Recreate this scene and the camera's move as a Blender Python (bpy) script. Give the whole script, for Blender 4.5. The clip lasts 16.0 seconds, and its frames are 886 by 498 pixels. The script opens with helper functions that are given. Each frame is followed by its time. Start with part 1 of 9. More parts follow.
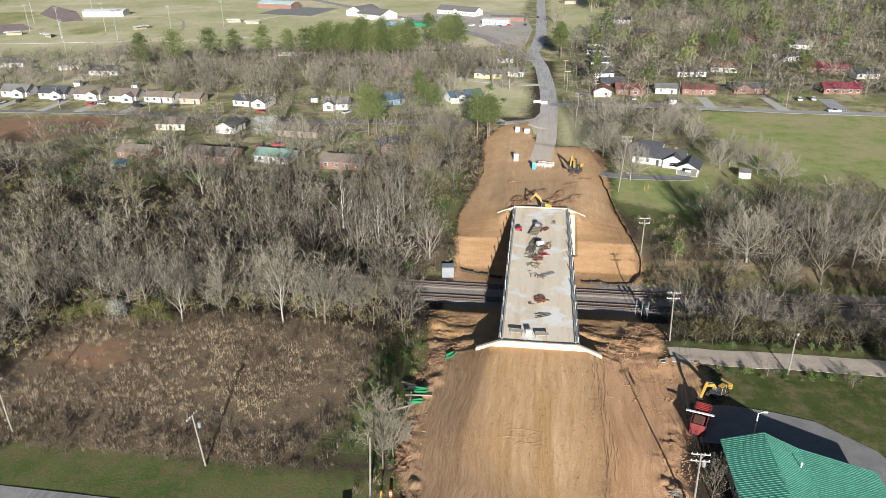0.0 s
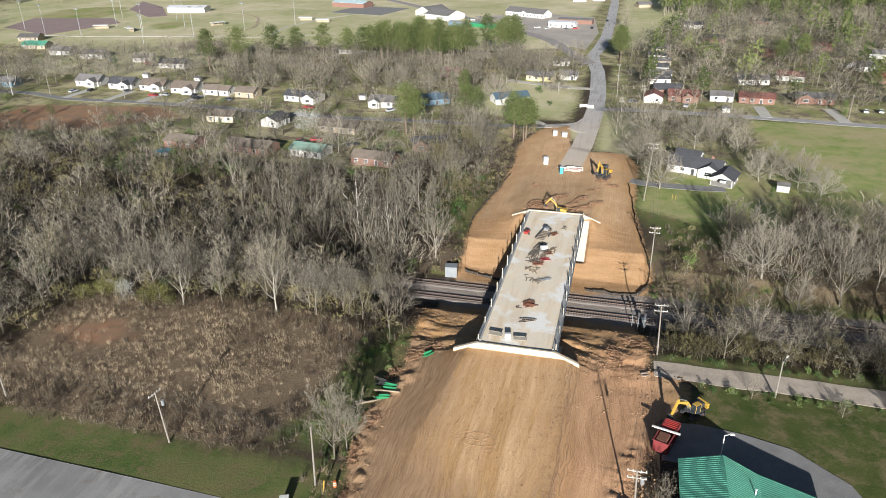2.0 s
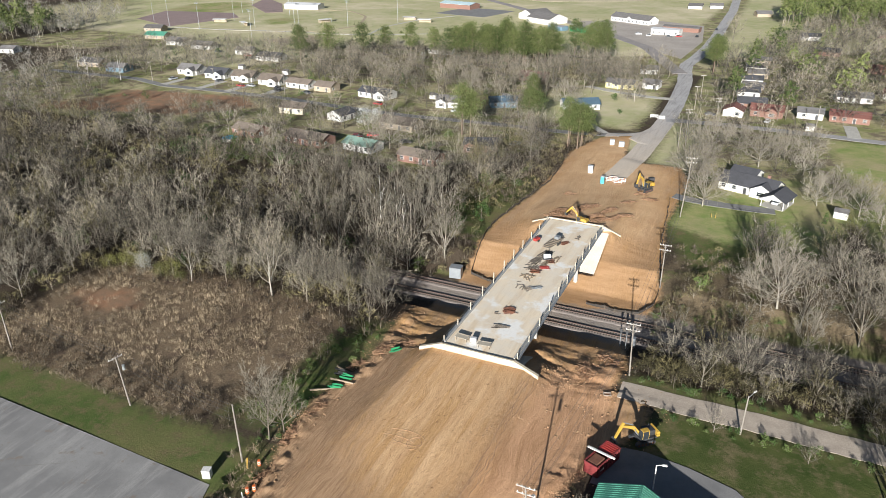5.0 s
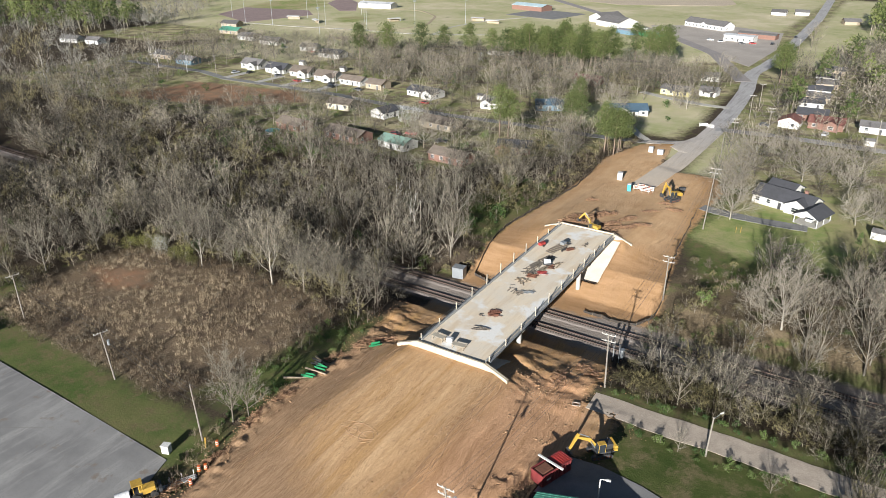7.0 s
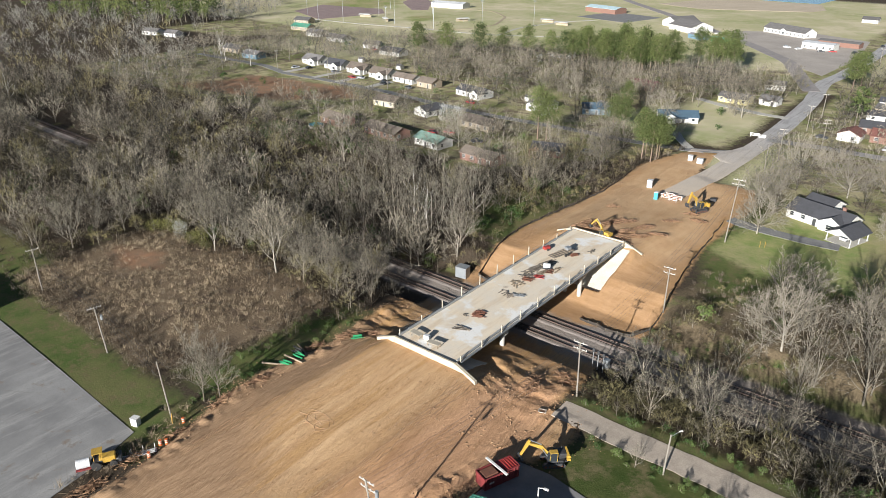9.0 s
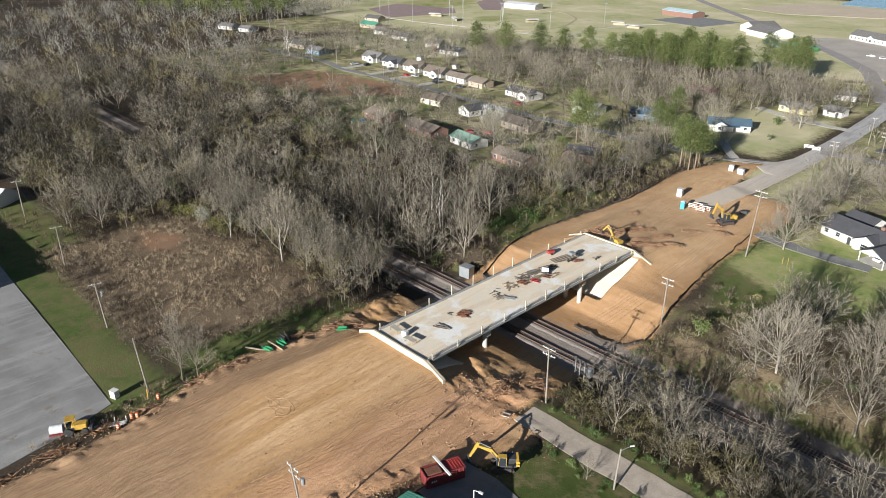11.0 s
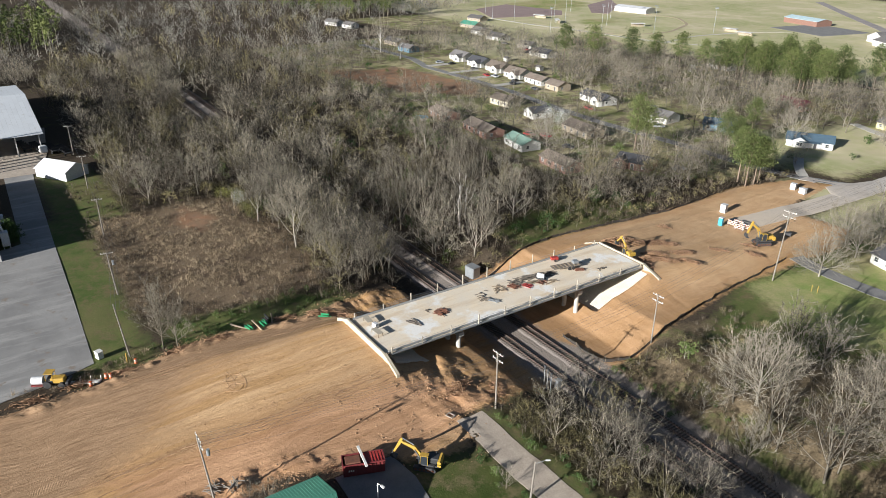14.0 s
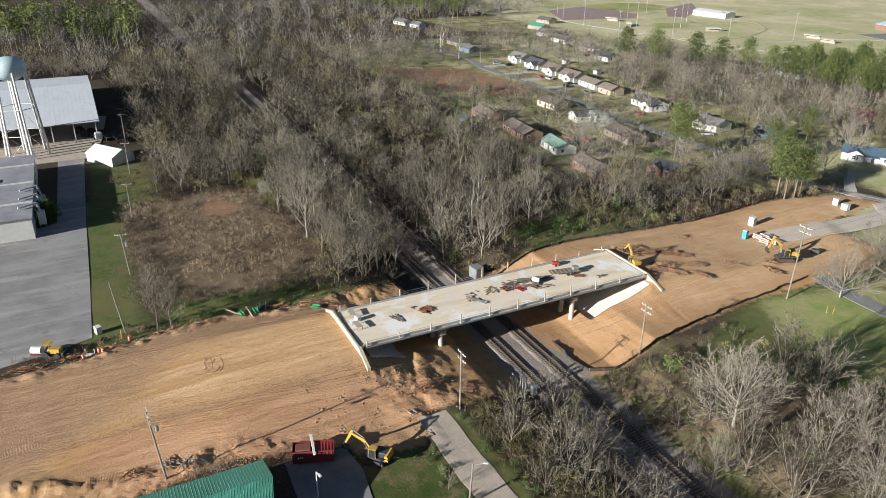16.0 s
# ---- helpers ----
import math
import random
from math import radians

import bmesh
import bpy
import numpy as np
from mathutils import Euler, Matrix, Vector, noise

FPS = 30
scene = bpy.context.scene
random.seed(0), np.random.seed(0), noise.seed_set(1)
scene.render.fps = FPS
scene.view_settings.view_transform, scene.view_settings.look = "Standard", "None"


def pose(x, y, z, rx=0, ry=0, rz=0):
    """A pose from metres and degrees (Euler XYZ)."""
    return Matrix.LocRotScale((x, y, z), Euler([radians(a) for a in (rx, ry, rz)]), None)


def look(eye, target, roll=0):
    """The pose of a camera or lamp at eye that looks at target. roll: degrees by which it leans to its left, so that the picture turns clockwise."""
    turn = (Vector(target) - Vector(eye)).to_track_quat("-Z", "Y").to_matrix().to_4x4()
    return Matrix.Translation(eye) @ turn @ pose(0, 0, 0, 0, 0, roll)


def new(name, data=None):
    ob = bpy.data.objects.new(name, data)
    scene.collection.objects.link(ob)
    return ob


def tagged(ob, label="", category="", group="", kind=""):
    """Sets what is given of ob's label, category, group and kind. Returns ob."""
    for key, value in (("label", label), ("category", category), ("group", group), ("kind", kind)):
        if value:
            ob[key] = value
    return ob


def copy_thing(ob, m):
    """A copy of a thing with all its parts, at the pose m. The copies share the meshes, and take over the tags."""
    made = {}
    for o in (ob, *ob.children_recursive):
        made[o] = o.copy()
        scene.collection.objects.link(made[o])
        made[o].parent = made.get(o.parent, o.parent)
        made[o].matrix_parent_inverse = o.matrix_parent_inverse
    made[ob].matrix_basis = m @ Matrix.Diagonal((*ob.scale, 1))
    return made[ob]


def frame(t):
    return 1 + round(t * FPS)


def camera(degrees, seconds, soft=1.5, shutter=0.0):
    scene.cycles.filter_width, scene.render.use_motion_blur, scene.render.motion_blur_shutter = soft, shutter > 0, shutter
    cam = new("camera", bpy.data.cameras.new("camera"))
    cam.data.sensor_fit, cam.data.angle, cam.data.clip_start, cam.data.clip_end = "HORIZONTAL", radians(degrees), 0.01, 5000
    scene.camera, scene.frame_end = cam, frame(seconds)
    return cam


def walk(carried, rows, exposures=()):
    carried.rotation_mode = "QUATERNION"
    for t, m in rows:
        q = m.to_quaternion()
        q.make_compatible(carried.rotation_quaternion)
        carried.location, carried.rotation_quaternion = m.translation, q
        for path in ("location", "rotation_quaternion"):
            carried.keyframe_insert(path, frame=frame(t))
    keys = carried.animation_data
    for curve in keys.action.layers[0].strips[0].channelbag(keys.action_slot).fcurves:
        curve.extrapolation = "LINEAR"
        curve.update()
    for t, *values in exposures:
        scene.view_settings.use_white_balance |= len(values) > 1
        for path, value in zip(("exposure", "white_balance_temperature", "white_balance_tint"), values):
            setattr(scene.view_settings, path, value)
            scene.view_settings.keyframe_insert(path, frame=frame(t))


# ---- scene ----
cam = camera(63.4, 16.0, soft=0.6)
METRES, EYE, TILT, LEAN, TURN = 149.2, 80.6, 0.0, 0.0, 7.7
ROWS = [
    (0.0, 0.0, 0.0, 0.0, -0.23, -25.48, 0.48),
    (0.5, 0.0315, -0.0004, -0.0008, 1.52, -25.44, 0.44),
    (1.0, 0.0627, 0.0001, -0.0014, 3.24, -25.4, 0.43),
    (1.5, 0.094, 0.0017, -0.0021, 4.99, -25.37, 0.45),
    (2.0, 0.1252, 0.0042, -0.003, 6.72, -25.32, 0.44),
    (2.5, 0.1564, 0.0077, -0.0038, 8.46, -25.28, 0.39),
    (3.0, 0.1874, 0.0123, -0.0044, 10.19, -25.24, 0.34),
    (3.5, 0.2181, 0.0178, -0.005, 11.93, -25.2, 0.29),
    (4.0, 0.2485, 0.0243, -0.0057, 13.67, -25.15, 0.27),
    (6.5, 0.3986, 0.0693, -0.0087, 22.42, -24.97, 0.01),
    (7.0, 0.4276, 0.0812, -0.0091, 24.17, -24.96, -0.03),
    (7.5, 0.4563, 0.0939, -0.0096, 25.94, -24.95, -0.08),
    (8.0, 0.4848, 0.1075, -0.0103, 27.7, -24.94, -0.13),
    (8.5, 0.5126, 0.1218, -0.011, 29.46, -24.93, -0.19),
    (9.0, 0.5398, 0.1373, -0.0117, 31.2, -24.92, -0.23),
    (11.5, 0.6682, 0.2267, -0.015, 40.01, -24.9, -0.41),
    (12.0, 0.692, 0.2469, -0.0158, 41.77, -24.89, -0.45),
    (12.5, 0.7151, 0.2676, -0.0165, 43.51, -24.89, -0.48),
    (13.0, 0.7379, 0.2892, -0.0172, 45.26, -24.88, -0.49),
    (13.5, 0.7599, 0.3113, -0.0177, 47.01, -24.87, -0.49),
    (14.0, 0.78, 0.3327, -0.0178, 48.65, -24.88, -0.48),
    (14.5, 0.8008, 0.3562, -0.0184, 50.41, -24.86, -0.48),
    (15.0, 0.8208, 0.3803, -0.0193, 52.16, -24.84, -0.47),
    (15.5, 0.8399, 0.405, -0.0201, 53.92, -24.84, -0.47),
    (16.0, 0.8584, 0.4301, -0.0205, 55.66, -24.83, -0.5),
]
walk(cam, [(t, pose(0, 0, EYE, TILT, LEAN, TURN) @ pose(METRES * x, METRES * y, METRES * z, 90 + pitch, roll, yaw)) for t, x, y, z, yaw, pitch, roll in ROWS])

# ---- world and sun ----
SUN_EL, SUN_AZ = 16.0, 170.5
world = bpy.data.worlds.new("sky")
scene.world = world
world.use_nodes = True
wn = world.node_tree
sky = wn.nodes.new("ShaderNodeTexSky")
sky.sky_type = "NISHITA"
sky.sun_disc = False
sky.sun_elevation, sky.sun_rotation = radians(SUN_EL), radians(SUN_AZ)
sky.air_density, sky.dust_density = 0.75, 0.3
wn.links.new(sky.outputs["Color"], wn.nodes["Background"].inputs["Color"])
wn.nodes["Background"].inputs["Strength"].default_value = 0.036
sun_data = bpy.data.lights.new("sun", "SUN")
sun_data.energy, sun_data.angle, sun_data.color = 5.0, radians(0.55), (0.97, 0.965, 0.94)
sun = new("sun", sun_data)
s_el, s_az = radians(SUN_EL), radians(SUN_AZ)
sun.matrix_basis = look((math.sin(s_az) * math.cos(s_el) * 300, math.cos(s_az) * math.cos(s_el) * 300, math.sin(s_el) * 300), (0, 0, 0))
scene.view_settings.exposure = 1.07

# ---- materials ----
rng = np.random.default_rng(11)


def nodes_of(name):
    m = bpy.data.materials.new(name)
    m.use_nodes = True
    nt = m.node_tree
    return m, nt, nt.nodes["Principled BSDF"]


def noise_node(nt, scale, detail=4.0, rough=0.6, vec=None):
    n = nt.nodes.new("ShaderNodeTexNoise")
    n.inputs["Scale"].default_value, n.inputs["Detail"].default_value, n.inputs["Roughness"].default_value = scale, detail, rough
    if vec is not None:
        nt.links.new(vec, n.inputs["Vector"])
    return n.outputs["Fac"]


def ramp(nt, fac, lo, hi):
    n = nt.nodes.new("ShaderNodeMapRange")
    n.inputs["From Min"].default_value, n.inputs["From Max"].default_value = lo, hi
    nt.links.new(fac, n.inputs["Value"])
    return n.outputs["Result"]


def mix(nt, fac, a, b, kind="MIX"):
    n = nt.nodes.new("ShaderNodeMix")
    n.data_type, n.blend_type = "RGBA", kind
    for sock, v in ((n.inputs[0], fac), (n.inputs[6], a), (n.inputs[7], b)):
        if isinstance(v, (int, float)):
            sock.default_value = v
        elif isinstance(v, tuple):
            sock.default_value = (*v, 1.0)
        else:
            nt.links.new(v, sock)
    return n.outputs[2]


def math_node(nt, op, a, b=0.0):
    n = nt.nodes.new("ShaderNodeMath")
    n.operation = op
    for sock, v in zip(n.inputs, (a, b)):
        if isinstance(v, (int, float)):
            sock.default_value = v
        else:
            nt.links.new(v, sock)
    return n.outputs[0]


def place_of(nt, stretch=None):
    out = nt.nodes.new("ShaderNodeNewGeometry").outputs["Position"]
    if stretch:
        mp = nt.nodes.new("ShaderNodeMapping")
        mp.inputs["Scale"].default_value = stretch
        nt.links.new(out, mp.inputs["Vector"])
        out = mp.outputs["Vector"]
    return out


def bump(nt, bsdf, height, strength, distance):
    b = nt.nodes.new("ShaderNodeBump")
    b.inputs["Strength"].default_value, b.inputs["Distance"].default_value = strength, distance
    nt.links.new(height, b.inputs["Height"])
    nt.links.new(b.outputs["Normal"], bsdf.inputs["Normal"])


def mat(name, c1, c2=None, rough=0.8, scale=0.7, fine=9.0, metal=0.0, relief=0.0, vary=0.0):
    """A worn surface: two colours blended by large stains, speckled by fine grain."""
    m, nt, bs = nodes_of(name)
    pos = place_of(nt)
    c2 = c2 or tuple(c * 0.72 for c in c1)
    big = ramp(nt, noise_node(nt, scale, 5, 0.65, pos), 0.35, 0.68)
    col = mix(nt, big, c1, c2)
    grain = noise_node(nt, fine, 3, 0.7, pos)
    col = mix(nt, ramp(nt, grain, 0.3, 0.7), col, mix(nt, 0.35, col, (0.02, 0.02, 0.02)))
    if vary:
        info = nt.nodes.new("ShaderNodeObjectInfo")
        hsv = nt.nodes.new("ShaderNodeHueSaturation")
        nt.links.new(col, hsv.inputs["Color"])
        val = math_node(nt, "MULTIPLY_ADD", info.outputs["Random"], vary)
        val.node.inputs[2].default_value = 1.0 - vary / 2
        nt.links.new(val, hsv.inputs["Value"])
        col = hsv.outputs["Color"]
    nt.links.new(col, bs.inputs["Base Color"])
    bs.inputs["Roughness"].default_value, bs.inputs["Metallic"].default_value = rough, metal
    if relief:
        bump(nt, bs, grain, 0.6, relief)
    return m


def tone_mat(name, low, high, rough=0.9, vary=0.35):
    """Bark, twigs and leaves: a tone stored per tree picks the colour between two."""
    m, nt, bs = nodes_of(name)
    at = nt.nodes.new("ShaderNodeAttribute")
    at.attribute_name = "tone"
    info = nt.nodes.new("ShaderNodeObjectInfo")
    isl = nt.nodes.new("ShaderNodeNewGeometry").outputs["Random Per Island"]
    f = math_node(nt, "ADD", at.outputs["Fac"], math_node(nt, "MULTIPLY", info.outputs["Random"], 0.45))
    f = math_node(nt, "ADD", f, math_node(nt, "MULTIPLY", math_node(nt, "SUBTRACT", isl, 0.5), vary))
    nt.links.new(mix(nt, ramp(nt, f, 0.1, 0.85), low, high), bs.inputs["Base Color"])
    bs.inputs["Roughness"].default_value = rough
    bs.inputs["Specular IOR Level"].default_value = 0.15
    return m


M_CONC = mat("pale_concrete", (0.50, 0.47, 0.42), (0.42, 0.38, 0.33), 0.85, 0.35, 7, relief=0.01)
M_WALL = mat("cast_concrete", (0.64, 0.55, 0.42), (0.52, 0.43, 0.31), 0.85, 0.8, 5, relief=0.01)
M_STEEL = mat("galvanised_steel", (0.42, 0.44, 0.45), (0.34, 0.36, 0.38), 0.45, 0.9, 8, metal=0.5)
M_FORM = mat("form_plywood", (0.52, 0.46, 0.36), (0.40, 0.35, 0.28), 0.8, 1.2, 9)
M_WOOD = mat("grey_lumber", (0.42, 0.33, 0.23), (0.28, 0.21, 0.14), 0.85, 2.0, 12)
M_POLE = mat("weathered_pole", (0.30, 0.27, 0.23), (0.20, 0.17, 0.14), 0.9, 1.0, 10)
M_RUST = mat("rusty_steel", (0.20, 0.075, 0.04), (0.12, 0.05, 0.03), 0.85, 1.5, 14)
M_BLACK = mat("black_rubber", (0.025, 0.025, 0.027), (0.04, 0.037, 0.033), 0.8)
M_DARK = mat("dark_metal", (0.06, 0.06, 0.065), (0.035, 0.035, 0.035), 0.55)
M_YEL = mat("machine_yellow", (0.58, 0.36, 0.05), (0.44, 0.26, 0.05), 0.55, 0.9, 6)
M_RED = mat("red_container_paint", (0.25, 0.035, 0.035), (0.17, 0.03, 0.03), 0.6, 0.8, 6)
M_ORANGE = mat("safety_orange", (0.75, 0.16, 0.03), (0.6, 0.12, 0.03), 0.6)
M_WHITE = mat("white_paint", (0.78, 0.76, 0.72), (0.66, 0.64, 0.60), 0.6, 0.8, 6)
M_CREAM = mat("cream_siding", (0.72, 0.65, 0.50), (0.62, 0.55, 0.42), 0.7, 0.8, 6)
M_YSIDE = mat("yellow_siding", (0.70, 0.62, 0.30), (0.60, 0.52, 0.26), 0.7, 0.8, 6)
M_BRICK = mat("red_brick", (0.28, 0.15, 0.11), (0.21, 0.115, 0.09), 0.9, 1.4, 8, relief=0.01)
M_TAN = mat("tan_siding", (0.45, 0.37, 0.27), (0.36, 0.29, 0.21), 0.8, 0.8, 6)
M_BLUES = mat("blue_siding", (0.16, 0.26, 0.33), (0.12, 0.20, 0.26), 0.7, 0.8, 6)
M_ROOFG = mat("grey_shingle", (0.17, 0.16, 0.155), (0.12, 0.11, 0.105), 0.9, 0.5, 5, relief=0.02, vary=0.5)
M_ROOFB = mat("brown_shingle", (0.20, 0.16, 0.125), (0.14, 0.11, 0.09), 0.9, 0.5, 5, relief=0.02, vary=0.5)
M_ROOFD = mat("charcoal_shingle", (0.075, 0.075, 0.085), (0.055, 0.055, 0.06), 0.85, 0.5, 5, relief=0.02)
M_ROOFR = mat("red_roof", (0.23, 0.09, 0.07), (0.17, 0.07, 0.055), 0.8, 0.5, 5)
M_ROOFM = mat("maroon_metal_roof", (0.26, 0.035, 0.06), (0.2, 0.03, 0.05), 0.5, 0.5, 5)
M_GREENR = mat("green_metal_roof", (0.10, 0.36, 0.25), (0.085, 0.30, 0.205), 0.42, 0.25, 4, metal=0.15)
M_ROOFS = mat("slate_blue_roof", (0.085, 0.14, 0.19), (0.065, 0.11, 0.15), 0.6, 0.5, 5)
def sheet_roof():
    """Old roof sheets, each weathered its own way."""
    m, nt, bs = nodes_of("weathered_sheet_roof")
    pos = place_of(nt)
    br = nt.nodes.new("ShaderNodeTexBrick")
    nt.links.new(pos, br.inputs["Vector"])
    for k, v in (("Scale", 0.22), ("Mortar Size", 0.012), ("Brick Width", 1.6), ("Row Height", 0.35)):
        br.inputs[k].default_value = v
    br.inputs["Color1"].default_value, br.inputs["Color2"].default_value, br.inputs["Mortar"].default_value = (0.56, 0.58, 0.60, 1), (0.50, 0.515, 0.535, 1), (0.42, 0.43, 0.44, 1)
    col = mix(nt, ramp(nt, noise_node(nt, 0.12, 5, 0.7, pos), 0.4, 0.65), br.outputs["Color"], (0.56, 0.58, 0.60))
    col = mix(nt, ramp(nt, noise_node(nt, 0.5, 5, 0.7, pos), 0.6, 0.72), col, (0.40, 0.38, 0.35))
    nt.links.new(col, bs.inputs["Base Color"])
    bs.inputs["Roughness"].default_value = 0.6
    return m


M_SILVER = sheet_roof()
M_FLATR = mat("grey_membrane_roof", (0.34, 0.34, 0.365), (0.22, 0.22, 0.24), 0.8, 0.16, 3)
M_TARP = mat("white_tarp", (0.70, 0.70, 0.70), (0.60, 0.60, 0.61), 0.5, 0.6, 4)
M_TANK = mat("pale_blue_tank_paint", (0.42, 0.60, 0.66), (0.62, 0.70, 0.70), 0.5, 0.3, 4)
M_CYAN = mat("cyan_plastic", (0.06, 0.42, 0.60), (0.05, 0.34, 0.50), 0.5)
M_GRPL = mat("green_pipe", (0.03, 0.30, 0.12), (0.02, 0.22, 0.09), 0.5)
M_RAIL = mat("rail_steel", (0.16, 0.10, 0.075), (0.10, 0.07, 0.055), 0.6, 1.0, 10, metal=0.4)
M_TIE = mat("creosote_sleeper", (0.09, 0.07, 0.055), (0.13, 0.105, 0.085), 0.9, 1.0, 12)
M_FABRIC = mat("black_silt_fabric", (0.03, 0.028, 0.025), (0.07, 0.05, 0.035), 0.9, 0.6, 6)
M_WIRE = mat("wire", (0.10, 0.10, 0.10), None, 0.6)
M_CLOD = mat("dirt_clod", (0.46, 0.285, 0.155), (0.33, 0.19, 0.10), 0.95, 0.8, 6)
M_ASPH = mat("worn_asphalt", (0.26, 0.25, 0.24), (0.19, 0.185, 0.18), 0.9, 0.25, 6)
M_ROAD = mat("faded_road_asphalt", (0.40, 0.38, 0.37), (0.32, 0.305, 0.30), 0.9, 0.2, 5)
def dusty_road():
    """Old asphalt with clay tracked onto its end by the works."""
    m, nt, bs = nodes_of("dusty_road_asphalt")
    pos = place_of(nt)
    col = mix(nt, ramp(nt, noise_node(nt, 0.2, 5, 0.6, pos), 0.36, 0.66), (0.46, 0.44, 0.43), (0.37, 0.355, 0.345))
    col = mix(nt, ramp(nt, noise_node(nt, 0.9, 5, 0.7, place_of(nt, (1.0, 0.06, 1.0))), 0.5, 0.66), col, (0.25, 0.235, 0.23))
    sep = nt.nodes.new("ShaderNodeSeparateXYZ")
    nt.links.new(pos, sep.inputs[0])
    far = math_node(nt, "ADD", sep.outputs["Y"], math_node(nt, "MULTIPLY", noise_node(nt, 0.16, 5, 0.7, pos), 60.0))
    col = mix(nt, math_node(nt, "MULTIPLY", ramp(nt, far, 372.0, 268.0), 0.9), col, (0.66, 0.54, 0.41))
    col = mix(nt, ramp(nt, noise_node(nt, 5, 3, 0.7, pos), 0.45, 0.8), col, (0.22, 0.20, 0.185))
    nt.links.new(col, bs.inputs["Base Color"])
    bs.inputs["Roughness"].default_value = 0.9
    return m


M_DUSTY = dusty_road()
M_DRIVE = mat("concrete_drive", (0.55, 0.52, 0.46), (0.46, 0.43, 0.38), 0.9, 0.4, 6)
M_GRAVEL = mat("pale_gravel_road", (0.52, 0.435, 0.35), (0.40, 0.33, 0.265), 0.95, 0.35, 5, relief=0.02)
M_BALLAST = mat("track_ballast", (0.38, 0.32, 0.28), (0.28, 0.235, 0.205), 0.95, 0.5, 3, relief=0.05)
M_INFIELD = mat("plum_warning_track", (0.33, 0.235, 0.215), (0.27, 0.19, 0.175), 0.95, 0.1, 2)
M_SANDY = mat("bare_ball_diamond", (0.46, 0.36, 0.25), (0.38, 0.31, 0.19), 0.95, 0.06, 2)
M_BARK = tone_mat("bark", (0.10, 0.086, 0.067), (0.29, 0.255, 0.203))
M_TWIG = tone_mat("twigs", (0.024, 0.022, 0.018), (0.335, 0.292, 0.225), vary=0.9)
# Greyer than the near twigs: distance haze is mixed into the colour.
M_TWIGF = tone_mat("hazed_far_twigs", (0.03, 0.029, 0.027), (0.30, 0.28, 0.243), vary=0.9)
M_BUDS = tone_mat("budding_twigs", (0.045, 0.04, 0.02), (0.26, 0.222, 0.112), vary=0.6)
M_NEEDLE = tone_mat("pine_needles", (0.042, 0.06, 0.02), (0.15, 0.17, 0.06), vary=0.55)
M_LEAF = tone_mat("evergreen_leaves", (0.04, 0.075, 0.022), (0.12, 0.16, 0.05))
M_BLOOM = tone_mat("white_blossom", (0.30, 0.30, 0.27), (0.66, 0.66, 0.62), vary=0.6)
M_STRAW = tone_mat("dry_grass", (0.08, 0.058, 0.04), (0.38, 0.30, 0.20), vary=0.7)
M_GRASSB = tone_mat("green_blades", (0.06, 0.10, 0.03), (0.14, 0.17, 0.06))
# Brush colour lowered too, carrying the shade between the trees.
M_BRUSH = tone_mat("brown_brush", (0.028, 0.022, 0.016), (0.18, 0.142, 0.10), vary=0.7)

glass_m, glass_nt, glass_bs = nodes_of("dark_window_glass")
glass_bs.inputs["Base Color"].default_value = (0.03, 0.035, 0.04, 1)
glass_bs.inputs["Roughness"].default_value = 0.08
M_GLASS = glass_m


def paint(name, c):
    m, nt, bs = nodes_of(name)
    col = mix(nt, noise_node(nt, 1.5, 3, 0.6, place_of(nt)), c, tuple(v * 0.85 for v in c))
    nt.links.new(col, bs.inputs["Base Color"])
    bs.inputs["Roughness"].default_value, bs.inputs["Coat Weight"].default_value = 0.35, 0.4
    return m


CARS = {n: paint(n + "_car_paint", c) for n, c in dict(white=(0.75, 0.75, 0.74), silver=(0.42, 0.43, 0.45), black=(0.02, 0.02, 0.022), red=(0.40, 0.03, 0.03), blue=(0.05, 0.11, 0.22), grey=(0.13, 0.13, 0.14)).items()}

# ---- the lie of the land ----
BX0, BX1, BY0, BY1, DECK = -4.8, 9.7, 119.0, 187.2, 4.4
BXC, RAIL_Y, RAIL_Z = 2.45, 152.0, -4.0


def sm(a, b, v):
    u = np.clip((v - a) / (b - a), 0, 1)
    return u * u * (3 - 2 * u)


def inside(poly, x, y):
    """Signed distance to a polygon's edge, positive inside."""
    x, y = np.asarray(x, float), np.asarray(y, float)
    best, hit = np.full(x.shape, 1e9), np.zeros(x.shape, bool)
    for (ax, ay), (bx, by) in zip(poly, poly[1:] + poly[:1]):
        dx, dy = bx - ax, by - ay
        u = np.clip(((x - ax) * dx + (y - ay) * dy) / (dx * dx + dy * dy), 0, 1)
        best = np.minimum(best, np.hypot(x - ax - u * dx, y - ay - u * dy))
        if ay != by:
            cross = (ay > y) != (by > y)
            hit ^= cross & (x < ax + (y - ay) * dx / dy)
    return np.where(hit, best, -best)


LATTICE = rng.uniform(-1, 1, (256, 256))


def vnoise(x, y, size, seed=0):
    """Value noise of the given size, within 1."""
    u, v = x / size + seed * 17.3, y / size + seed * 31.7
    i, j = np.floor(u).astype(int), np.floor(v).astype(int)
    a, b = u - i, v - j
    a, b = a * a * (3 - 2 * a), b * b * (3 - 2 * b)
    g = lambda p, q: LATTICE[(i + p) % 256, (j + q) % 256]
    return (g(0, 0) * (1 - a) + g(1, 0) * a) * (1 - b) + (g(0, 1) * (1 - a) + g(1, 1) * a) * b


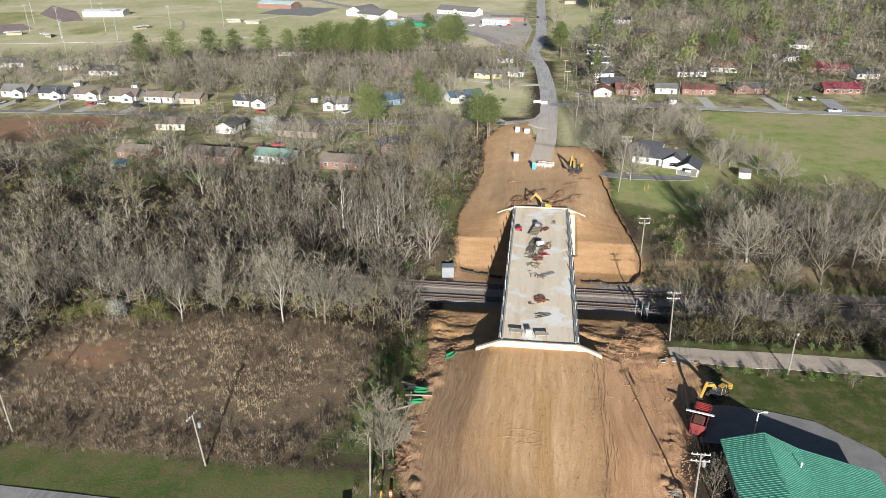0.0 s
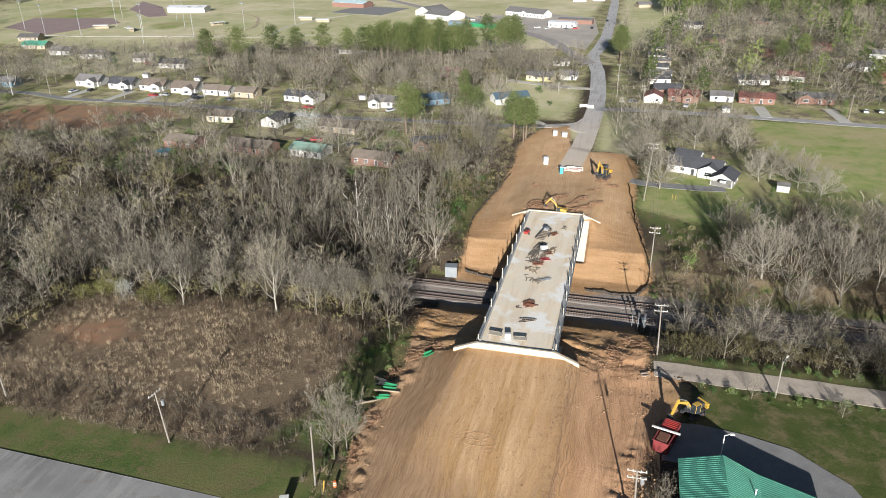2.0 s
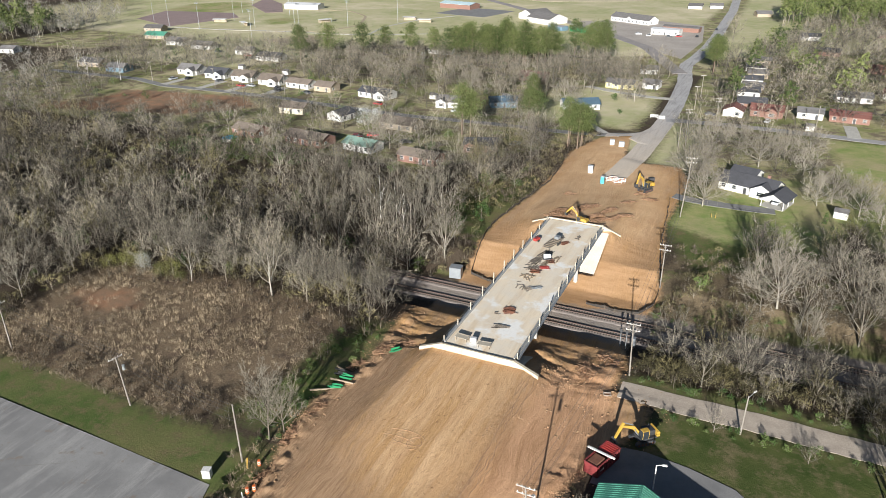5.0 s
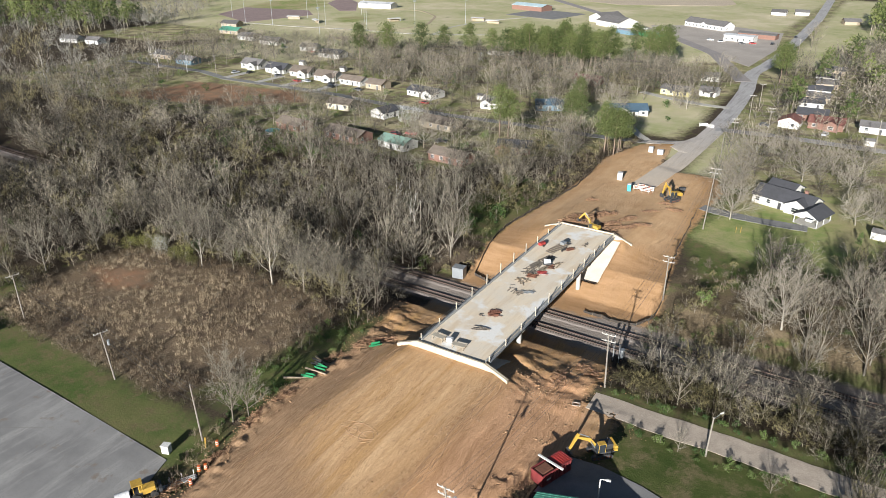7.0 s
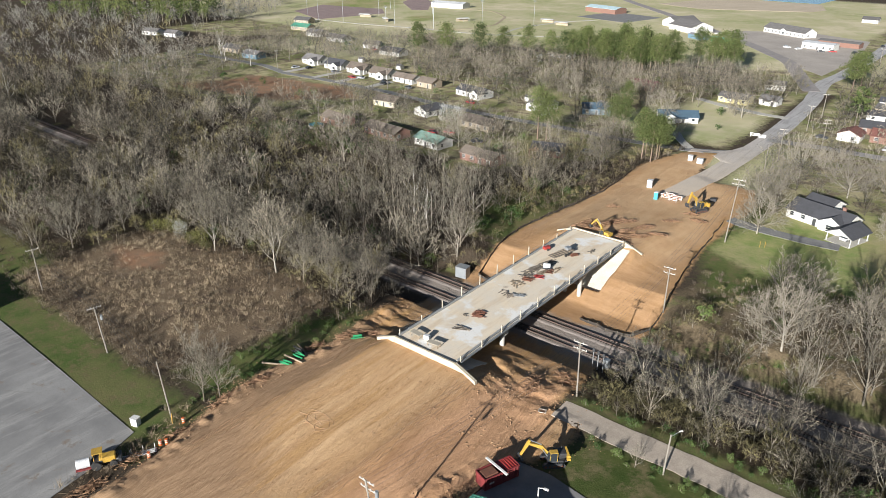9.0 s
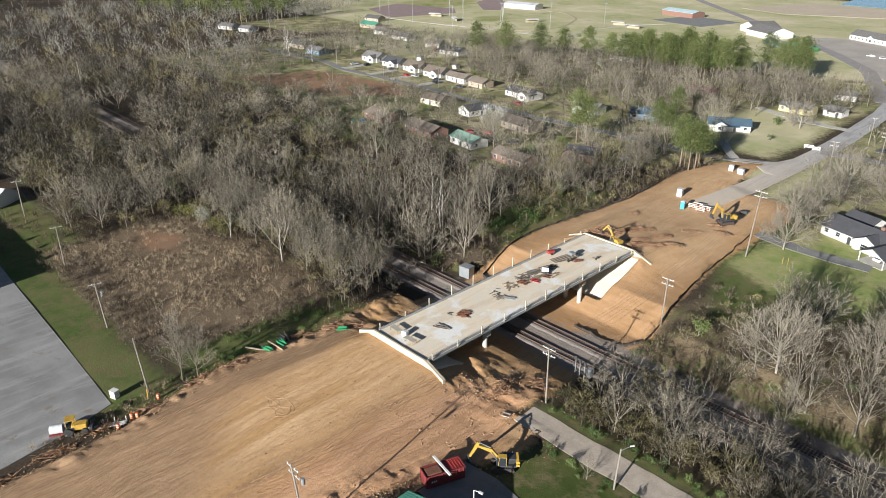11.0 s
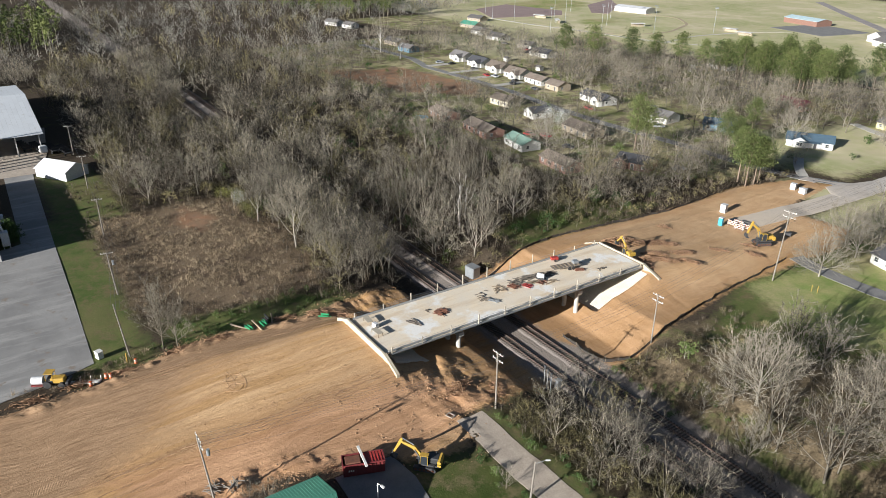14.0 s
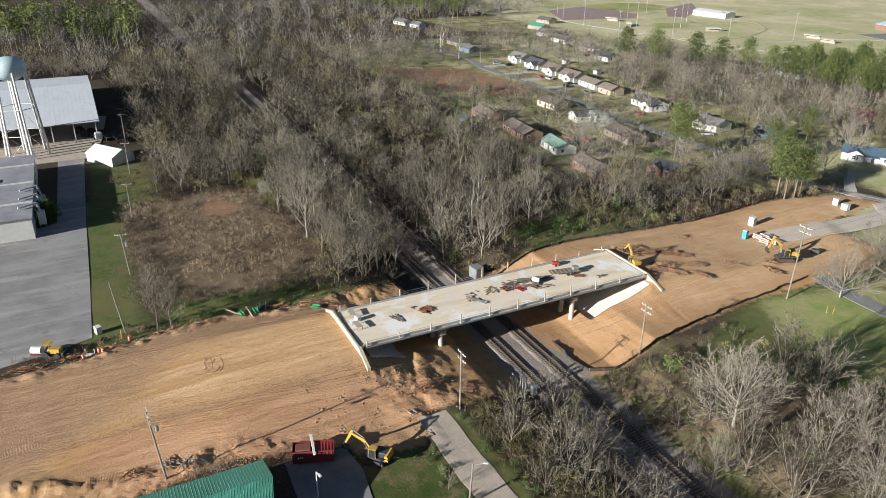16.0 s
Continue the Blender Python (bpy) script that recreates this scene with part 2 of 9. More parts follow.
def wav(x, y, size, n=4, seed=0):
    """Uneven ground of about the given size and finer, within about 1."""
    out, k = 0, 1.0
    for i in range(min(n, 4)):
        c, s = math.cos(i * 0.9 + seed), math.sin(i * 0.9 + seed)
        out = out + k * vnoise(x * c - y * s, x * s + y * c, size * 0.62 / 2 ** i, seed + i)
        k *= 0.55
    return out * 0.75


DIRT = [(-12, -60), (-13.5, 50), (-15, 73), (-19, 86), (-21, 98), (-18, 112), (-20, 126), (-21, 136), (-19, 150), (-19, 160), (-21, 190), (-18, 215), (-18, 245), (-20, 262), (-14, 286), (-3, 291),
        (0, 262), (7, 258), (20, 260), (24.5, 246), (24, 228), (23.5, 208), (26.5, 180), (29, 166), (25.5, 157), (25, 146), (28, 132), (27, 124), (34.5, 121), (35, 117), (33, 110.5), (29.5, 108), (28, 100), (25, 92), (27, 77), (20, 59), (16, -60)]
DRYFIELD = [(-99, 86), (-70, 84), (-38, 86), (-31, 96), (-30, 112), (-27, 124), (-45, 129), (-62, 131), (-99, 124)]
LAWNS = [
    [(-110, 66), (-17, 70), (-18, 84), (-46, 84), (-76, 87), (-100, 84)],
    [(66, 318), (70, 285), (68, 240), (78, 207), (104, 196), (260, 196), (260, 316)],
    [(24, 208), (40, 200), (66, 205), (72, 245), (64, 262), (32, 258)],
    [(38, 122), (30, 112), (42, 104), (56, 95), (64, 60), (130, 60), (130, 122), (60, 122)],
    [(-58, 304), (-8, 304), (-3, 330), (-8, 372), (-40, 372), (-56, 330)],
    [(-265, 292), (-140, 290), (-140, 330), (-265, 340)],
    [(-150, 288), (-60, 268), (-60, 312), (-140, 314)],
    [(-24, 232), (-42, 204), (-32, 176), (-21, 176), (-20, 214)],
    [(-92, 78), (-86, 96), (-135, 96), (-155, 92), (-150, 78)],
    [(10, 255), (36, 258), (70, 250), (70, 320), (6, 322)],
    [(-345, 222), (-150, 226), (-60, 222), (-44, 246), (-24, 270), (-20, 300), (-4, 300), (-4, 440), (-60, 450), (-345, 410)],
    [(6, 322), (300, 318), (330, 800), (60, 800), (10, 440)],
    [(23, 205), (36, 176), (66, 204), (70, 250), (24, 262)],
    [(-34, 88), (-19, 88), (-20, 100), (-18, 112), (-21, 128), (-32, 124), (-31, 108)],
    [(-60, 425), (22, 425), (60, 520), (20, 900), (-30, 900)],
    [(48, 158.5), (80, 159), (110, 159), (110, 163), (60, 162.5), (48, 161)],
    [(29, 127), (110, 127), (110, 130.6), (31, 130.4)],
]
PALE = [
    [(-620, 420), (-240, 408), (-200, 440), (-150, 460), (-60, 455), (-20, 480), (-10, 900), (-620, 900)],
    [(8, 480), (120, 560), (260, 720), (260, 900), (5, 900)],
    [(-345, 335), (-240, 340), (-200, 400), (-330, 410)],
]
REDPATCH = [[(-262, 228), (-248, 274), (-186, 284), (-168, 270), (-192, 244)], [(-97, 110), (-84, 116), (-76, 110), (-86, 104)]]


def fill_top(y):
    return np.interp(y, [-80, 20, 60, 93, 112, 119.4, 119.6, 136.5, 168, 186.6, 187.2, 200, 222, 240, 262, 300], [0.1, 0.3, 0.9, 2.6, 3.25, 3.4, 2.4, -4.2, -4.2, 2.2, 3.7, 3.2, 1.6, 0.5, 0.15, 0.05])


def ledges(n):
    """Noise broken into steps, as where clay was cut by a bucket."""
    k = np.floor(n * 3)
    return (k + sm(0.7, 1.0, n * 3 - k)) / 3


def height(x, y):
    x, y = np.asarray(x, float), np.asarray(y, float)
    d = inside(DIRT, x, y)
    work = sm(-4, 3, d)
    cut0 = np.interp(y, [129.5, 138.5, 141.8], [0, -1.3, RAIL_Z])
    far_out = np.interp(y, [160.5, 168], [RAIL_Z, 0])
    far_in = np.interp(y, [166, 176], [RAIL_Z, 0])
    cut1 = far_out * (1 - work) + far_in * work
    away = np.interp(x, [-260, -120, -40, 70, 160], [0.25, 0.6, 1, 1, 0.4])
    nat = np.maximum(cut0, cut1) * away
    half = np.interp(y, [0, 60, 93, 119, 187, 215, 250], [10, 11, 11.5, 9.2, 9.5, 11, 12])
    slope = np.interp(y, [60, 93, 119, 187, 230], [0.22, 0.32, 0.46, 0.42, 0.25])
    over = np.maximum(0, np.abs(x - BXC) - half)
    fill = fill_top(y) - over * slope
    beyond = np.where(y < 150, np.maximum(0, y - 119.5), np.maximum(0, 187.0 - y))
    cone = np.where(y < 150, 2.75, 3.5) - 0.40 * np.hypot(over, beyond)
    fill = np.where(beyond > 0, cone, fill)
    round_ = 5.0 * sm(0, 4, over)
    ease = 0.5 * (187.0 - y + np.sqrt((187.0 - y) ** 2 + round_ ** 2 + 1e-9))
    fill = np.where((y > 165) & (y < 215), np.minimum(fill, 3.6 - 0.40 * np.hypot(over, ease)), fill)
    gap = np.clip((fill - nat) / 2.4, -1, 1)
    z = np.maximum(nat, fill) + 0.6 * (1 - np.abs(gap)) ** 2 * work
    bumps = 0.13 * wav(x * 1.6, y * 0.35, 3, 4, 3) + 0.05 * wav(x, y, 2.2, 3, 11)
    edge = np.exp(-((d - 2.0) / 2.2) ** 2)
    rough = edge * (0.4 * np.maximum(0, wav(x, y, 7, 4, 5)) + 0.26 * np.abs(wav(x * 1.5, y * 0.6, 1.5, 3, 9)))
    spoil = np.exp(-((d - 1.6) / 1.5) ** 2) * ((x < 0) & (y > 44) & (y < 124)) * (0.2 + 0.5 * np.maximum(0, wav(x, y, 3.4, 4, 33)) + 0.4 * np.abs(wav(x, y, 1.3, 3, 35)))
    spoil = spoil + np.exp(-((d - 2.2) / 1.8) ** 2) * ((x > 12) & (y > 60) & (y < 100)) * (0.9 * np.maximum(0, wav(x, y, 5, 4, 37)) + 0.4 * np.abs(wav(x, y, 1.6, 3, 39)))
    near_pit = np.exp(-((y - 128) / 9) ** 2) * sm(5, 9, np.abs(x - BXC)) * work
    z = z + spoil + work * bumps * 0.22 + rough * (y < 140) + near_pit * (0.6 * ledges(wav(x * 0.6, y * 1.4, 7, 4, 17)) + 0.22 * np.abs(wav(x, y, 1.4, 3, 27)))
    under = (x > BXC - 8.1) & (x < BXC + 9.2) & (y > 171) & (y < 187.3)
    z = np.where(under, np.minimum(z, np.interp(y, [171, 187.3], [-3.5, 2.7])), z)
    wild = 1 - work
    return z + wild * 0.06 * wav(x, y, 14, 6, 21) * np.interp(np.hypot(x, y - 120), [250, 400], [1, 0])


def axis(stops):
    out = [stops[0][0]]
    for (a, step), (b, _) in zip(stops, stops[1:]):
        n = max(1, round((b - a) / step))
        out += [a + (b - a) * (i + 1) / n for i in range(n)]
    return np.array(out)


def mesh_from(name, verts, faces, tone=None, attrs=None, flat=False):
    """A mesh from arrays: faces is an (n, 3) or (n, 4) array."""
    me = bpy.data.meshes.new(name)
    verts, faces = np.asarray(verts, np.float32), np.asarray(faces, np.int32)
    k = faces.shape[1]
    me.vertices.add(len(verts))
    me.vertices.foreach_set("co", verts.ravel())
    me.loops.add(faces.size)
    me.loops.foreach_set("vertex_index", faces.ravel())
    me.polygons.add(len(faces))
    me.polygons.foreach_set("loop_start", np.arange(0, faces.size, k, dtype=np.int32))
    if tone is not None:
        me.attributes.new("tone", "FLOAT", "POINT").data.foreach_set("value", np.asarray(tone, np.float32))
    for key, val in (attrs or {}).items():
        me.attributes.new(key, "FLOAT", "POINT").data.foreach_set("value", np.asarray(val, np.float32))
    if flat:
        me.polygons.foreach_set("use_smooth", np.zeros(len(faces), bool))
    me.update(calc_edges=True)
    return me


def ground_material():
    m, nt, bs = nodes_of("ground_cover")
    pos = place_of(nt)

    def mask(key, soft=0.22):
        at = nt.nodes.new("ShaderNodeAttribute")
        at.attribute_name = key
        n = math_node(nt, "ADD", at.outputs["Fac"], math_node(nt, "MULTIPLY", math_node(nt, "SUBTRACT", edge, 0.5), 0.9))
        return ramp(nt, n, 0.5 - soft, 0.5 + soft)

    edge = noise_node(nt, 0.55, 6, 0.7, pos)
    mid = noise_node(nt, 0.16, 6, 0.65, pos)
    large = noise_node(nt, 0.035, 5, 0.6, pos)
    fine = noise_node(nt, 2.6, 5, 0.75, pos)
    grit = noise_node(nt, 7.0, 3, 0.8, pos)
    # Leaf litter, its colour lowered to carry the deep shade under trees.
    litter = mix(nt, ramp(nt, fine, 0.3, 0.7), (0.028, 0.021, 0.015), (0.105, 0.08, 0.056))
    litter = mix(nt, ramp(nt, mid, 0.58, 0.72), litter, mix(nt, ramp(nt, fine, 0.35, 0.65), (0.06, 0.078, 0.024), (0.14, 0.14, 0.05)))
    lawn = mix(nt, ramp(nt, mid, 0.32, 0.66), (0.07, 0.112, 0.028), (0.14, 0.15, 0.055))
    lawn = mix(nt, ramp(nt, large, 0.5, 0.62), lawn, (0.165, 0.155, 0.065))
    lawn = mix(nt, ramp(nt, noise_node(nt, 0.24, 6, 0.75, pos), 0.49, 0.62), lawn, (0.17, 0.135, 0.072))
    lawn = mix(nt, ramp(nt, fine, 0.35, 0.75), lawn, mix(nt, 0.5, lawn, (0.05, 0.06, 0.02)))
    # Pale grass; the far fields' haze is part of this colour.
    pale = mix(nt, ramp(nt, noise_node(nt, 0.012, 5, 0.65, pos), 0.42, 0.58), (0.58, 0.51, 0.34), (0.34, 0.35, 0.165))
    pale = mix(nt, ramp(nt, large, 0.45, 0.6), pale, (0.44, 0.41, 0.23))
    pale = mix(nt, ramp(nt, mid, 0.45, 0.75), pale, (0.50, 0.43, 0.29))
    # Lawn darkened in its colour where long tree shadows are not cast.
    shaded_turf = mix(nt, ramp(nt, mid, 0.35, 0.65), (0.045, 0.068, 0.017), (0.095, 0.104, 0.035))
    shaded_turf = mix(nt, ramp(nt, noise_node(nt, 0.24, 6, 0.75, pos), 0.48, 0.62), shaded_turf, (0.15, 0.125, 0.065))
    lawn = mix(nt, mask("shaded_turf"), lawn, shaded_turf)
    dry = mix(nt, ramp(nt, fine, 0.3, 0.7), (0.098, 0.07, 0.047), (0.265, 0.195, 0.125))
    dry = mix(nt, ramp(nt, mid, 0.55, 0.7), dry, (0.10, 0.07, 0.055))
    lumps = noise_node(nt, 1.1, 6, 0.85, pos)
    # graded clay, streaked along the new road by blades and tracks
    drift = nt.nodes.new("ShaderNodeTexNoise")
    drift.inputs["Scale"].default_value, drift.inputs["Detail"].default_value = 0.07, 3.0
    nt.links.new(pos, drift.inputs["Vector"])
    shift = nt.nodes.new("ShaderNodeVectorMath")
    shift.operation = "MULTIPLY_ADD"
    shift.inputs[1].default_value = (5.0, 5.0, 0.0)
    nt.links.new(drift.outputs["Color"], shift.inputs[0])
    nt.links.new(pos, shift.inputs[2])
    wander = nt.nodes.new("ShaderNodeMapping")
    wander.inputs["Scale"].default_value = (1.0, 0.075, 0.3)
    nt.links.new(shift.outputs["Vector"], wander.inputs["Vector"])
    along = wander.outputs["Vector"]
    streak = noise_node(nt, 0.8, 7, 0.72, along)
    streak2 = noise_node(nt, 2.6, 5, 0.7, along)
    clay = mix(nt, ramp(nt, streak, 0.38, 0.64), (0.53, 0.325, 0.17), (0.40, 0.225, 0.105))
    clay = mix(nt, ramp(nt, streak2, 0.42, 0.70), clay, (0.46, 0.315, 0.19))
    clay = mix(nt, ramp(nt, mid, 0.45, 0.72), clay, (0.43, 0.245, 0.115))
    clay = mix(nt, ramp(nt, large, 0.48, 0.66), clay, (0.45, 0.30, 0.175))
    clay = mix(nt, math_node(nt, "MULTIPLY", mask("churn", 0.4), ramp(nt, lumps, 0.42, 0.56)), clay, (0.23, 0.125, 0.06))
    clay = mix(nt, ramp(nt, fine, 0.45, 0.8), clay, mix(nt, 0.4, clay, (0.14, 0.075, 0.045)))
    wave = nt.nodes.new("ShaderNodeTexWave")
    wave.bands_direction = "Y"
    wave.inputs["Scale"].default_value, wave.inputs["Distortion"].default_value, wave.inputs["Detail"].default_value, wave.inputs["Detail Scale"].default_value = 1.5, 2.2, 2.0, 1.2
    nt.links.new(pos, wave.inputs["Vector"])
    tread = math_node(nt, "MULTIPLY", wave.outputs["Fac"], ramp(nt, noise_node(nt, 0.55, 4, 0.6, place_of(nt, (1.0, 0.16, 0.3))), 0.58, 0.68))
    clay = mix(nt, math_node(nt, "MULTIPLY", tread, 0.28), clay, (0.27, 0.145, 0.07))
    # Flat worked clay: dust, plus paleness making up for the sun's grazing angle.
    clay = mix(nt, mask("sunlit_dust", 0.4), clay, mix(nt, ramp(nt, streak, 0.36, 0.64), (0.66, 0.43, 0.24), (0.52, 0.315, 0.16)))
    ochre = noise_node(nt, 0.42, 5, 0.65, place_of(nt, (1.0, 0.08, 0.3)))
    clay = mix(nt, math_node(nt, "MULTIPLY", ramp(nt, ochre, 0.5, 0.6), 0.75), clay, mix(nt, ramp(nt, streak2, 0.4, 0.62), (0.53, 0.315, 0.135), (0.36, 0.20, 0.085)))
    clay = mix(nt, ramp(nt, noise_node(nt, 1.1, 7, 0.8, along), 0.60, 0.72), clay, (0.25, 0.14, 0.075))
    clay = mix(nt, ramp(nt, noise_node(nt, 3.4, 6, 0.85, place_of(nt, (1.0, 0.12, 0.3))), 0.62, 0.70), clay, (0.66, 0.49, 0.32))
    clay = mix(nt, math_node(nt, "MULTIPLY", ramp(nt, noise_node(nt, 0.14, 5, 0.7, place_of(nt, (1.0, 0.3, 0.3))), 0.5, 0.62), 0.5), clay, (0.56, 0.335, 0.165))
    clay = mix(nt, ramp(nt, lumps, 0.57, 0.67), clay, (0.24, 0.13, 0.065))
    clay = mix(nt, mask("mud", 0.35), clay, mix(nt, ramp(nt, streak2, 0.38, 0.62), (0.45, 0.29, 0.172), (0.30, 0.185, 0.105)))
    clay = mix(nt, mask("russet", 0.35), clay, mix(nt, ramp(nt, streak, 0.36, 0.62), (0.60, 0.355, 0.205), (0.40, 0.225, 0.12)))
    # Far flat lightened again in the colour, against the grazing sun.
    clay = mix(nt, math_node(nt, "MULTIPLY", mask("plateau", 0.4), 0.6), clay, mix(nt, ramp(nt, mid, 0.4, 0.65), (0.64, 0.43, 0.255), (0.52, 0.325, 0.18)))
    # Slope facing the sun: clay darkened in colour to offset its brighter light.
    clay = mix(nt, math_node(nt, "MULTIPLY", mask("bank", 0.35), 0.85), clay, mix(nt, ramp(nt, noise_node(nt, 0.5, 6, 0.7, place_of(nt, (0.25, 1.0, 1.0))), 0.38, 0.64), (0.43, 0.26, 0.14), (0.32, 0.185, 0.09)))
    red = mix(nt, ramp(nt, mid, 0.35, 0.65), (0.33, 0.18, 0.105), (0.21, 0.15, 0.10))
    scrub = mix(nt, ramp(nt, fine, 0.3, 0.7), (0.08, 0.06, 0.038), (0.21, 0.16, 0.10))
    scrub = mix(nt, ramp(nt, mid, 0.55, 0.68), scrub, mix(nt, ramp(nt, fine, 0.35, 0.65), (0.07, 0.095, 0.026), (0.16, 0.165, 0.06)))
    col = mix(nt, mask("scrub"), litter, scrub)
    col = mix(nt, mask("lawn"), col, lawn)
    pasture = mix(nt, ramp(nt, mid, 0.35, 0.65), (0.20, 0.27, 0.075), (0.36, 0.34, 0.15))
    pasture = mix(nt, ramp(nt, noise_node(nt, 0.035, 6, 0.7, pos), 0.44, 0.6), pasture, (0.40, 0.34, 0.19))
    pasture = mix(nt, ramp(nt, fine, 0.4, 0.75), pasture, mix(nt, 0.4, pasture, (0.08, 0.09, 0.03)))
    garden = mix(nt, ramp(nt, noise_node(nt, 0.06, 5, 0.65, pos), 0.4, 0.58), (0.44, 0.38, 0.23), (0.22, 0.23, 0.09))
    garden = mix(nt, ramp(nt, noise_node(nt, 0.11, 6, 0.7, pos), 0.49, 0.58), garden, (0.19, 0.15, 0.105))
    garden = mix(nt, ramp(nt, fine, 0.4, 0.75), garden, mix(nt, 0.35, garden, (0.08, 0.08, 0.03)))
    col = mix(nt, mask("garden"), col, garden)
    col = mix(nt, mask("pale"), col, pale)
    col = mix(nt, mask("pasture"), col, pasture)
    col = mix(nt, mask("dry"), col, dry)
    col = mix(nt, mask("red"), col, red)
    m_dirt = mask("dirt", 0.12)
    col = mix(nt, m_dirt, col, clay)
    col = mix(nt, mask("grit"), col, mix(nt, ramp(nt, grit, 0.35, 0.7), (0.21, 0.175, 0.15), (0.41, 0.35, 0.30)))
    nt.links.new(col, bs.inputs["Base Color"])
    bs.inputs["Roughness"].default_value = 0.95
    bs.inputs["Specular IOR Level"].default_value = 0.1
    hgt = math_node(nt, "ADD", math_node(nt, "MULTIPLY", fine, 0.25), math_node(nt, "MULTIPLY", math_node(nt, "ADD", math_node(nt, "ADD", math_node(nt, "MULTIPLY", streak, 0.6), math_node(nt, "MULTIPLY", streak2, 0.2)), math_node(nt, "ADD", math_node(nt, "MULTIPLY", tread, 0.06), math_node(nt, "MULTIPLY", lumps, 0.16))), m_dirt))
    bump(nt, bs, hgt, 0.8, 0.5)
    return m


def build_ground():
    gx = axis([(-3500, 500), (-1000, 60), (-500, 14), (-200, 4), (-60, 1.6), (-32, 0.48), (36, 1.6), (80, 6), (200, 30), (600, 500), (3500, 1)])
    gy = axis([(-3000, 500), (-500, 60), (-60, 6), (30, 1.2), (60, 0.52), (210, 1.0), (275, 2.5), (340, 8), (500, 20), (1000, 500), (4000, 1)])
    X, Y = np.meshgrid(gx, gy)
    x, y = X.ravel(), Y.ravel()
    z = height(x, y)
    nx, ny = len(gx), len(gy)
    i = (np.arange(ny - 1)[:, None] * nx + np.arange(nx - 1)[None, :]).ravel()
    faces = np.stack([i, i + 1, i + nx + 1, i + nx], 1)

    def soft(polys, width):
        return np.max([np.clip(0.5 + inside(p, x, y) / width, 0, 1) for p in polys], axis=0)

    rails = np.where(inside(DIRT, x, y) > 0, np.clip(1.6 - np.abs(y - RAIL_Y) / 5.5, 0, 1), np.clip(1.3 - np.abs(y - RAIL_Y) / 6, 0, 1))
    attrs = dict(dirt=soft([DIRT], 5), lawn=soft(LAWNS, 9), pasture=soft([LAWNS[1], LAWNS[2], [(-482, 533), (-489, 590), (-453, 615), (-417, 577), (-417, 536), (-454, 522)], [(-352, 508), (-354, 538), (-331, 535), (-320, 505), (-330, 491)]], 9), garden=soft([LAWNS[i] for i in (5, 6, 9, 10, 11, 14)] + [[(-450, 340), (-370, 350), (-340, 400), (-400, 440), (-450, 420)]], 9), churn=soft([[(9.5, 60), (14.5, 60), (15.5, 88), (14, 108), (11, 108), (11.5, 86)]], 4) * 0.85, shaded_turf=soft([LAWNS[3], LAWNS[-2]], 9), mud=soft([[(-22, 40), (-9, 40), (-8.5, 112), (-14, 120), (-24, 128)], [(-22, 5), (22, 5), (20, 58), (9, 72), (-4, 84), (-12, 92)]], 9), russet=soft([[(14, 70), (30, 76), (31, 112), (26, 132), (15, 124)]], 6), pale=soft(PALE + [LAWNS[4], [(-17, 281), (4, 270), (4, 296), (-10, 291)], [(9, 256), (24, 258), (25, 296), (16, 318), (9, 318)]], 14), dry=soft([DRYFIELD], 8), red=soft(REDPATCH, 9), grit=np.maximum(rails, soft([[(12, 157), (110, 157.5), (110, 160.5), (18, 160.5)]], 3)), scrub=soft([[(26, 160), (110, 160), (130, 190), (66, 207), (34, 200), (26, 172)]], 8), bank=soft([[(-30, 156), (34, 156), (28, 178), (23, 190), (13, 186.5), (-8, 186.5), (-18, 190), (-24, 180)]], 16), plateau=soft([[(-18, 190), (22, 190), (20, 215), (17, 250), (8, 258), (-4, 284), (-14, 282), (-17, 230)]], 8), sunlit_dust=soft([[(-2, 84), (-7, 96), (-7, 118), (11, 118), (12, 90), (8, 80)], [(-14, 190), (18, 190), (20, 215), (15, 250), (8, 262), (-14, 270), (-16, 230)]], 8) * 0.9)
    me = mesh_from("ground", np.stack([x, y, z], 1), faces, attrs=attrs)
    me.materials.append(ground_material())
    me.shade_smooth()
    return tagged(new("ground", me), "open land of clay, lawns, dry field and leaf litter", "ground", kind="structure")


ground = build_ground()


# ---- shape helpers ----
def part(name, bm, material, parent=None, label=""):
    me = bpy.data.meshes.new(name)
    bm.to_mesh(me)
    bm.free()
    me.materials.append(material)
    ob = new(name, me)
    if parent is not None:
        ob.parent = parent
    return tagged(ob, label)


def empty(name, m, label, category, group="", kind=""):
    ob = new(name)
    ob.empty_display_size = 0.3
    ob.matrix_basis = m
    return tagged(ob, label, category, group, kind)


def box(bm, c, s, rz=0.0, rx=0.0, ry=0.0, bevel=0.0):
    g = bmesh.ops.create_cube(bm, size=1.0)
    m = pose(*c, rx, ry, rz) @ Matrix.Diagonal((*s, 1))
    bmesh.ops.transform(bm, matrix=m, verts=g["verts"])
    if bevel:
        edges = list({e for v in g["verts"] for e in v.link_edges})
        bmesh.ops.bevel(bm, geom=edges, offset=bevel, segments=1, affect="EDGES")
    return bm


def rod(bm, a, b, r0, r1=None, sides=8, caps=True):
    a, b = Vector(a), Vector(b)
    d = b - a
    m = Matrix.Translation((a + b) / 2) @ d.to_track_quat("Z", "Y").to_matrix().to_4x4()
    bmesh.ops.create_cone(bm, cap_ends=caps, segments=sides, radius1=r0, radius2=r0 if r1 is None else r1, depth=d.length, matrix=m)
    return bm


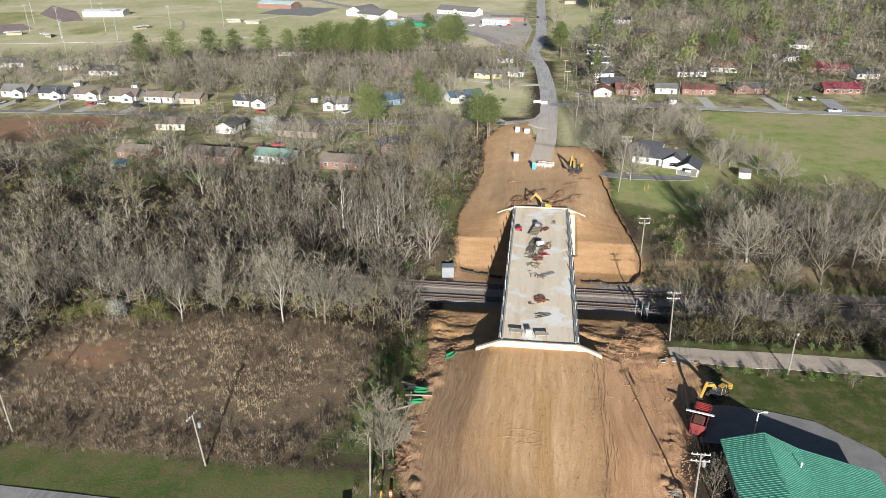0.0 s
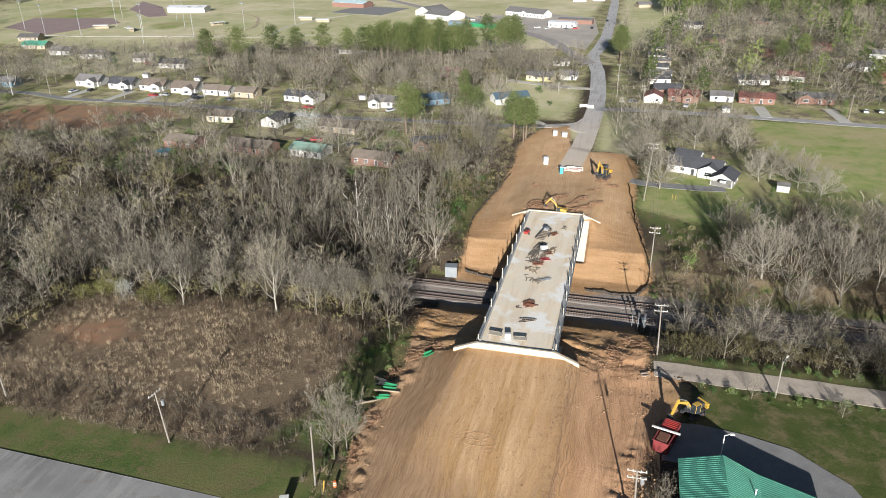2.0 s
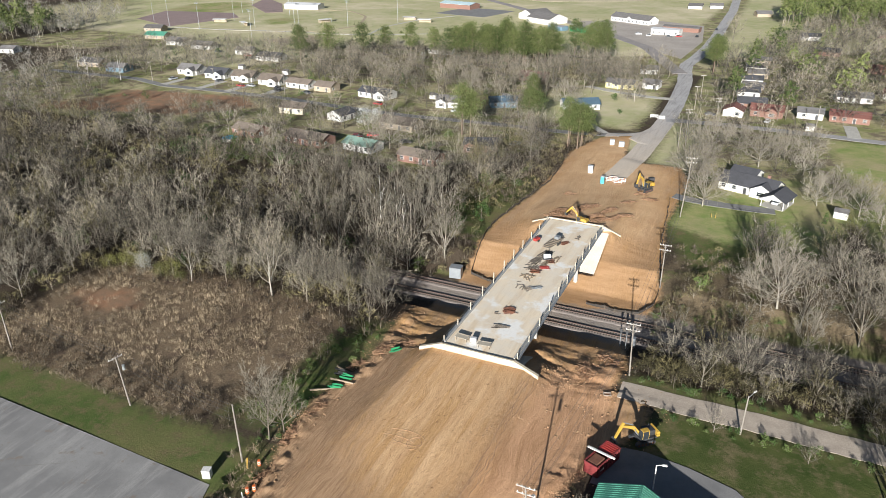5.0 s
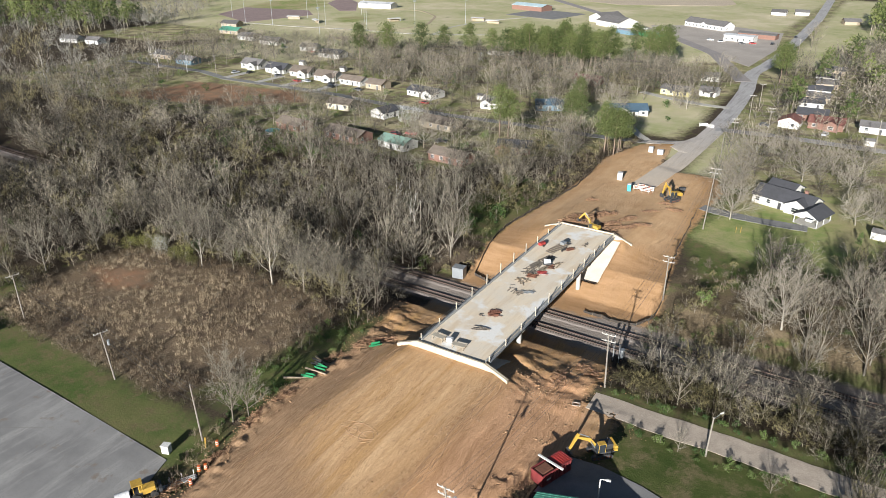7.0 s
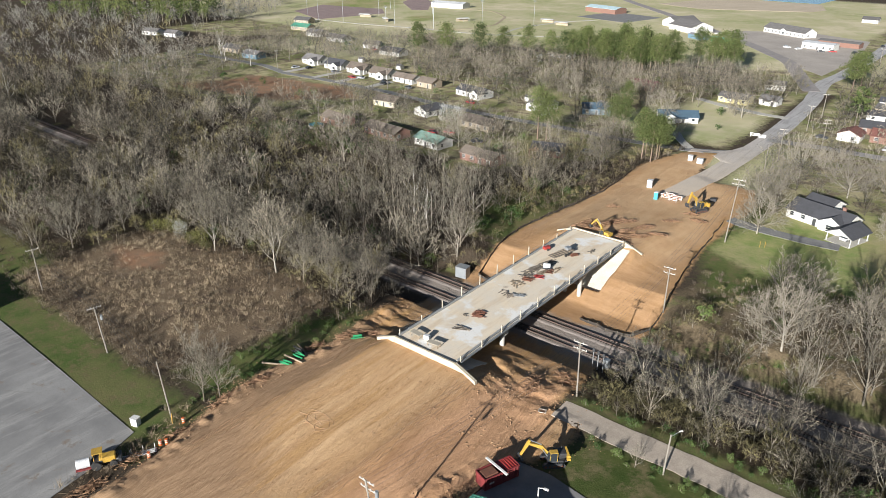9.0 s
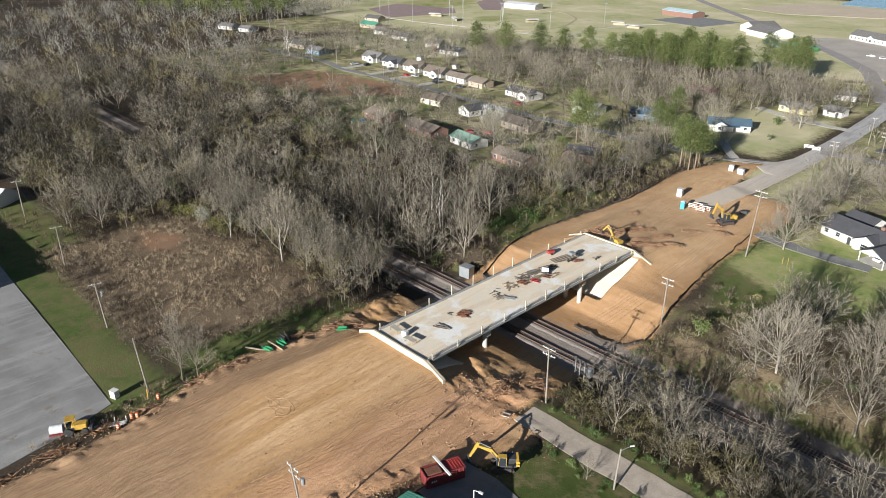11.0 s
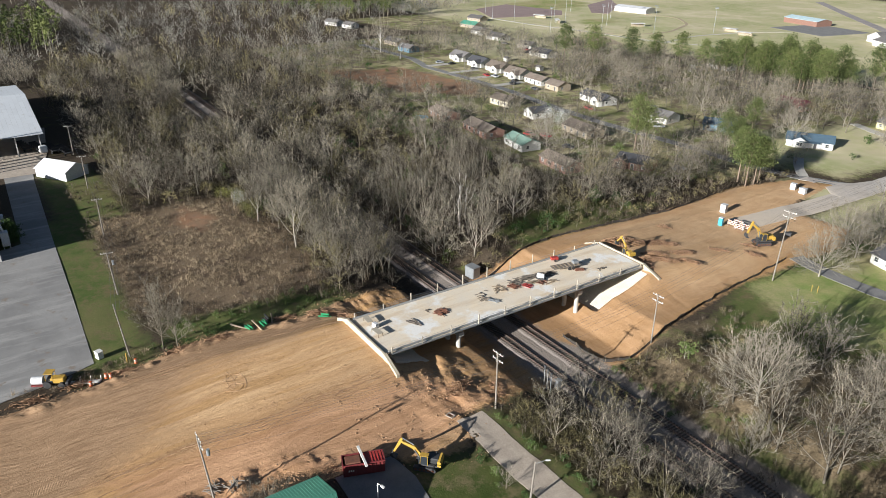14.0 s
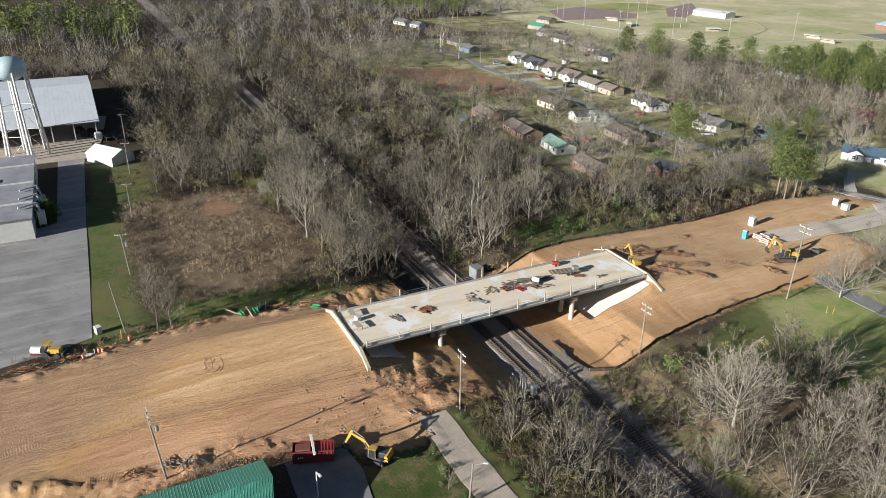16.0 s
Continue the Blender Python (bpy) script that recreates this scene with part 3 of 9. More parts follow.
def prism(bm, outline, depth, m):
    """An outline in the x-z plane, pushed along y by depth, centred, at pose m."""
    a = [bm.verts.new(m @ Vector((x, -depth / 2, z))) for x, z in outline]
    b = [bm.verts.new(m @ Vector((x, depth / 2, z))) for x, z in outline]
    bm.faces.new(a)
    bm.faces.new(b[::-1])
    n = len(a)
    for i in range(n):
        bm.faces.new((a[i], b[i], b[(i + 1) % n], a[(i + 1) % n]))
    bmesh.ops.recalc_face_normals(bm, faces=bm.faces)
    return bm


B = bmesh.new


def hz(x, y):
    return float(height(x, y))


def ribbon(name, line, width, material, label, category, dz=0.05, thick=0.25, step=1.5):
    """A paved strip along a line of points, lying on the land."""
    pts = []
    for (ax, ay), (bx, by) in zip(line, line[1:]):
        n = max(1, round(math.hypot(bx - ax, by - ay) / step))
        pts += [(ax + (bx - ax) * i / n, ay + (by - ay) * i / n) for i in range(n)]
    pts.append(line[-1])
    p = np.array(pts, float)
    for _ in range(6):
        p[1:-1] = (p[:-2] + 2 * p[1:-1] + p[2:]) / 4
    t = np.gradient(p, axis=0)
    t /= np.linalg.norm(t, axis=1)[:, None]
    n = np.stack([-t[:, 1], t[:, 0]], 1)
    k = max(2, round(width / step) + 1)
    w = np.linspace(-0.5, 0.5, k) * width
    ragged = 0.18 * wav(p[:, 0], p[:, 1], 3.5, 6, 4)
    q = p[:, None, :] + n[:, None, :] * (w[None, :] + np.where(np.abs(w) > width * 0.49, ragged[:, None] * np.sign(w), 0))[:, :, None]
    z = height(q[..., 0], q[..., 1]) + dz
    top = np.concatenate([q, z[..., None]], 2).reshape(-1, 3)
    low = top - (0, 0, thick)
    m, nr = len(top), len(p)
    i = (np.arange(nr - 1)[:, None] * k + np.arange(k - 1)[None, :]).ravel()
    faces = [np.stack([i, i + k, i + k + 1, i + 1], 1), np.stack([i, i + 1, i + k + 1, i + k], 1) + m]
    rim = np.concatenate([np.arange(nr) * k, (nr - 1) * k + np.arange(1, k), (np.arange(nr)[::-1] * k + k - 1)[1:], np.arange(k - 1)[::-1][:-1]])
    r2 = np.roll(rim, -1)
    faces.append(np.stack([rim, r2, r2 + m, rim + m], 1))
    me = mesh_from(name, np.concatenate([top, low]), np.concatenate(faces), flat=True)
    me.materials.append(material)
    return tagged(new(name, me), label, category, kind="structure")

# ---- roads and paving ----
def slab(name, poly, material, label, dz=0.06, step=2.0):
    """A flat paved yard with the outline of a polygon."""
    xs, ys = [p[0] for p in poly], [p[1] for p in poly]
    bm = B()
    top = bm.faces.new([bm.verts.new((x, y, hz(x, y) + dz)) for x, y in poly])
    if top.normal.z < 0 or sum((b[0] - a[0]) * (b[1] + a[1]) for a, b in zip(poly, poly[1:] + poly[:1])) > 0:
        top.normal_flip()
    ext = bmesh.ops.extrude_face_region(bm, geom=[top])
    bmesh.ops.translate(bm, vec=(0, 0, -0.5), verts=[v for v in ext["geom"] if isinstance(v, bmesh.types.BMVert)])
    bmesh.ops.recalc_face_normals(bm, faces=bm.faces)
    return tagged(part(name, bm, material), label, "pavement", kind="structure")


ribbon("road", [(1.6, 236), (2.4, 246), (4, 268), (4.6, 290), (5.2, 322), (4.6, 350), (3.2, 376), (1.4, 404), (-3.0, 436), (-4.5, 452), (-2, 477), (0, 520), (0, 578), (-2, 726), (-10, 900)], 7.6, M_DUSTY, "worn grey asphalt road running away from the bridge", "road", 0.07)
slab("junction_apron", [(-13, 287.4), (-13, 292.6), (-6, 294.6), (-1, 299), (1.4, 308), (5, 308), (5, 283), (1, 283), (-3, 286.6), (-8, 287.6)], M_DUSTY, "dusty flared asphalt where two streets meet", 0.076)
ribbon("road", [(5, 322), (25, 325), (62, 324), (108, 320), (146, 319), (300, 318)], 5.6, M_ROAD, "grey asphalt side street along the field", "road", 0.09)
ribbon("road", [(2, 297), (-6, 293), (-14, 290), (-30, 287), (-58, 287), (-100, 284), (-137, 286), (-168, 289), (-206, 289), (-241, 287), (-267, 294), (-330, 292)], 4.6, M_ASPH, "grey asphalt residential street", "road", 0.10)
ribbon("road", [(-4, 425), (-11, 441), (-36, 503), (-74, 553), (-128, 613), (-188, 679), (-241, 734), (-330, 830)], 8.5, mat("brown_grey_asphalt", (0.36, 0.32, 0.30), (0.28, 0.25, 0.235), 0.9, 0.15, 4), "curved grey asphalt main road by the shops", "road", 0.12, step=4)
ribbon("gravel_road", [(28.5, 124.4), (33, 124.5), (40, 124.2), (52, 124.6), (66, 124.2), (95, 124.5), (150, 126)], 5.6, M_GRAVEL, "pale dusty gravel lane beside the railway", "road", 0.06)
ribbon("drive", [(22, 231), (30, 229.5), (40, 229), (51, 230)], 4.6, M_ASPH, "grey asphalt house drive", "drive", 0.09)
ribbon("drive", [(2, 362), (-8, 362), (-19, 365), (-30, 368), (-42, 374)], 4.2, M_DRIVE, "pale concrete house drive", "drive", 0.09)
ribbon("drive", [(-14, 292), (-20, 299), (-27, 310)], 3.4, M_DRIVE, "pale concrete house drive", "drive", 0.13)
ribbon("drive", [(76, 324), (75, 343)], 5, M_DRIVE, "pale concrete house drive", "drive", 0.12)
ribbon("drive", [(106, 322), (104, 345)], 5, M_DRIVE, "pale concrete house drive", "drive", 0.12)
ribbon("drive", [(130, 321), (130, 345)], 7, M_ROAD, "grey asphalt house drive", "drive", 0.12)
for i_d, dx in enumerate((-243, -220, -202, -181)):
    ribbon("drive", [(dx, 289), (dx + 0.5, 308)], 4.2, M_DRIVE, "pale concrete house drive", "drive", 0.13)


def lot_material():
    m, nt, bs = nodes_of("old_parking_paving")
    pos = place_of(nt)
    col = mix(nt, ramp(nt, noise_node(nt, 0.08, 5, 0.6, pos), 0.38, 0.62), (0.27, 0.26, 0.248), (0.185, 0.178, 0.172))
    col = mix(nt, ramp(nt, noise_node(nt, 0.5, 6, 0.75, place_of(nt, (0.5, 0.06, 1))), 0.5, 0.68), col, (0.35, 0.335, 0.315))
    col = mix(nt, ramp(nt, noise_node(nt, 0.22, 5, 0.7, pos), 0.60, 0.68), col, (0.21, 0.17, 0.135))
    col = mix(nt, ramp(nt, noise_node(nt, 4, 4, 0.8, pos), 0.5, 0.8), col, (0.19, 0.18, 0.17))
    vor = nt.nodes.new("ShaderNodeTexVoronoi")
    vor.feature = "DISTANCE_TO_EDGE"
    vor.inputs["Scale"].default_value = 0.14
    nt.links.new(pos, vor.inputs["Vector"])
    col = mix(nt, math_node(nt, "MULTIPLY", ramp(nt, vor.outputs["Distance"], 0.006, 0.0), ramp(nt, noise_node(nt, 0.1, 3, 0.5, pos), 0.5, 0.6)), col, (0.20, 0.185, 0.165))
    nt.links.new(col, bs.inputs["Base Color"])
    bs.inputs["Roughness"].default_value = 0.85
    return m


M_LOT = lot_material()
slab("parking_lot", [(-88, 8), (-15.5, 8), (-17.5, 40), (-18.8, 56), (-20.8, 66), (-23.5, 73.6), (-50, 74.4), (-87, 75.2), (-146, 77), (-153, 77.5), (-152, 69), (-92, 68), (-89, 60)], M_LOT, "worn pale grey parking lot with stains and cracks", 0.1)
slab("yard", [(-152, 30), (-152, 78), (-172, 84), (-212, 88), (-225, 30)], M_GRAVEL, "packed gravel yard before the open barn", 0.18)
slab("parking_lot", [(29.5, 98.5), (30, 108.2), (36, 109), (43, 108), (50, 106), (57.5, 99.5), (62, 88), (62, 60), (44, 60), (44, 98)], M_ASPH, "dark asphalt yard beside the green roofed building", 0.12)
slab("paving", [(-10, 470), (-34, 496), (-60, 530), (-100, 580), (-110, 610), (-60, 640), (-14, 620), (-6, 540)], mat("pale_forecourt", (0.50, 0.435, 0.375), (0.40, 0.35, 0.305), 0.9, 0.06, 3), "pale worn paving round the shops", 0.09)
slab("ball_diamond", [(-456, 477), (-473, 527), (-406, 540), (-381, 517), (-396, 452)], M_INFIELD, "plum coloured gravel by the ball fields", 0.1)
slab("ball_diamond", [(-430, 595), (-458, 655), (-409, 616), (-368, 561), (-380, 552)], M_INFIELD, "plum coloured gravel by the ball fields", 0.1)
slab("ball_diamond", [(-286, 425), (-252, 420), (-240, 445), (-270, 460)], M_SANDY, "bare tan earth of a ball diamond", 0.1)
slab("farm_field", [(-228, 752), (-180, 735), (-92, 778), (-84, 800), (-100, 850), (-200, 850)], mat("bare_farm_soil", (0.60, 0.49, 0.36), (0.52, 0.42, 0.30), 0.95, 0.05, 2), "bare tan ploughed field", 0.1)
water_m, water_nt, water_bs = nodes_of("pond_water")
water_bs.inputs["Base Color"].default_value = (0.10, 0.25, 0.42, 1)
water_bs.inputs["Roughness"].default_value = 0.15
slab("pond", [(-176, 858), (-104, 856), (-96, 960), (-190, 980)], water_m, "blue farm pond beyond the fields", 0.1)
ribbon("footpath", [(-303, 463), (-288, 468), (-268, 482), (-262, 517), (-285, 567), (-318, 594), (-350, 588)], 2.2, M_SANDY, "worn warning path round the ball field", "path", 0.12, step=4)
ribbon("footpath", [(-397, 450), (-349, 454), (-302, 465), (-256, 470), (-231, 476), (-190, 500)], 2.4, M_DRIVE, "pale footpath along the ball fields", "path", 0.14, step=4)
ribbon("footpath", [(-231, 476), (-240, 520), (-232, 570), (-215, 600)], 2.2, M_DRIVE, "pale footpath to the school", "path", 0.16, step=4)
slab("paving", [(-240, 610), (-190, 600), (-180, 650), (-230, 660)], M_ASPH, "grey asphalt school yard", 0.1)

# ---- railway ----
def railway():
    for y0 in (149.2, 155.6):
        tr = empty("railway_track", pose(0, y0, 0), "rusty railway track on dark sleepers", "railway track")
        xs = np.arange(-262, 230, 0.62)
        zz = height(xs, np.full(xs.shape, y0)) + 0.16
        for k, dy in enumerate((-0.72, 0.72)):
            bm = B()
            prev = None
            for j in range(0, len(xs), 6):
                z = zz[j] + 0.12
                row = [bm.verts.new((xs[j], dy + e, z + h)) for e, h in ((-0.07, 0), (-0.045, 0.16), (0.045, 0.16), (0.07, 0))]
                if prev:
                    for a in range(3):
                        bm.faces.new((prev[a], row[a], row[a + 1], prev[a + 1]))
                prev = row
            bmesh.ops.recalc_face_normals(bm, faces=bm.faces)
            part("rail", bm, M_RAIL, tr)
        bm = B()
        box(bm, (0, 0, 0), (0.24, 2.6, 0.2))
        tie = bpy.data.meshes.new("sleeper")
        bm.to_mesh(tie)
        bm.free()
        tie.materials.append(M_TIE)
        for j, x in enumerate(xs):
            if -30 < x < 62:
                s = new("sleeper", tie)
                s.parent = tr
                s.matrix_basis = pose(x, 0, zz[j] + 0.02, 0, 0, math.sin(j * 7.1) * 1.5)
        v, f = [], []
        cube = np.array([(a, b, c) for a in (-0.12, 0.12) for b in (-1.3, 1.3) for c in (-0.1, 0.1)])
        quad = np.array([(0, 1, 3, 2), (4, 6, 7, 5), (0, 4, 5, 1), (2, 3, 7, 6), (1, 5, 7, 3)])
        for j, x in enumerate(xs):
            if not -30 < x < 62:
                f.append(quad + 8 * len(v))
                v.append(cube + (x, 0, zz[j] + 0.02))
        me = mesh_from("sleeper_rest", np.concatenate(v), np.concatenate(f), flat=True)
        me.materials.append(M_TIE)
        s = tagged(new("sleeper_rest", me), kind="stuff")
        s.parent = tr
        bm = B()
        prev = None
        for x in np.arange(-262, 230, 2.0):
            z = hz(x, y0)
            row = [bm.verts.new((x, e + 0.12 * math.sin(x * 1.7 + e), z + h)) for e, h in ((-2.9, -0.25), (-1.6, 0.13), (1.6, 0.13), (2.9, -0.25))]
            if prev:
                for a in range(3):
                    bm.faces.new((prev[a], row[a], row[a + 1], prev[a + 1]))
            prev = row
        bmesh.ops.recalc_face_normals(bm, faces=bm.faces)
        part("ballast", bm, M_BALLAST, tr)


railway()


# ---- the bridge ----
def bridge():
    br = empty("bridge", pose(BXC, BY0, 0), "new concrete road bridge with a bare pale deck", "bridge")
    L, W = BY1 - BY0, BX1 - BX0
    bm = B()
    n = 34
    prev = None
    for i in range(n + 1):
        y = L * i / n
        row = [bm.verts.new((x, y, z)) for x, z in ((-W / 2, DECK - 0.28), (-W / 2, DECK), (0, DECK + 0.09), (W / 2, DECK), (W / 2, DECK - 0.28), (0, DECK - 0.25))]
        if prev:
            for a in range(6):
                bm.faces.new((prev[a], row[a], row[(a + 1) % 6], prev[(a + 1) % 6]))
        else:
            bm.faces.new(row)
        prev = row
    bm.faces.new(prev)
    bmesh.ops.recalc_face_normals(bm, faces=bm.faces)
    part("deck", bm, M_DECK, br, "pale dusty concrete deck with tan dirt")
    for k in range(5):
        x = -W / 2 + 1.35 + k * (W - 2.7) / 4
        bm = B()
        prism(bm, [(-0.42, 0), (0.42, 0), (0.42, 0.2), (0.1, 0.34), (0.1, 0.95), (0.5, 1.08), (0.5, 1.18), (-0.5, 1.18), (-0.5, 1.08), (-0.1, 0.95), (-0.1, 0.34), (-0.42, 0.2)], L - 1.2, pose(x, L / 2, DECK - 1.48))
        part("girder", bm, M_STEELC, br)
    for side in (-1, 1):
        x = side * (W / 2 - 0.16)
        bm = B()
        box(bm, (x, L / 2, DECK + 0.14), (0.32, L - 0.6, 0.28))
        part("kerb", bm, M_STEELC, br)
        bm = B()
        box(bm, (side * (W / 2 + 0.32), L / 2, DECK - 0.22), (0.62, L - 1.5, 0.06))
        box(bm, (side * (W / 2 + 0.62), L / 2, DECK - 0.12), (0.05, L - 1.5, 0.24))
        part("form_shelf", bm, M_STEEL, br, "galvanised overhang form shelf")
        for j in range(int(L / 2.4)):
            bm = B()
            rod(bm, (side * (W / 2 + 0.6), 1.5 + j * 2.4, DECK - 0.25), (side * (W / 2 - 0.85), 1.5 + j * 2.4, DECK - 1.35), 0.05, sides=4)
            part("bracket", bm, M_STEEL, br)
        for hgt in (0.55, 1.0):
            bm = B()
            rod(bm, (side * (W / 2 + 0.3), 1.0, DECK + hgt), (side * (W / 2 + 0.3), L - 1.0, DECK + hgt), 0.025, sides=5)
            part("safety_cable", bm, M_STEEL, br)
        for j in range(11):
            y = 0.9 + j * (L - 1.8) / 10
            tall = 1.15 + 1.35 * math.exp(-((j - 5.0) / 3.2) ** 4) if side < 0 else 1.2 + 0.95 * math.exp(-((j - 5.5) / 3.4) ** 4)
            bm = B()
            box(bm, (side * (W / 2 + 0.28), y, DECK + tall / 2 - 0.15), (0.2, 0.2, tall + 0.3), bevel=0.02)
            part("post", bm, M_FORM, br)
    # piers
    for py in (136.2 - BY0, 168.4 - BY0):
        bm = B()
        box(bm, (0, py, DECK - 1.95), (W - 0.9, 1.25, 0.95), bevel=0.06)
        part("pier_cap", bm, M_PIER, br)
        for k in range(4):
            x = (-1.5 + k) * (W - 3.0) / 3
            bm = B()
            rod(bm, (x, py, hz(BXC + x, BY0 + py) - 0.8), (x, py, DECK - 2.4), 0.52, sides=20)
            part("pier_column", bm, M_PIER, br)
    # abutments with splayed wing walls
    for near in (True, False):
        y0 = 0.0 if near else L
        s = -1 if near else 1
        bm = B()
        box(bm, (0, y0 + s * 0.42, DECK - 1.45), (W + 0.3, 0.8, 2.9 - 0.02), bevel=0.03)
        part("abutment", bm, M_WALL, br, "pale cast concrete end wall")
        bm = B()
        box(bm, (0, y0 + s * 0.72, DECK + 0.17), (W + 0.5, 0.42, 0.36), bevel=0.03)
        part("backwall", bm, M_WALL, br)
        for side in (-1, 1):
            a = Vector((side * (W / 2 + 0.1), y0 + s * 0.55, 0))
            b = Vector((side * 12.15, y0 + s * (0.55 if near else 0.9), 0))
            bm = B()
            d = (b - a)
            nrm = Vector((-d.y, d.x, 0)).normalized() * 0.32
            lowz = -0.8
            quads = []
            for p, top in ((a, DECK + 0.33), (b, 2.75)):
                quads.append([bm.verts.new((p + o + Vector((0, 0, z)))[:]) for o, z in ((-nrm, lowz), (nrm, lowz), (nrm, top), (-nrm, top))])
            bm.faces.new(quads[0])
            bm.faces.new(quads[1])
            for i in range(4):
                bm.faces.new((quads[0][i], quads[0][(i + 1) % 4], quads[1][(i + 1) % 4], quads[1][i]))
            bmesh.ops.recalc_face_normals(bm, faces=bm.faces)
            part("wing_wall", bm, M_WALL, br)
        # slope paving under the deck
        bm = B()
        y1, z1, y2, z2 = (1.2, DECK - 2.0, 13.2, -1.75) if near else (L - 0.3, 2.75, L - 16.0, -3.45)
        vs = []
        for x in (-W / 2 - 0.95, W / 2 + (0.95 if near else 2.0)):
            vs.append([bm.verts.new((x, y, z)) for y, z in ((y1, z1 + 0.4), (y2, z2 + 0.4), (y2, z2 - 0.9), (y1, z1 - 0.9))])
        bm.faces.new(vs[0])
        bm.faces.new(vs[1])
        for i in range(4):
            bm.faces.new((vs[0][i], vs[0][(i + 1) % 4], vs[1][(i + 1) % 4], vs[1][i]))
        bmesh.ops.recalc_face_normals(bm, faces=bm.faces)
        part("slope_paving", bm, M_SLOPE, br, "smooth pale concrete slope paving")
    return br


def deck_material():
    m, nt, bs = nodes_of("dusty_deck_concrete")
    pos = place_of(nt)
    along = place_of(nt, (1.0, 0.09, 1.0))
    col = mix(nt, ramp(nt, noise_node(nt, 0.22, 5, 0.6, pos), 0.35, 0.65), (0.74, 0.62, 0.46), (0.68, 0.60, 0.49))
    col = mix(nt, ramp(nt, noise_node(nt, 0.5, 6, 0.7, along), 0.48, 0.72), col, (0.58, 0.44, 0.29))
    col = mix(nt, ramp(nt, noise_node(nt, 0.13, 4, 0.6, pos), 0.55, 0.62), col, (0.76, 0.735, 0.69))
    col = mix(nt, ramp(nt, noise_node(nt, 5, 4, 0.7, pos), 0.55, 0.85), col, (0.33, 0.28, 0.22))
    nt.links.new(col, bs.inputs["Base Color"])
    bs.inputs["Roughness"].default_value = 0.9
    return m


M_DECK = deck_material()
M_SLOPE = mat("smooth_slope_concrete", (0.78, 0.72, 0.60), (0.68, 0.61, 0.49), 0.85, 0.4, 5)
M_STEELC = mat("grey_girder_concrete", (0.44, 0.43, 0.40), (0.36, 0.35, 0.33), 0.8, 0.6, 6)
M_PIER = mat("pier_concrete", (0.52, 0.50, 0.45), (0.44, 0.42, 0.37), 0.85, 0.7, 6)
bridge()

# ---- houses ----
CLEAR = []


def gable_roof(bm, w, d, rise, over, z, thick=0.16):
    """A gable roof with its ridge along x."""
    hw, hd = w / 2 + over, d / 2 + over
    low = z - over * rise / (d / 2)
    for s in (-1, 1):
        a = [(-hw, s * hd, low), (hw, s * hd, low), (hw, 0, z + rise), (-hw, 0, z + rise)]
        up = [bm.verts.new((x, y, zz + thick)) for x, y, zz in a]
        dn = [bm.verts.new((x, y, zz)) for x, y, zz in a]
        bm.faces.new(up)
        bm.faces.new(dn[::-1])
        for i in range(4):
            bm.faces.new((up[i], dn[i], dn[(i + 1) % 4], up[(i + 1) % 4]))
    bmesh.ops.recalc_face_normals(bm, faces=bm.faces)
    return bm


def gable_walls(bm, w, d, z, rise):
    prism(bm, [(-d / 2, -0.3), (d / 2, -0.3), (d / 2, z), (0, z + rise), (-d / 2, z)], w, pose(0, 0, 0, 0, 0, 90))
    return bm


def window(root, x, y, z, w, h, rz, frame_mat):
    """A window set in a wall facing rz, with a frame, a sill and two panes."""
    m = pose(x, y, z, 0, 0, rz)
    bm = B()
    for s in (-1, 1):
        box(bm, (s * w / 2, 0, 0), (0.1, 0.12, h + 0.1))
        box(bm, (0, 0, s * h / 2), (w, 0.12, 0.1))
    box(bm, (0, 0, 0), (w, 0.08, 0.07))
    wi = part("window", bm, frame_mat, root)
    wi.matrix_basis = m
    bm = B()
    box(bm, (0, 0.02, 0), (w - 0.06, 0.05, h - 0.06))
    part("pane", bm, M_GLASS, wi)
    return wi


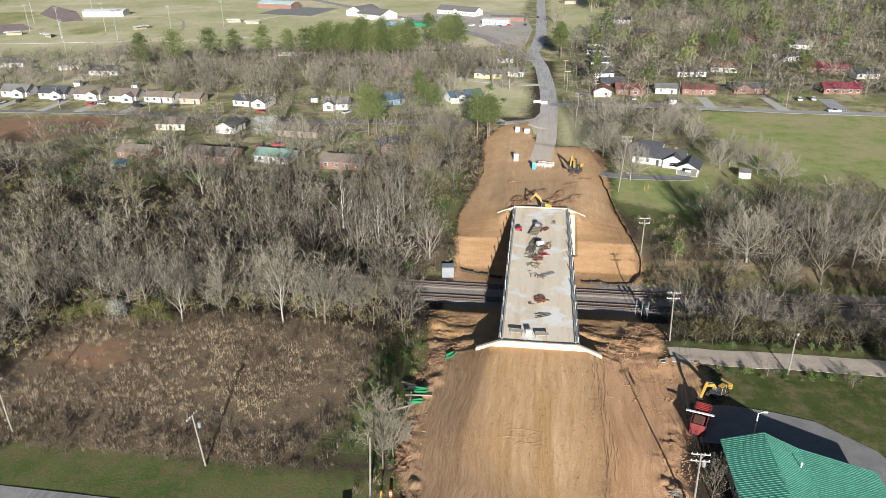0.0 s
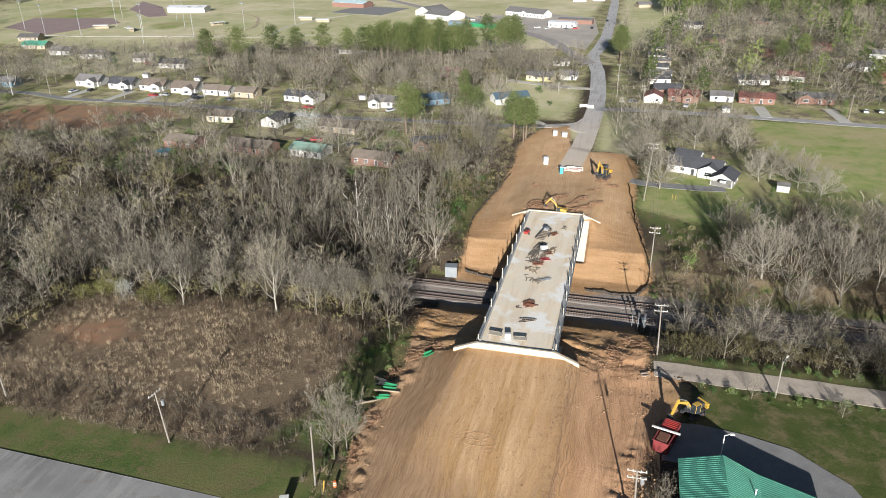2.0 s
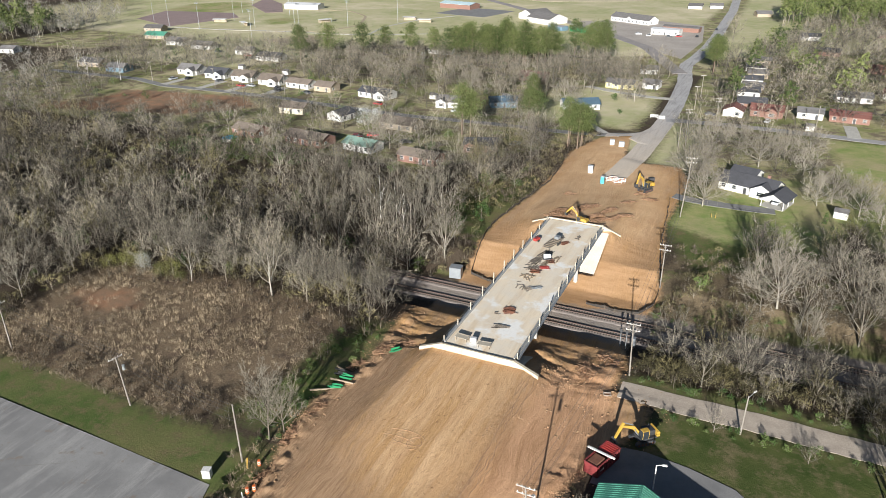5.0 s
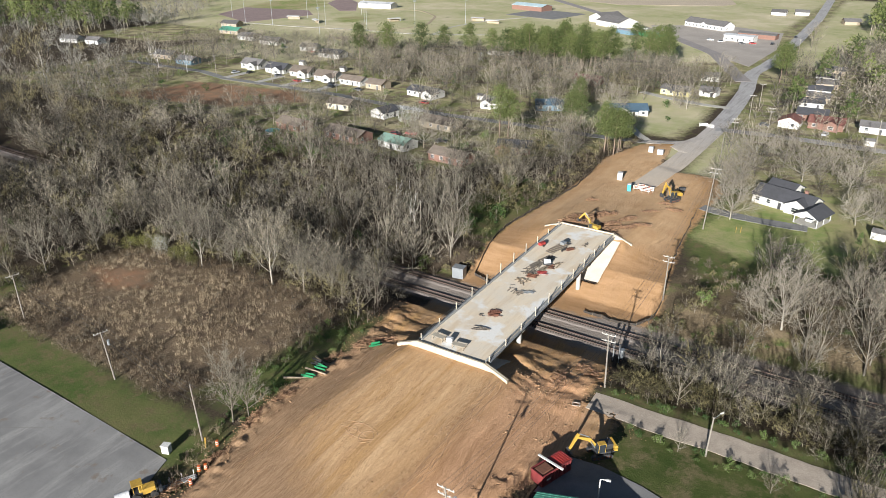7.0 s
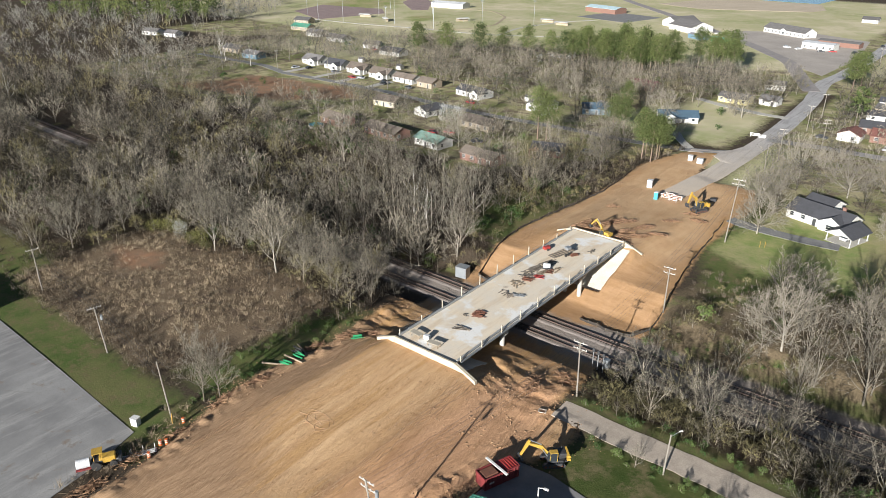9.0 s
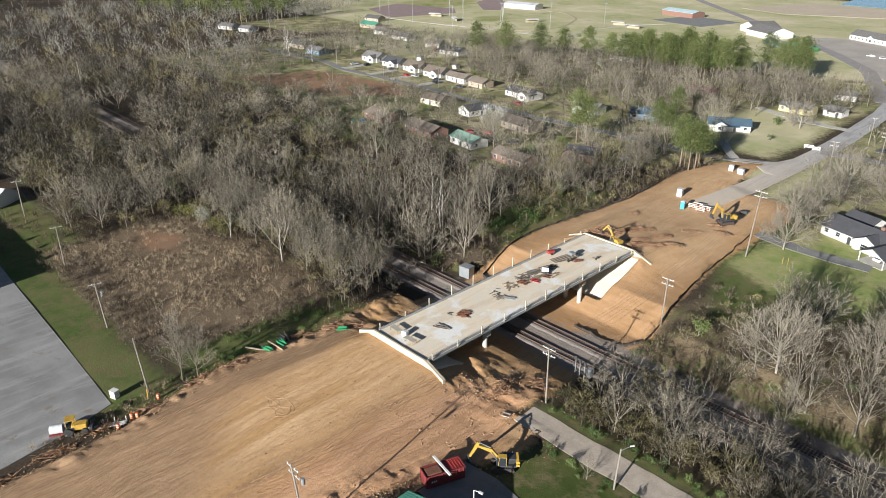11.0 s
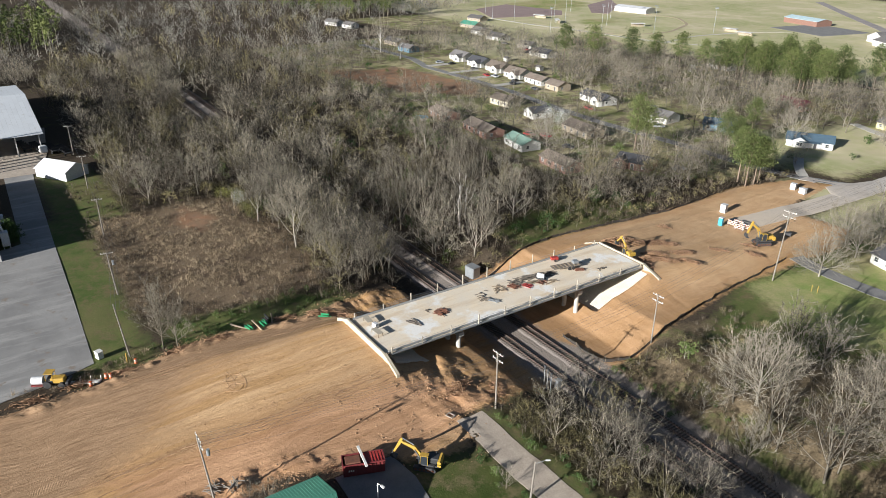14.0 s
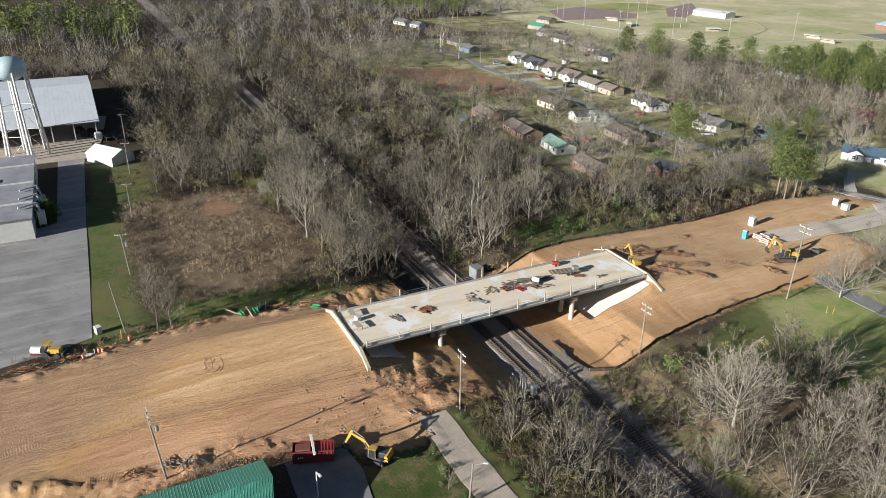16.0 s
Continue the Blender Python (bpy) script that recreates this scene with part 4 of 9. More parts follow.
def house(x, y, w, d, turn=0, wall=None, roof=None, label="small white house with a grey shingle roof", wing=None, z=2.7, rise=None, chimney=False, porch=False, windows=True, over=0.45, name="house"):
    """A gabled house, its ridge along its own x, front towards its own -y. wing: (x, width, reach) of a front gable."""
    wall, roof = wall or M_WHITE, roof or M_ROOFG
    rise = rise or d * 0.22
    root = empty(name, pose(x, y, hz(x, y), 0, 0, turn), label, "building" if name != "house" else "house")
    bm = B()
    gable_walls(bm, w, d, z, rise)
    part("wall", bm, wall, root)
    bm = B()
    gable_roof(bm, w, d, rise, over, z)
    part("roof", bm, roof, root)
    if wing:
        wx, ww, reach = wing
        r2 = ww * 0.26
        bm = B()
        prism(bm, [(-ww / 2, -0.3), (ww / 2, -0.3), (ww / 2, z - 0.05), (0, z + r2), (-ww / 2, z - 0.05)], reach + d / 2, pose(wx, -d / 4 - reach / 2, 0))
        part("front_gable", bm, wall, root)
        bm = B()
        g = B()
        gable_roof(g, reach + d / 2, ww, r2, 0.35, z)
        me_tmp = bpy.data.meshes.new("tmp")
        g.to_mesh(me_tmp)
        g.free()
        bm.from_mesh(me_tmp)
        bpy.data.meshes.remove(me_tmp)
        bmesh.ops.transform(bm, matrix=pose(wx, -d / 4 - reach / 2, 0.03, 0, 0, 90), verts=bm.verts)
        part("gable_roof", bm, roof, root)
        if windows:
            window(root, wx, -d / 2 - reach - 0.03, 1.5, min(2.2, ww * 0.4), 1.3, 0, M_WHITE)
    if windows:
        n = max(2, int(w / 3.4))
        for i in range(n):
            wx_ = -w / 2 + (i + 0.5) * w / n
            if wing and abs(wx_ - wing[0]) < wing[1] / 2 + 0.6:
                continue
            if i == n // 2:
                bm = B()
                box(bm, (wx_, -d / 2 - 0.03, 1.03), (1.0, 0.1, 2.06))
                dr = part("door", bm, M_DARK, root)
                bm = B()
                box(bm, (wx_, -d / 2 - 0.02, 1.06), (1.2, 0.06, 2.2))
                part("door_frame", bm, M_WHITE, dr)
                continue
            window(root, wx_, -d / 2 - 0.03, 1.55, 1.3, 1.25, 0, M_WHITE)
            window(root, wx_, d / 2 + 0.03, 1.55, 1.3, 1.25, 180, M_WHITE)
        for s in (-1, 1):
            window(root, s * (w / 2 + 0.03), -d * 0.2, 1.55, 1.2, 1.2, 90 * s, M_WHITE)
    if chimney:
        bm = B()
        box(bm, (w * 0.28, d * 0.12, z + rise * 0.9), (0.9, 0.7, 1.8), bevel=0.03)
        box(bm, (w * 0.28, d * 0.12, z + rise * 0.9 + 0.95), (1.05, 0.85, 0.12))
        part("chimney", bm, M_BRICK, root)
    if porch:
        bm = B()
        box(bm, (0, -d / 2 - 1.1, z - 0.1), (w * 0.45, 2.2, 0.14), rx=6)
        part("porch_roof", bm, roof, root)
        for s in (-1, 0, 1):
            bm = B()
            box(bm, (s * w * 0.2, -d / 2 - 2.0, (z - 0.2) / 2), (0.16, 0.16, z - 0.25))
            part("porch_post", bm, M_WHITE, root)
    c, s = math.cos(radians(turn)), math.sin(radians(turn))
    hw, hd = w / 2 + 1.5, d / 2 + 1.5 + (wing[2] if wing else 0)
    CLEAR.append([(x + c * a - s * b, y + s * a + c * b) for a, b in ((-hw, -hd), (hw, -hd), (hw, hd - 0), (-hw, hd))])
    return root


W_G = "small white house with a grey shingle roof"
for hx, hy, mt in ((-250, 318, M_ROOFG), (-229, 316, M_ROOFD), (-211, 316, M_ROOFB), (-192, 314, M_ROOFB)):
    house(hx, hy, 13, 9, 2, M_WHITE, mt, "white sided house with a front gable and shingle roof", wing=(3.2, 5.5, 2.5), rise=2.4)
house(-174, 313, 14, 7.5, -3, M_WHITE, M_ROOFB, "long low white house with a brown roof")
house(-158, 312, 10, 8, -3, M_TAN, M_ROOFB, "low tan house with a brown roof")
house(-128, 310, 17, 8.5, -8, M_WHITE, M_ROOFD, "white house with a charcoal roof and front gable", wing=(5.5, 6, 2))
house(-89, 309, 11, 9, 4, M_WHITE, M_ROOFG, "white house with two front gables", wing=(-2.5, 5, 2))
house(-92, 266, 16, 8.5, -6, M_TAN, M_ROOFB, "brown roofed ranch house with tan walls")
house(-147, 270, 12, 8, 4, M_CREAM, M_ROOFB, "brown roofed cottage among bare trees")
house(-122, 268, 9, 8, 80, M_WHITE, M_ROOFD, "white gabled house with a dark roof")
house(-142, 233, 13, 8, -6, M_BRICK, M_ROOFB, "brick ranch house with a brown roof")
house(-114, 233, 18, 8.5, -6, M_BRICK, M_ROOFB, "long red brick ranch house with a grey-brown roof")
house(-91, 234, 13, 8, -8, M_WHITE, mat("faded_green_roof", (0.25, 0.37, 0.30), (0.20, 0.31, 0.25), 0.5, 0.4, 4), "white shed-like house with a green metal roof", rise=1.6)
house(-65, 230, 15, 7.5, -4, M_BRICK, M_ROOFB, "low brick house with a brown roof")
house(-51, 252, 12, 8, 20, M_BRICK, M_ROOFD, "red brick house with a white gable", wing=(-4, 5, 1.5))
house(-34, 328, 16, 8.5, 30, M_WHITE, M_ROOFS, "white house with a slate blue roof and front porch", wing=(-3.5, 5, 1.5), porch=True)
house(-67, 318, 12, 8, 30, M_BLUES, M_ROOFS, "blue house with a slate blue roof under the pines")
house(-26, 378, 14, 7.5, -6, M_YSIDE, M_ROOFG, "pale yellow house behind a bare tree", porch=True)
house(-12, 384, 8, 7, -6, M_WHITE, M_ROOFG, "white outbuilding with a porch", porch=True)
house(-20, 420, 9, 7, 10, M_WHITE, M_ROOFG, "small white house by the bend of the road")
house(-234, 368, 16, 9, 2, M_WHITE, M_ROOFD, "white house with a slate blue roof")
house(-262, 379, 11, 8, 12, M_WHITE, M_ROOFG, "white house with a grey roof")
house(-300, 384, 15, 9, 3, M_WHITE, M_ROOFG, W_G)
house(-328, 390, 14, 9, 3, M_WHITE, M_ROOFG, W_G)
house(-360, 404, 16, 9, 8, M_TAN, M_GREENR, "house with a green metal roof")
house(-388, 430, 14, 9, 12, M_TAN, M_ROOFG, "house with a grey roof among trees")
house(-424, 318, 14, 8, 15, M_WHITE, M_ROOFG, "white house at the edge of the woods")
house(-404, 322, 10, 8, 15, M_WHITE, M_ROOFG, "white house at the edge of the woods")
house(-318, 312, 15, 9, 5, M_TAN, M_ROOFG, "grey house behind bare trees")
house(-292, 306, 12, 8, 5, M_BLUES, M_ROOFG, "blue grey house behind bare trees")
house(-72, 378, 14, 8, 0, M_BRICK, M_ROOFM, "house with a maroon roof behind trees")
house(-150, 430, 15, 8, 0, M_WHITE, M_ROOFG, "white house behind the pines")
# across the field
house(30, 344, 9, 8, 88, M_WHITE, M_ROOFR, "white fronted house with a red-brown roof")
house(43, 349, 13, 9, 0, M_BRICK, M_ROOFR, "brick house with a red-brown roof", wing=(2, 5, 2))
house(36, 361, 12, 9, 5, M_BRICK, M_ROOFD, "brick house with a dark roof")
house(60, 352, 10, 7, 0, M_WHITE, M_ROOFG, W_G)
house(75, 352, 15, 8, -3, M_BRICK, M_ROOFR, "brick ranch house with a red-brown roof")
house(100, 357, 16, 8, -2, M_BRICK, M_ROOFG, "brick house with white gable ends", wing=(-4, 6, 1))
house(141, 360, 17, 9, 2, M_BRICK, M_ROOFM, "brick house with a maroon roof")
house(150, 408, 22, 9, -12, M_BRICK, M_ROOFM, "long brick house with a maroon roof")
house(140, 440, 12, 9, 30, M_WHITE, M_ROOFG, W_G)
house(165, 395, 12, 8, 10, M_WHITE, M_ROOFD, "white house with a dark roof")
house(78, 392, 15, 8, 8, M_WHITE, M_ROOFG, "white house hidden behind bare trees")
house(98, 405, 13, 8, -10, M_WHITE, M_ROOFR, "white house with a reddish roof")
for k_h, hy in enumerate((384, 398, 414, 432, 450, 472)):
    house(33 + (k_h % 2) * 1.5, hy, 10, 7, (10, -8, 4)[k_h % 3], (M_WHITE, M_TAN)[k_h % 2], (M_ROOFD, M_ROOFG)[k_h % 2], "white house with a dark roof in a street row")
for hx, hy in ((95, 470), (130, 500), (70, 520), (160, 480), (200, 420), (190, 520), (230, 450), (60, 580), (110, 610)):
    house(hx, hy, 13, 8, (hx * 7) % 40 - 20, (M_WHITE, M_BRICK)[(hx // 10) % 2], (M_ROOFG, M_ROOFD, M_ROOFR)[hy % 3], "house half hidden in bare trees", windows=False)
# shops and public buildings beyond the woods
house(-132, 592, 26, 20, -30, M_WHITE, M_ROOFG, "large white commercial building with a grey roof", z=4, rise=3.5, name="shop_building", windows=False)
house(-148, 612, 22, 18, 60, M_WHITE, M_ROOFG, "large white commercial building with a grey roof", z=4, rise=3.5, name="shop_building", windows=False)
house(-68, 620, 38, 12, -28, M_WHITE, M_ROOFG, "long white building with a grey roof", z=3.5, rise=3, name="shop_building", wing=(0, 5, 0.6))
house(-34, 566, 20, 10, -8, M_WHITE, M_TARP, "white service station building", z=3.8, rise=0.6, name="shop_building")
house(-26, 586, 26, 8, -8, M_BRICK, M_ROOFG, "low brick shop building", z=3.2, rise=0.8, name="shop_building", windows=False)
house(-92, 552, 20, 6, -25, M_GRPL, M_GREENR, "green metal storage building", z=2.6, rise=0.5, name="shop_building", windows=False)
house(-112, 556, 14, 7, -25, M_BLUES, M_FLATR, "blue metal storage building", z=3, rise=0.6, name="shop_building", windows=False)
house(-236, 655, 34, 16, -12, M_BRICK, M_TANK, "brick school building with a pale blue roof", z=4, rise=1.6, name="school_building", windows=False)
house(-366, 592, 34, 14, 8, M_WHITE, M_TARP, "long low white field house", z=4, rise=1.4, name="field_house", windows=False)
house(-35, 735, 12, 9, 0, M_WHITE, M_ROOFG, W_G, windows=False)
house(-18, 745, 11, 8, 10, M_WHITE, M_ROOFG, W_G, windows=False)
house(24, 700, 12, 9, 20, M_TAN, M_ROOFG, "tan house with a grey roof", windows=False)


def near_white_house():
    root = house(43, 246, 17, 9, -18, M_WHITE, M_ROOFD, "white brick ranch house with a charcoal roof and chimney", wing=(5.2, 6.5, 1.2), rise=2.3, chimney=True)
    house(41, 255, 8, 9, -18, M_WHITE, M_ROOFD, "charcoal roofed rear wing of the white house", rise=2.0, windows=False)
    cp = empty("carport", pose(51.2, 236.8, hz(51, 237), 0, 0, -18), "open carport with a charcoal roof and white posts", "carport")
    bm = B()
    prism(bm, [(-3.5, 2.5), (3.5, 2.5), (0, 4.3)], 0.2, pose(0, -4.4, 0))
    part("gable_end", bm, M_WHITE, cp)
    bm = B()
    gable_roof(bm, 9.2, 7.0, 1.8, 0.4, 2.5)
    bmesh.ops.rotate(bm, verts=bm.verts, cent=(0, 0, 0), matrix=Matrix.Rotation(radians(90), 3, "Z"))
    part("roof", bm, M_ROOFD, cp)
    for sx in (-1, 1):
        for sy in (-4.3, 0, 4.3):
            bm = B()
            box(bm, (sx * 3.2, sy, 1.2), (0.2, 0.2, 2.9))
            part("post", bm, M_WHITE, cp)
    bm = B()
    box(bm, (0, 0, -0.02), (7, 9.6, 0.16))
    part("floor_slab", bm, M_DRIVE, cp)


near_white_house()
root_o = empty("swimming_pool", pose(-144, 222.6, hz(-144, 222.6)), "round blue above-ground pool in a back garden", "pool")
bm = B()
rod(bm, (0, 0, 0), (0, 0, 1.2), 3.2, sides=28)
part("wall", bm, M_WHITE, root_o)
bm = B()
rod(bm, (0, 0, 1.1), (0, 0, 1.22), 3.0, sides=28)
part("cover", bm, M_CYAN, root_o)
CLEAR.append([(-150, 216), (-138, 216), (-138, 229), (-150, 229)])
house(68.2, 233, 3.6, 3.0, -10, M_WHITE, M_ROOFG, "small white garden shed", z=2.0, rise=0.7, windows=False, over=0.15, name="shed")
for sx, sy in ((-102, 318), (-70, 330), (-200, 336), (-232, 338), (60, 330)):
    house(sx, sy, 3.2, 3, 5, M_WHITE, M_ROOFG, "small white garden shed", z=2.0, rise=0.7, windows=False, over=0.15, name="shed")


def ribbed(bm, a, b, c, d, n, r=0.032):
    """Raised ribs on a roof plane from edge a-b (low) to d-c (high)."""
    a, b, c, d = map(Vector, (a, b, c, d))
    for i in range(n):
        t = (i + 0.5) / n
        p, q = a.lerp(b, t), d.lerp(c, t)
        rod(bm, p, q, r, sides=4, caps=False)


def green_building():
    root = empty("hall_building", pose(37.7, 88, hz(38, 90)), "low hall with a ribbed green metal roof", "building")
    bm = B()
    prism(bm, [(-5.6, -0.4), (6.2, -0.4), (6.2, 3.3), (0, 5.3), (-5.6, 3.4)], 18.0, pose(0, -3.0, 0))
    part("wall", bm, M_TAN, root)
    bm = B()
    box(bm, (10.5, -3.8, 1.1), (9.2, 11.0, 3.2))
    part("wing_wall", bm, M_TAN, root)

    def plane(name, pts, n):
        bm = B()
        up = [bm.verts.new(p) for p in pts]
        dn = [bm.verts.new((p[0], p[1], p[2] - 0.18)) for p in pts]
        bm.faces.new(up)
        bm.faces.new(dn[::-1])
        k = len(pts)
        for i in range(k):
            bm.faces.new((up[i], dn[i], dn[(i + 1) % k], up[(i + 1) % k]))
        bmesh.ops.recalc_face_normals(bm, faces=bm.faces)
        ob = part(name, bm, M_GREENR, root)
        bm = B()
        ribbed(bm, *pts, n)
        part("ribs", bm, M_GREENR, ob)

    plane("roof", [(-6.3, 7.0, 3.75), (-6.3, -13, 3.75), (0, -13, 5.75), (0, 7.0, 5.75)], 46)
    plane("roof", [(7.0, -13, 3.5), (7.0, 5.3, 3.5), (0, 7.0, 5.76), (0, -13, 5.76)], 46)
    plane("roof", [(15.8, -10, 3.0), (15.8, 3.0, 3.0), (5.0, 5.75, 4.17), (5.0, -10, 4.17)], 34)
    bm = B()
    rod(bm, (4.0, 1.0, 4.3), (4.0, 1.0, 5.3), 0.1)
    rod(bm, (4.0, 1.0, 5.3), (4.0, 1.0, 5.42), 0.17)
    part("vent_pipe", bm, M_WHITE, root)
    for k in range(3):
        window(root, -5.65, -6 + k * 4.2, 1.7, 1.4, 1.2, -90, M_WHITE)
    CLEAR.append([(30, 70), (55, 70), (55, 98), (30, 98)])


green_building()


def barn():
    root = empty("open_barn", pose(-238, 63, hz(-200, 60)), "huge open barn with a weathered grey sheet roof", "barn")
    bm = B()
    gable_roof(bm, 84, 92, 5.0, 0.5, 7.4, 0.2)
    bmesh.ops.rotate(bm, verts=bm.verts, cent=(0, 0, 0), matrix=Matrix.Rotation(radians(90), 3, "Z"))
    bmesh.ops.translate(bm, verts=bm.verts, vec=(18, -21, 0))
    part("roof", bm, M_SILVER, root, "weathered grey sheet roof with pale patches")
    for i in range(12):
        bm = B()
        box(bm, (63, 20 - i * 7.4, 3.5), (0.35, 0.35, 7.6))
        part("post", bm, M_WHITE, root)
    for i in range(6):
        bm = B()
        box(bm, (54 - 8 * i, 20.5, 3.9), (0.35, 0.35, 8.4))
        part("post", bm, M_POLE, root)
    bm = B()
    box(bm, (-27, -21, 3.7), (0.4, 82, 7.8))
    part("back_wall", bm, M_POLE, root)
    CLEAR.append([(-300, 0), (-300, 90), (-150, 90), (-150, 0)])


barn()


def water_tower():
    root = empty("water_tower", pose(-165, 60, hz(-160, 60)), "water tower with a pale blue tank on white legs", "water tower")
    H = 29.5
    bm = B()
    prof = [(0.0, -3.4), (2.6, -2.9), (4.6, -1.6), (5.4, 0.0), (5.4, 1.6), (4.8, 3.0), (3.2, 4.1), (0.0, 4.7)]
    n = 28
    rings = [[bm.verts.new((r * math.cos(6.2832 * i / n), r * math.sin(6.2832 * i / n), H + h)) for i in range(n)] for r, h in prof[1:-1]]
    lo, hi = bm.verts.new((0, 0, H + prof[0][1])), bm.verts.new((0, 0, H + prof[-1][1]))
    for i in range(n):
        j = (i + 1) % n
        bm.faces.new((lo, rings[0][j], rings[0][i]))
        bm.faces.new((hi, rings[-1][i], rings[-1][j]))
        for a, b in zip(rings, rings[1:]):
            bm.faces.new((a[i], a[j], b[j], b[i]))
    for f in bm.faces:
        f.smooth = True
    part("tank", bm, M_TANK, root, "pale blue steel tank with a white belly")
    bm = B()
    rod(bm, (0, 0, -0.3), (0, 0, H - 3), 0.55, sides=12)
    part("riser_pipe", bm, M_WHITE, root)
    feet = []
    for k in range(6):
        a = radians(60 * k + 12)
        f, t = Vector((7.2 * math.cos(a), 7.2 * math.sin(a), -0.3)), Vector((5.2 * math.cos(a), 5.2 * math.sin(a), H))
        feet.append((f, t))
        bm = B()
        rod(bm, f, t, 0.38, 0.34, sides=10)
        part("leg", bm, M_WHITE, root)
    for k in range(6):
        (f0, t0), (f1, t1) = feet[k], feet[(k + 1) % 6]
        for lev in (0.28, 0.58):
            bm = B()
            rod(bm, f0.lerp(t0, lev), f1.lerp(t1, lev), 0.14, sides=6)
            part("ring_strut", bm, M_WHITE, root)
        bm = B()
        rod(bm, f0.lerp(t0, 0.02), f1.lerp(t1, 0.28), 0.05, sides=4)
        part("tie_rod", bm, M_WHITE, root)
        bm = B()
        rod(bm, f0.lerp(t0, 0.58), f1.lerp(t1, 0.28), 0.05, sides=4)
        part("tie_rod", bm, M_WHITE, root)


water_tower()


def plant_building():
    root = empty("plant_building", pose(-116.5, 46, 0.1), "flat roofed factory building with pale metal walls", "building")
    bm = B()
    box(bm, (4, 0, 2.6), (59, 34, 6.4))
    part("wall", bm, M_WHITE, root)
    bm = B()
    box(bm, (4, 0, 5.95), (59.8, 34.8, 0.35), bevel=0.05)
    part("roof", bm, M_FLATR, root, "grey membrane flat roof")
    for i in range(4):
        un = B()
        box(un, (28 - i * 14, 4 - (i % 2) * 4, 6.7), (3.4, 2.2, 1.3), bevel=0.08)
        box(un, (28 - i * 14, 4 - (i % 2) * 4, 7.4), (1.4, 1.4, 0.2))
        part("rooftop_unit", un, M_WHITE, root)
    for i in range(5):
        window(root, 33.55, -12 + i * 4.5, 3.3, 2.6, 0.9, 90, M_STEEL)
    for i in range(3):
        un = B()
        px = 10 + i * 7.5
        box(un, (px, 18.9, 2.6), (2.2, 1.8, 2.0 + (i % 3) * 0.8), bevel=0.06)
        rod(un, (px, 18.9, 1.6), (px, 18.9, 0.3), 0.9, 0.25, sides=10)
        for sx in (-0.9, 0.9):
            for sy in (-0.7, 0.7):
                rod(un, (px + sx, 18.9 + sy, -0.1), (px + sx, 18.9 + sy, 1.8), 0.08, sides=5)
        rod(un, (px, 18.9, 3.6), (px, 18.4, 6.8), 0.3)
        rod(un, (px, 18.4, 6.8), (px + 2.2, 14.0, 6.7), 0.28)
        part("dust_collector", un, M_TARP, root)
    for i in range(3):
        un = B()
        box(un, (4 + i * 18 - 18, 0, 6.25), (0.3, 34.6, 0.5))
        part("roof_curb", un, M_WHITE, root)
    for i in range(6):
        window(root, -14 + i * 7.6, 17.02, 3.2, 2.2, 1.0, 180, M_STEEL)
    CLEAR.append([(-170, 0), (-80, 0), (-80, 70), (-170, 70)])


plant_building()


def yard_trailer(x, y, turn, cab):
    root = empty("yard_trailer", pose(x, y, 0.25, 0, 0, turn), "black flat trailer parked beside the barn" if not cab else "white truck with a black flat bed beside the barn", "trailer", "trailers by the barn")
    un = B()
    box(un, (0, 0, 1.2), (11, 2.5, 0.3), bevel=0.04)
    part("bed", un, M_DARK, root)
    for k in range(5):
        un = B()
        box(un, (-4.4 + k * 2.2, 0, 1.75), (0.16, 2.4, 0.9))
        part("stake_rack", un, M_BLACK, root)
    for sx in (-4.4, -3.3, 4.2):
        for sy in (-1.1, 1.1):
            un = B()
            rod(un, (sx, sy - 0.16, 0.5), (sx, sy + 0.16, 0.5), 0.5, sides=14)
            part("wheel", un, M_BLACK, root)
    if cab:
        un = B()
        box(un, (6.6, 0, 1.8), (2.2, 2.4, 2.4), bevel=0.25)
        part("cab", un, CARS["white"], root)


for x_t, y_t, c_t in ((-184, 78, False), (-180, 82, True), (-176, 86, False), (-171, 89.5, False)):
    yard_trailer(x_t, y_t, 12, c_t)


def dugout(x, y, turn):
    root = empty("dugout", pose(x, y, hz(x, y), 0, 0, turn), "low dugout shelter with a white roof by the ball field", "shelter", "dugouts")
    un = B()
    box(un, (0, 0, 2.6), (11, 3.6, 0.22), rx=4)
    part("roof", un, M_WHITE, root)
    un = B()
    box(un, (0, 1.4, 1.2), (10.4, 0.2, 2.6))
    part("back_wall", un, M_TAN, root)
    for sx in (-5, 0, 5):
        un = B()
        rod(un, (sx, -1.4, -0.2), (sx, -1.4, 2.5), 0.09, sides=6)
        part("post", un, M_STEEL, root)


for x_t, y_t, a_t in ((-376, 487, 20), (-346, 480, -35), (-296, 520, 60), (-240, 560, 10), (-222, 552, 10)):
    dugout(x_t, y_t, a_t)


def tent():
    root = empty("tarp_shelter", pose(-146, 85.5, hz(-146, 86), 0, 0, 35), "white tarpaulin shelter with a peaked roof", "tent")
    bm = B()
    gable_walls(bm, 13, 9, 3.0, 2.0)
    part("wall", bm, M_TARP, root)
    bm = B()
    gable_roof(bm, 13, 9, 2.05, 0.3, 3.0, 0.08)
    part("canopy", bm, M_TARP, root)
    CLEAR.append([(-160, 74), (-132, 74), (-132, 96), (-160, 96)])


tent()

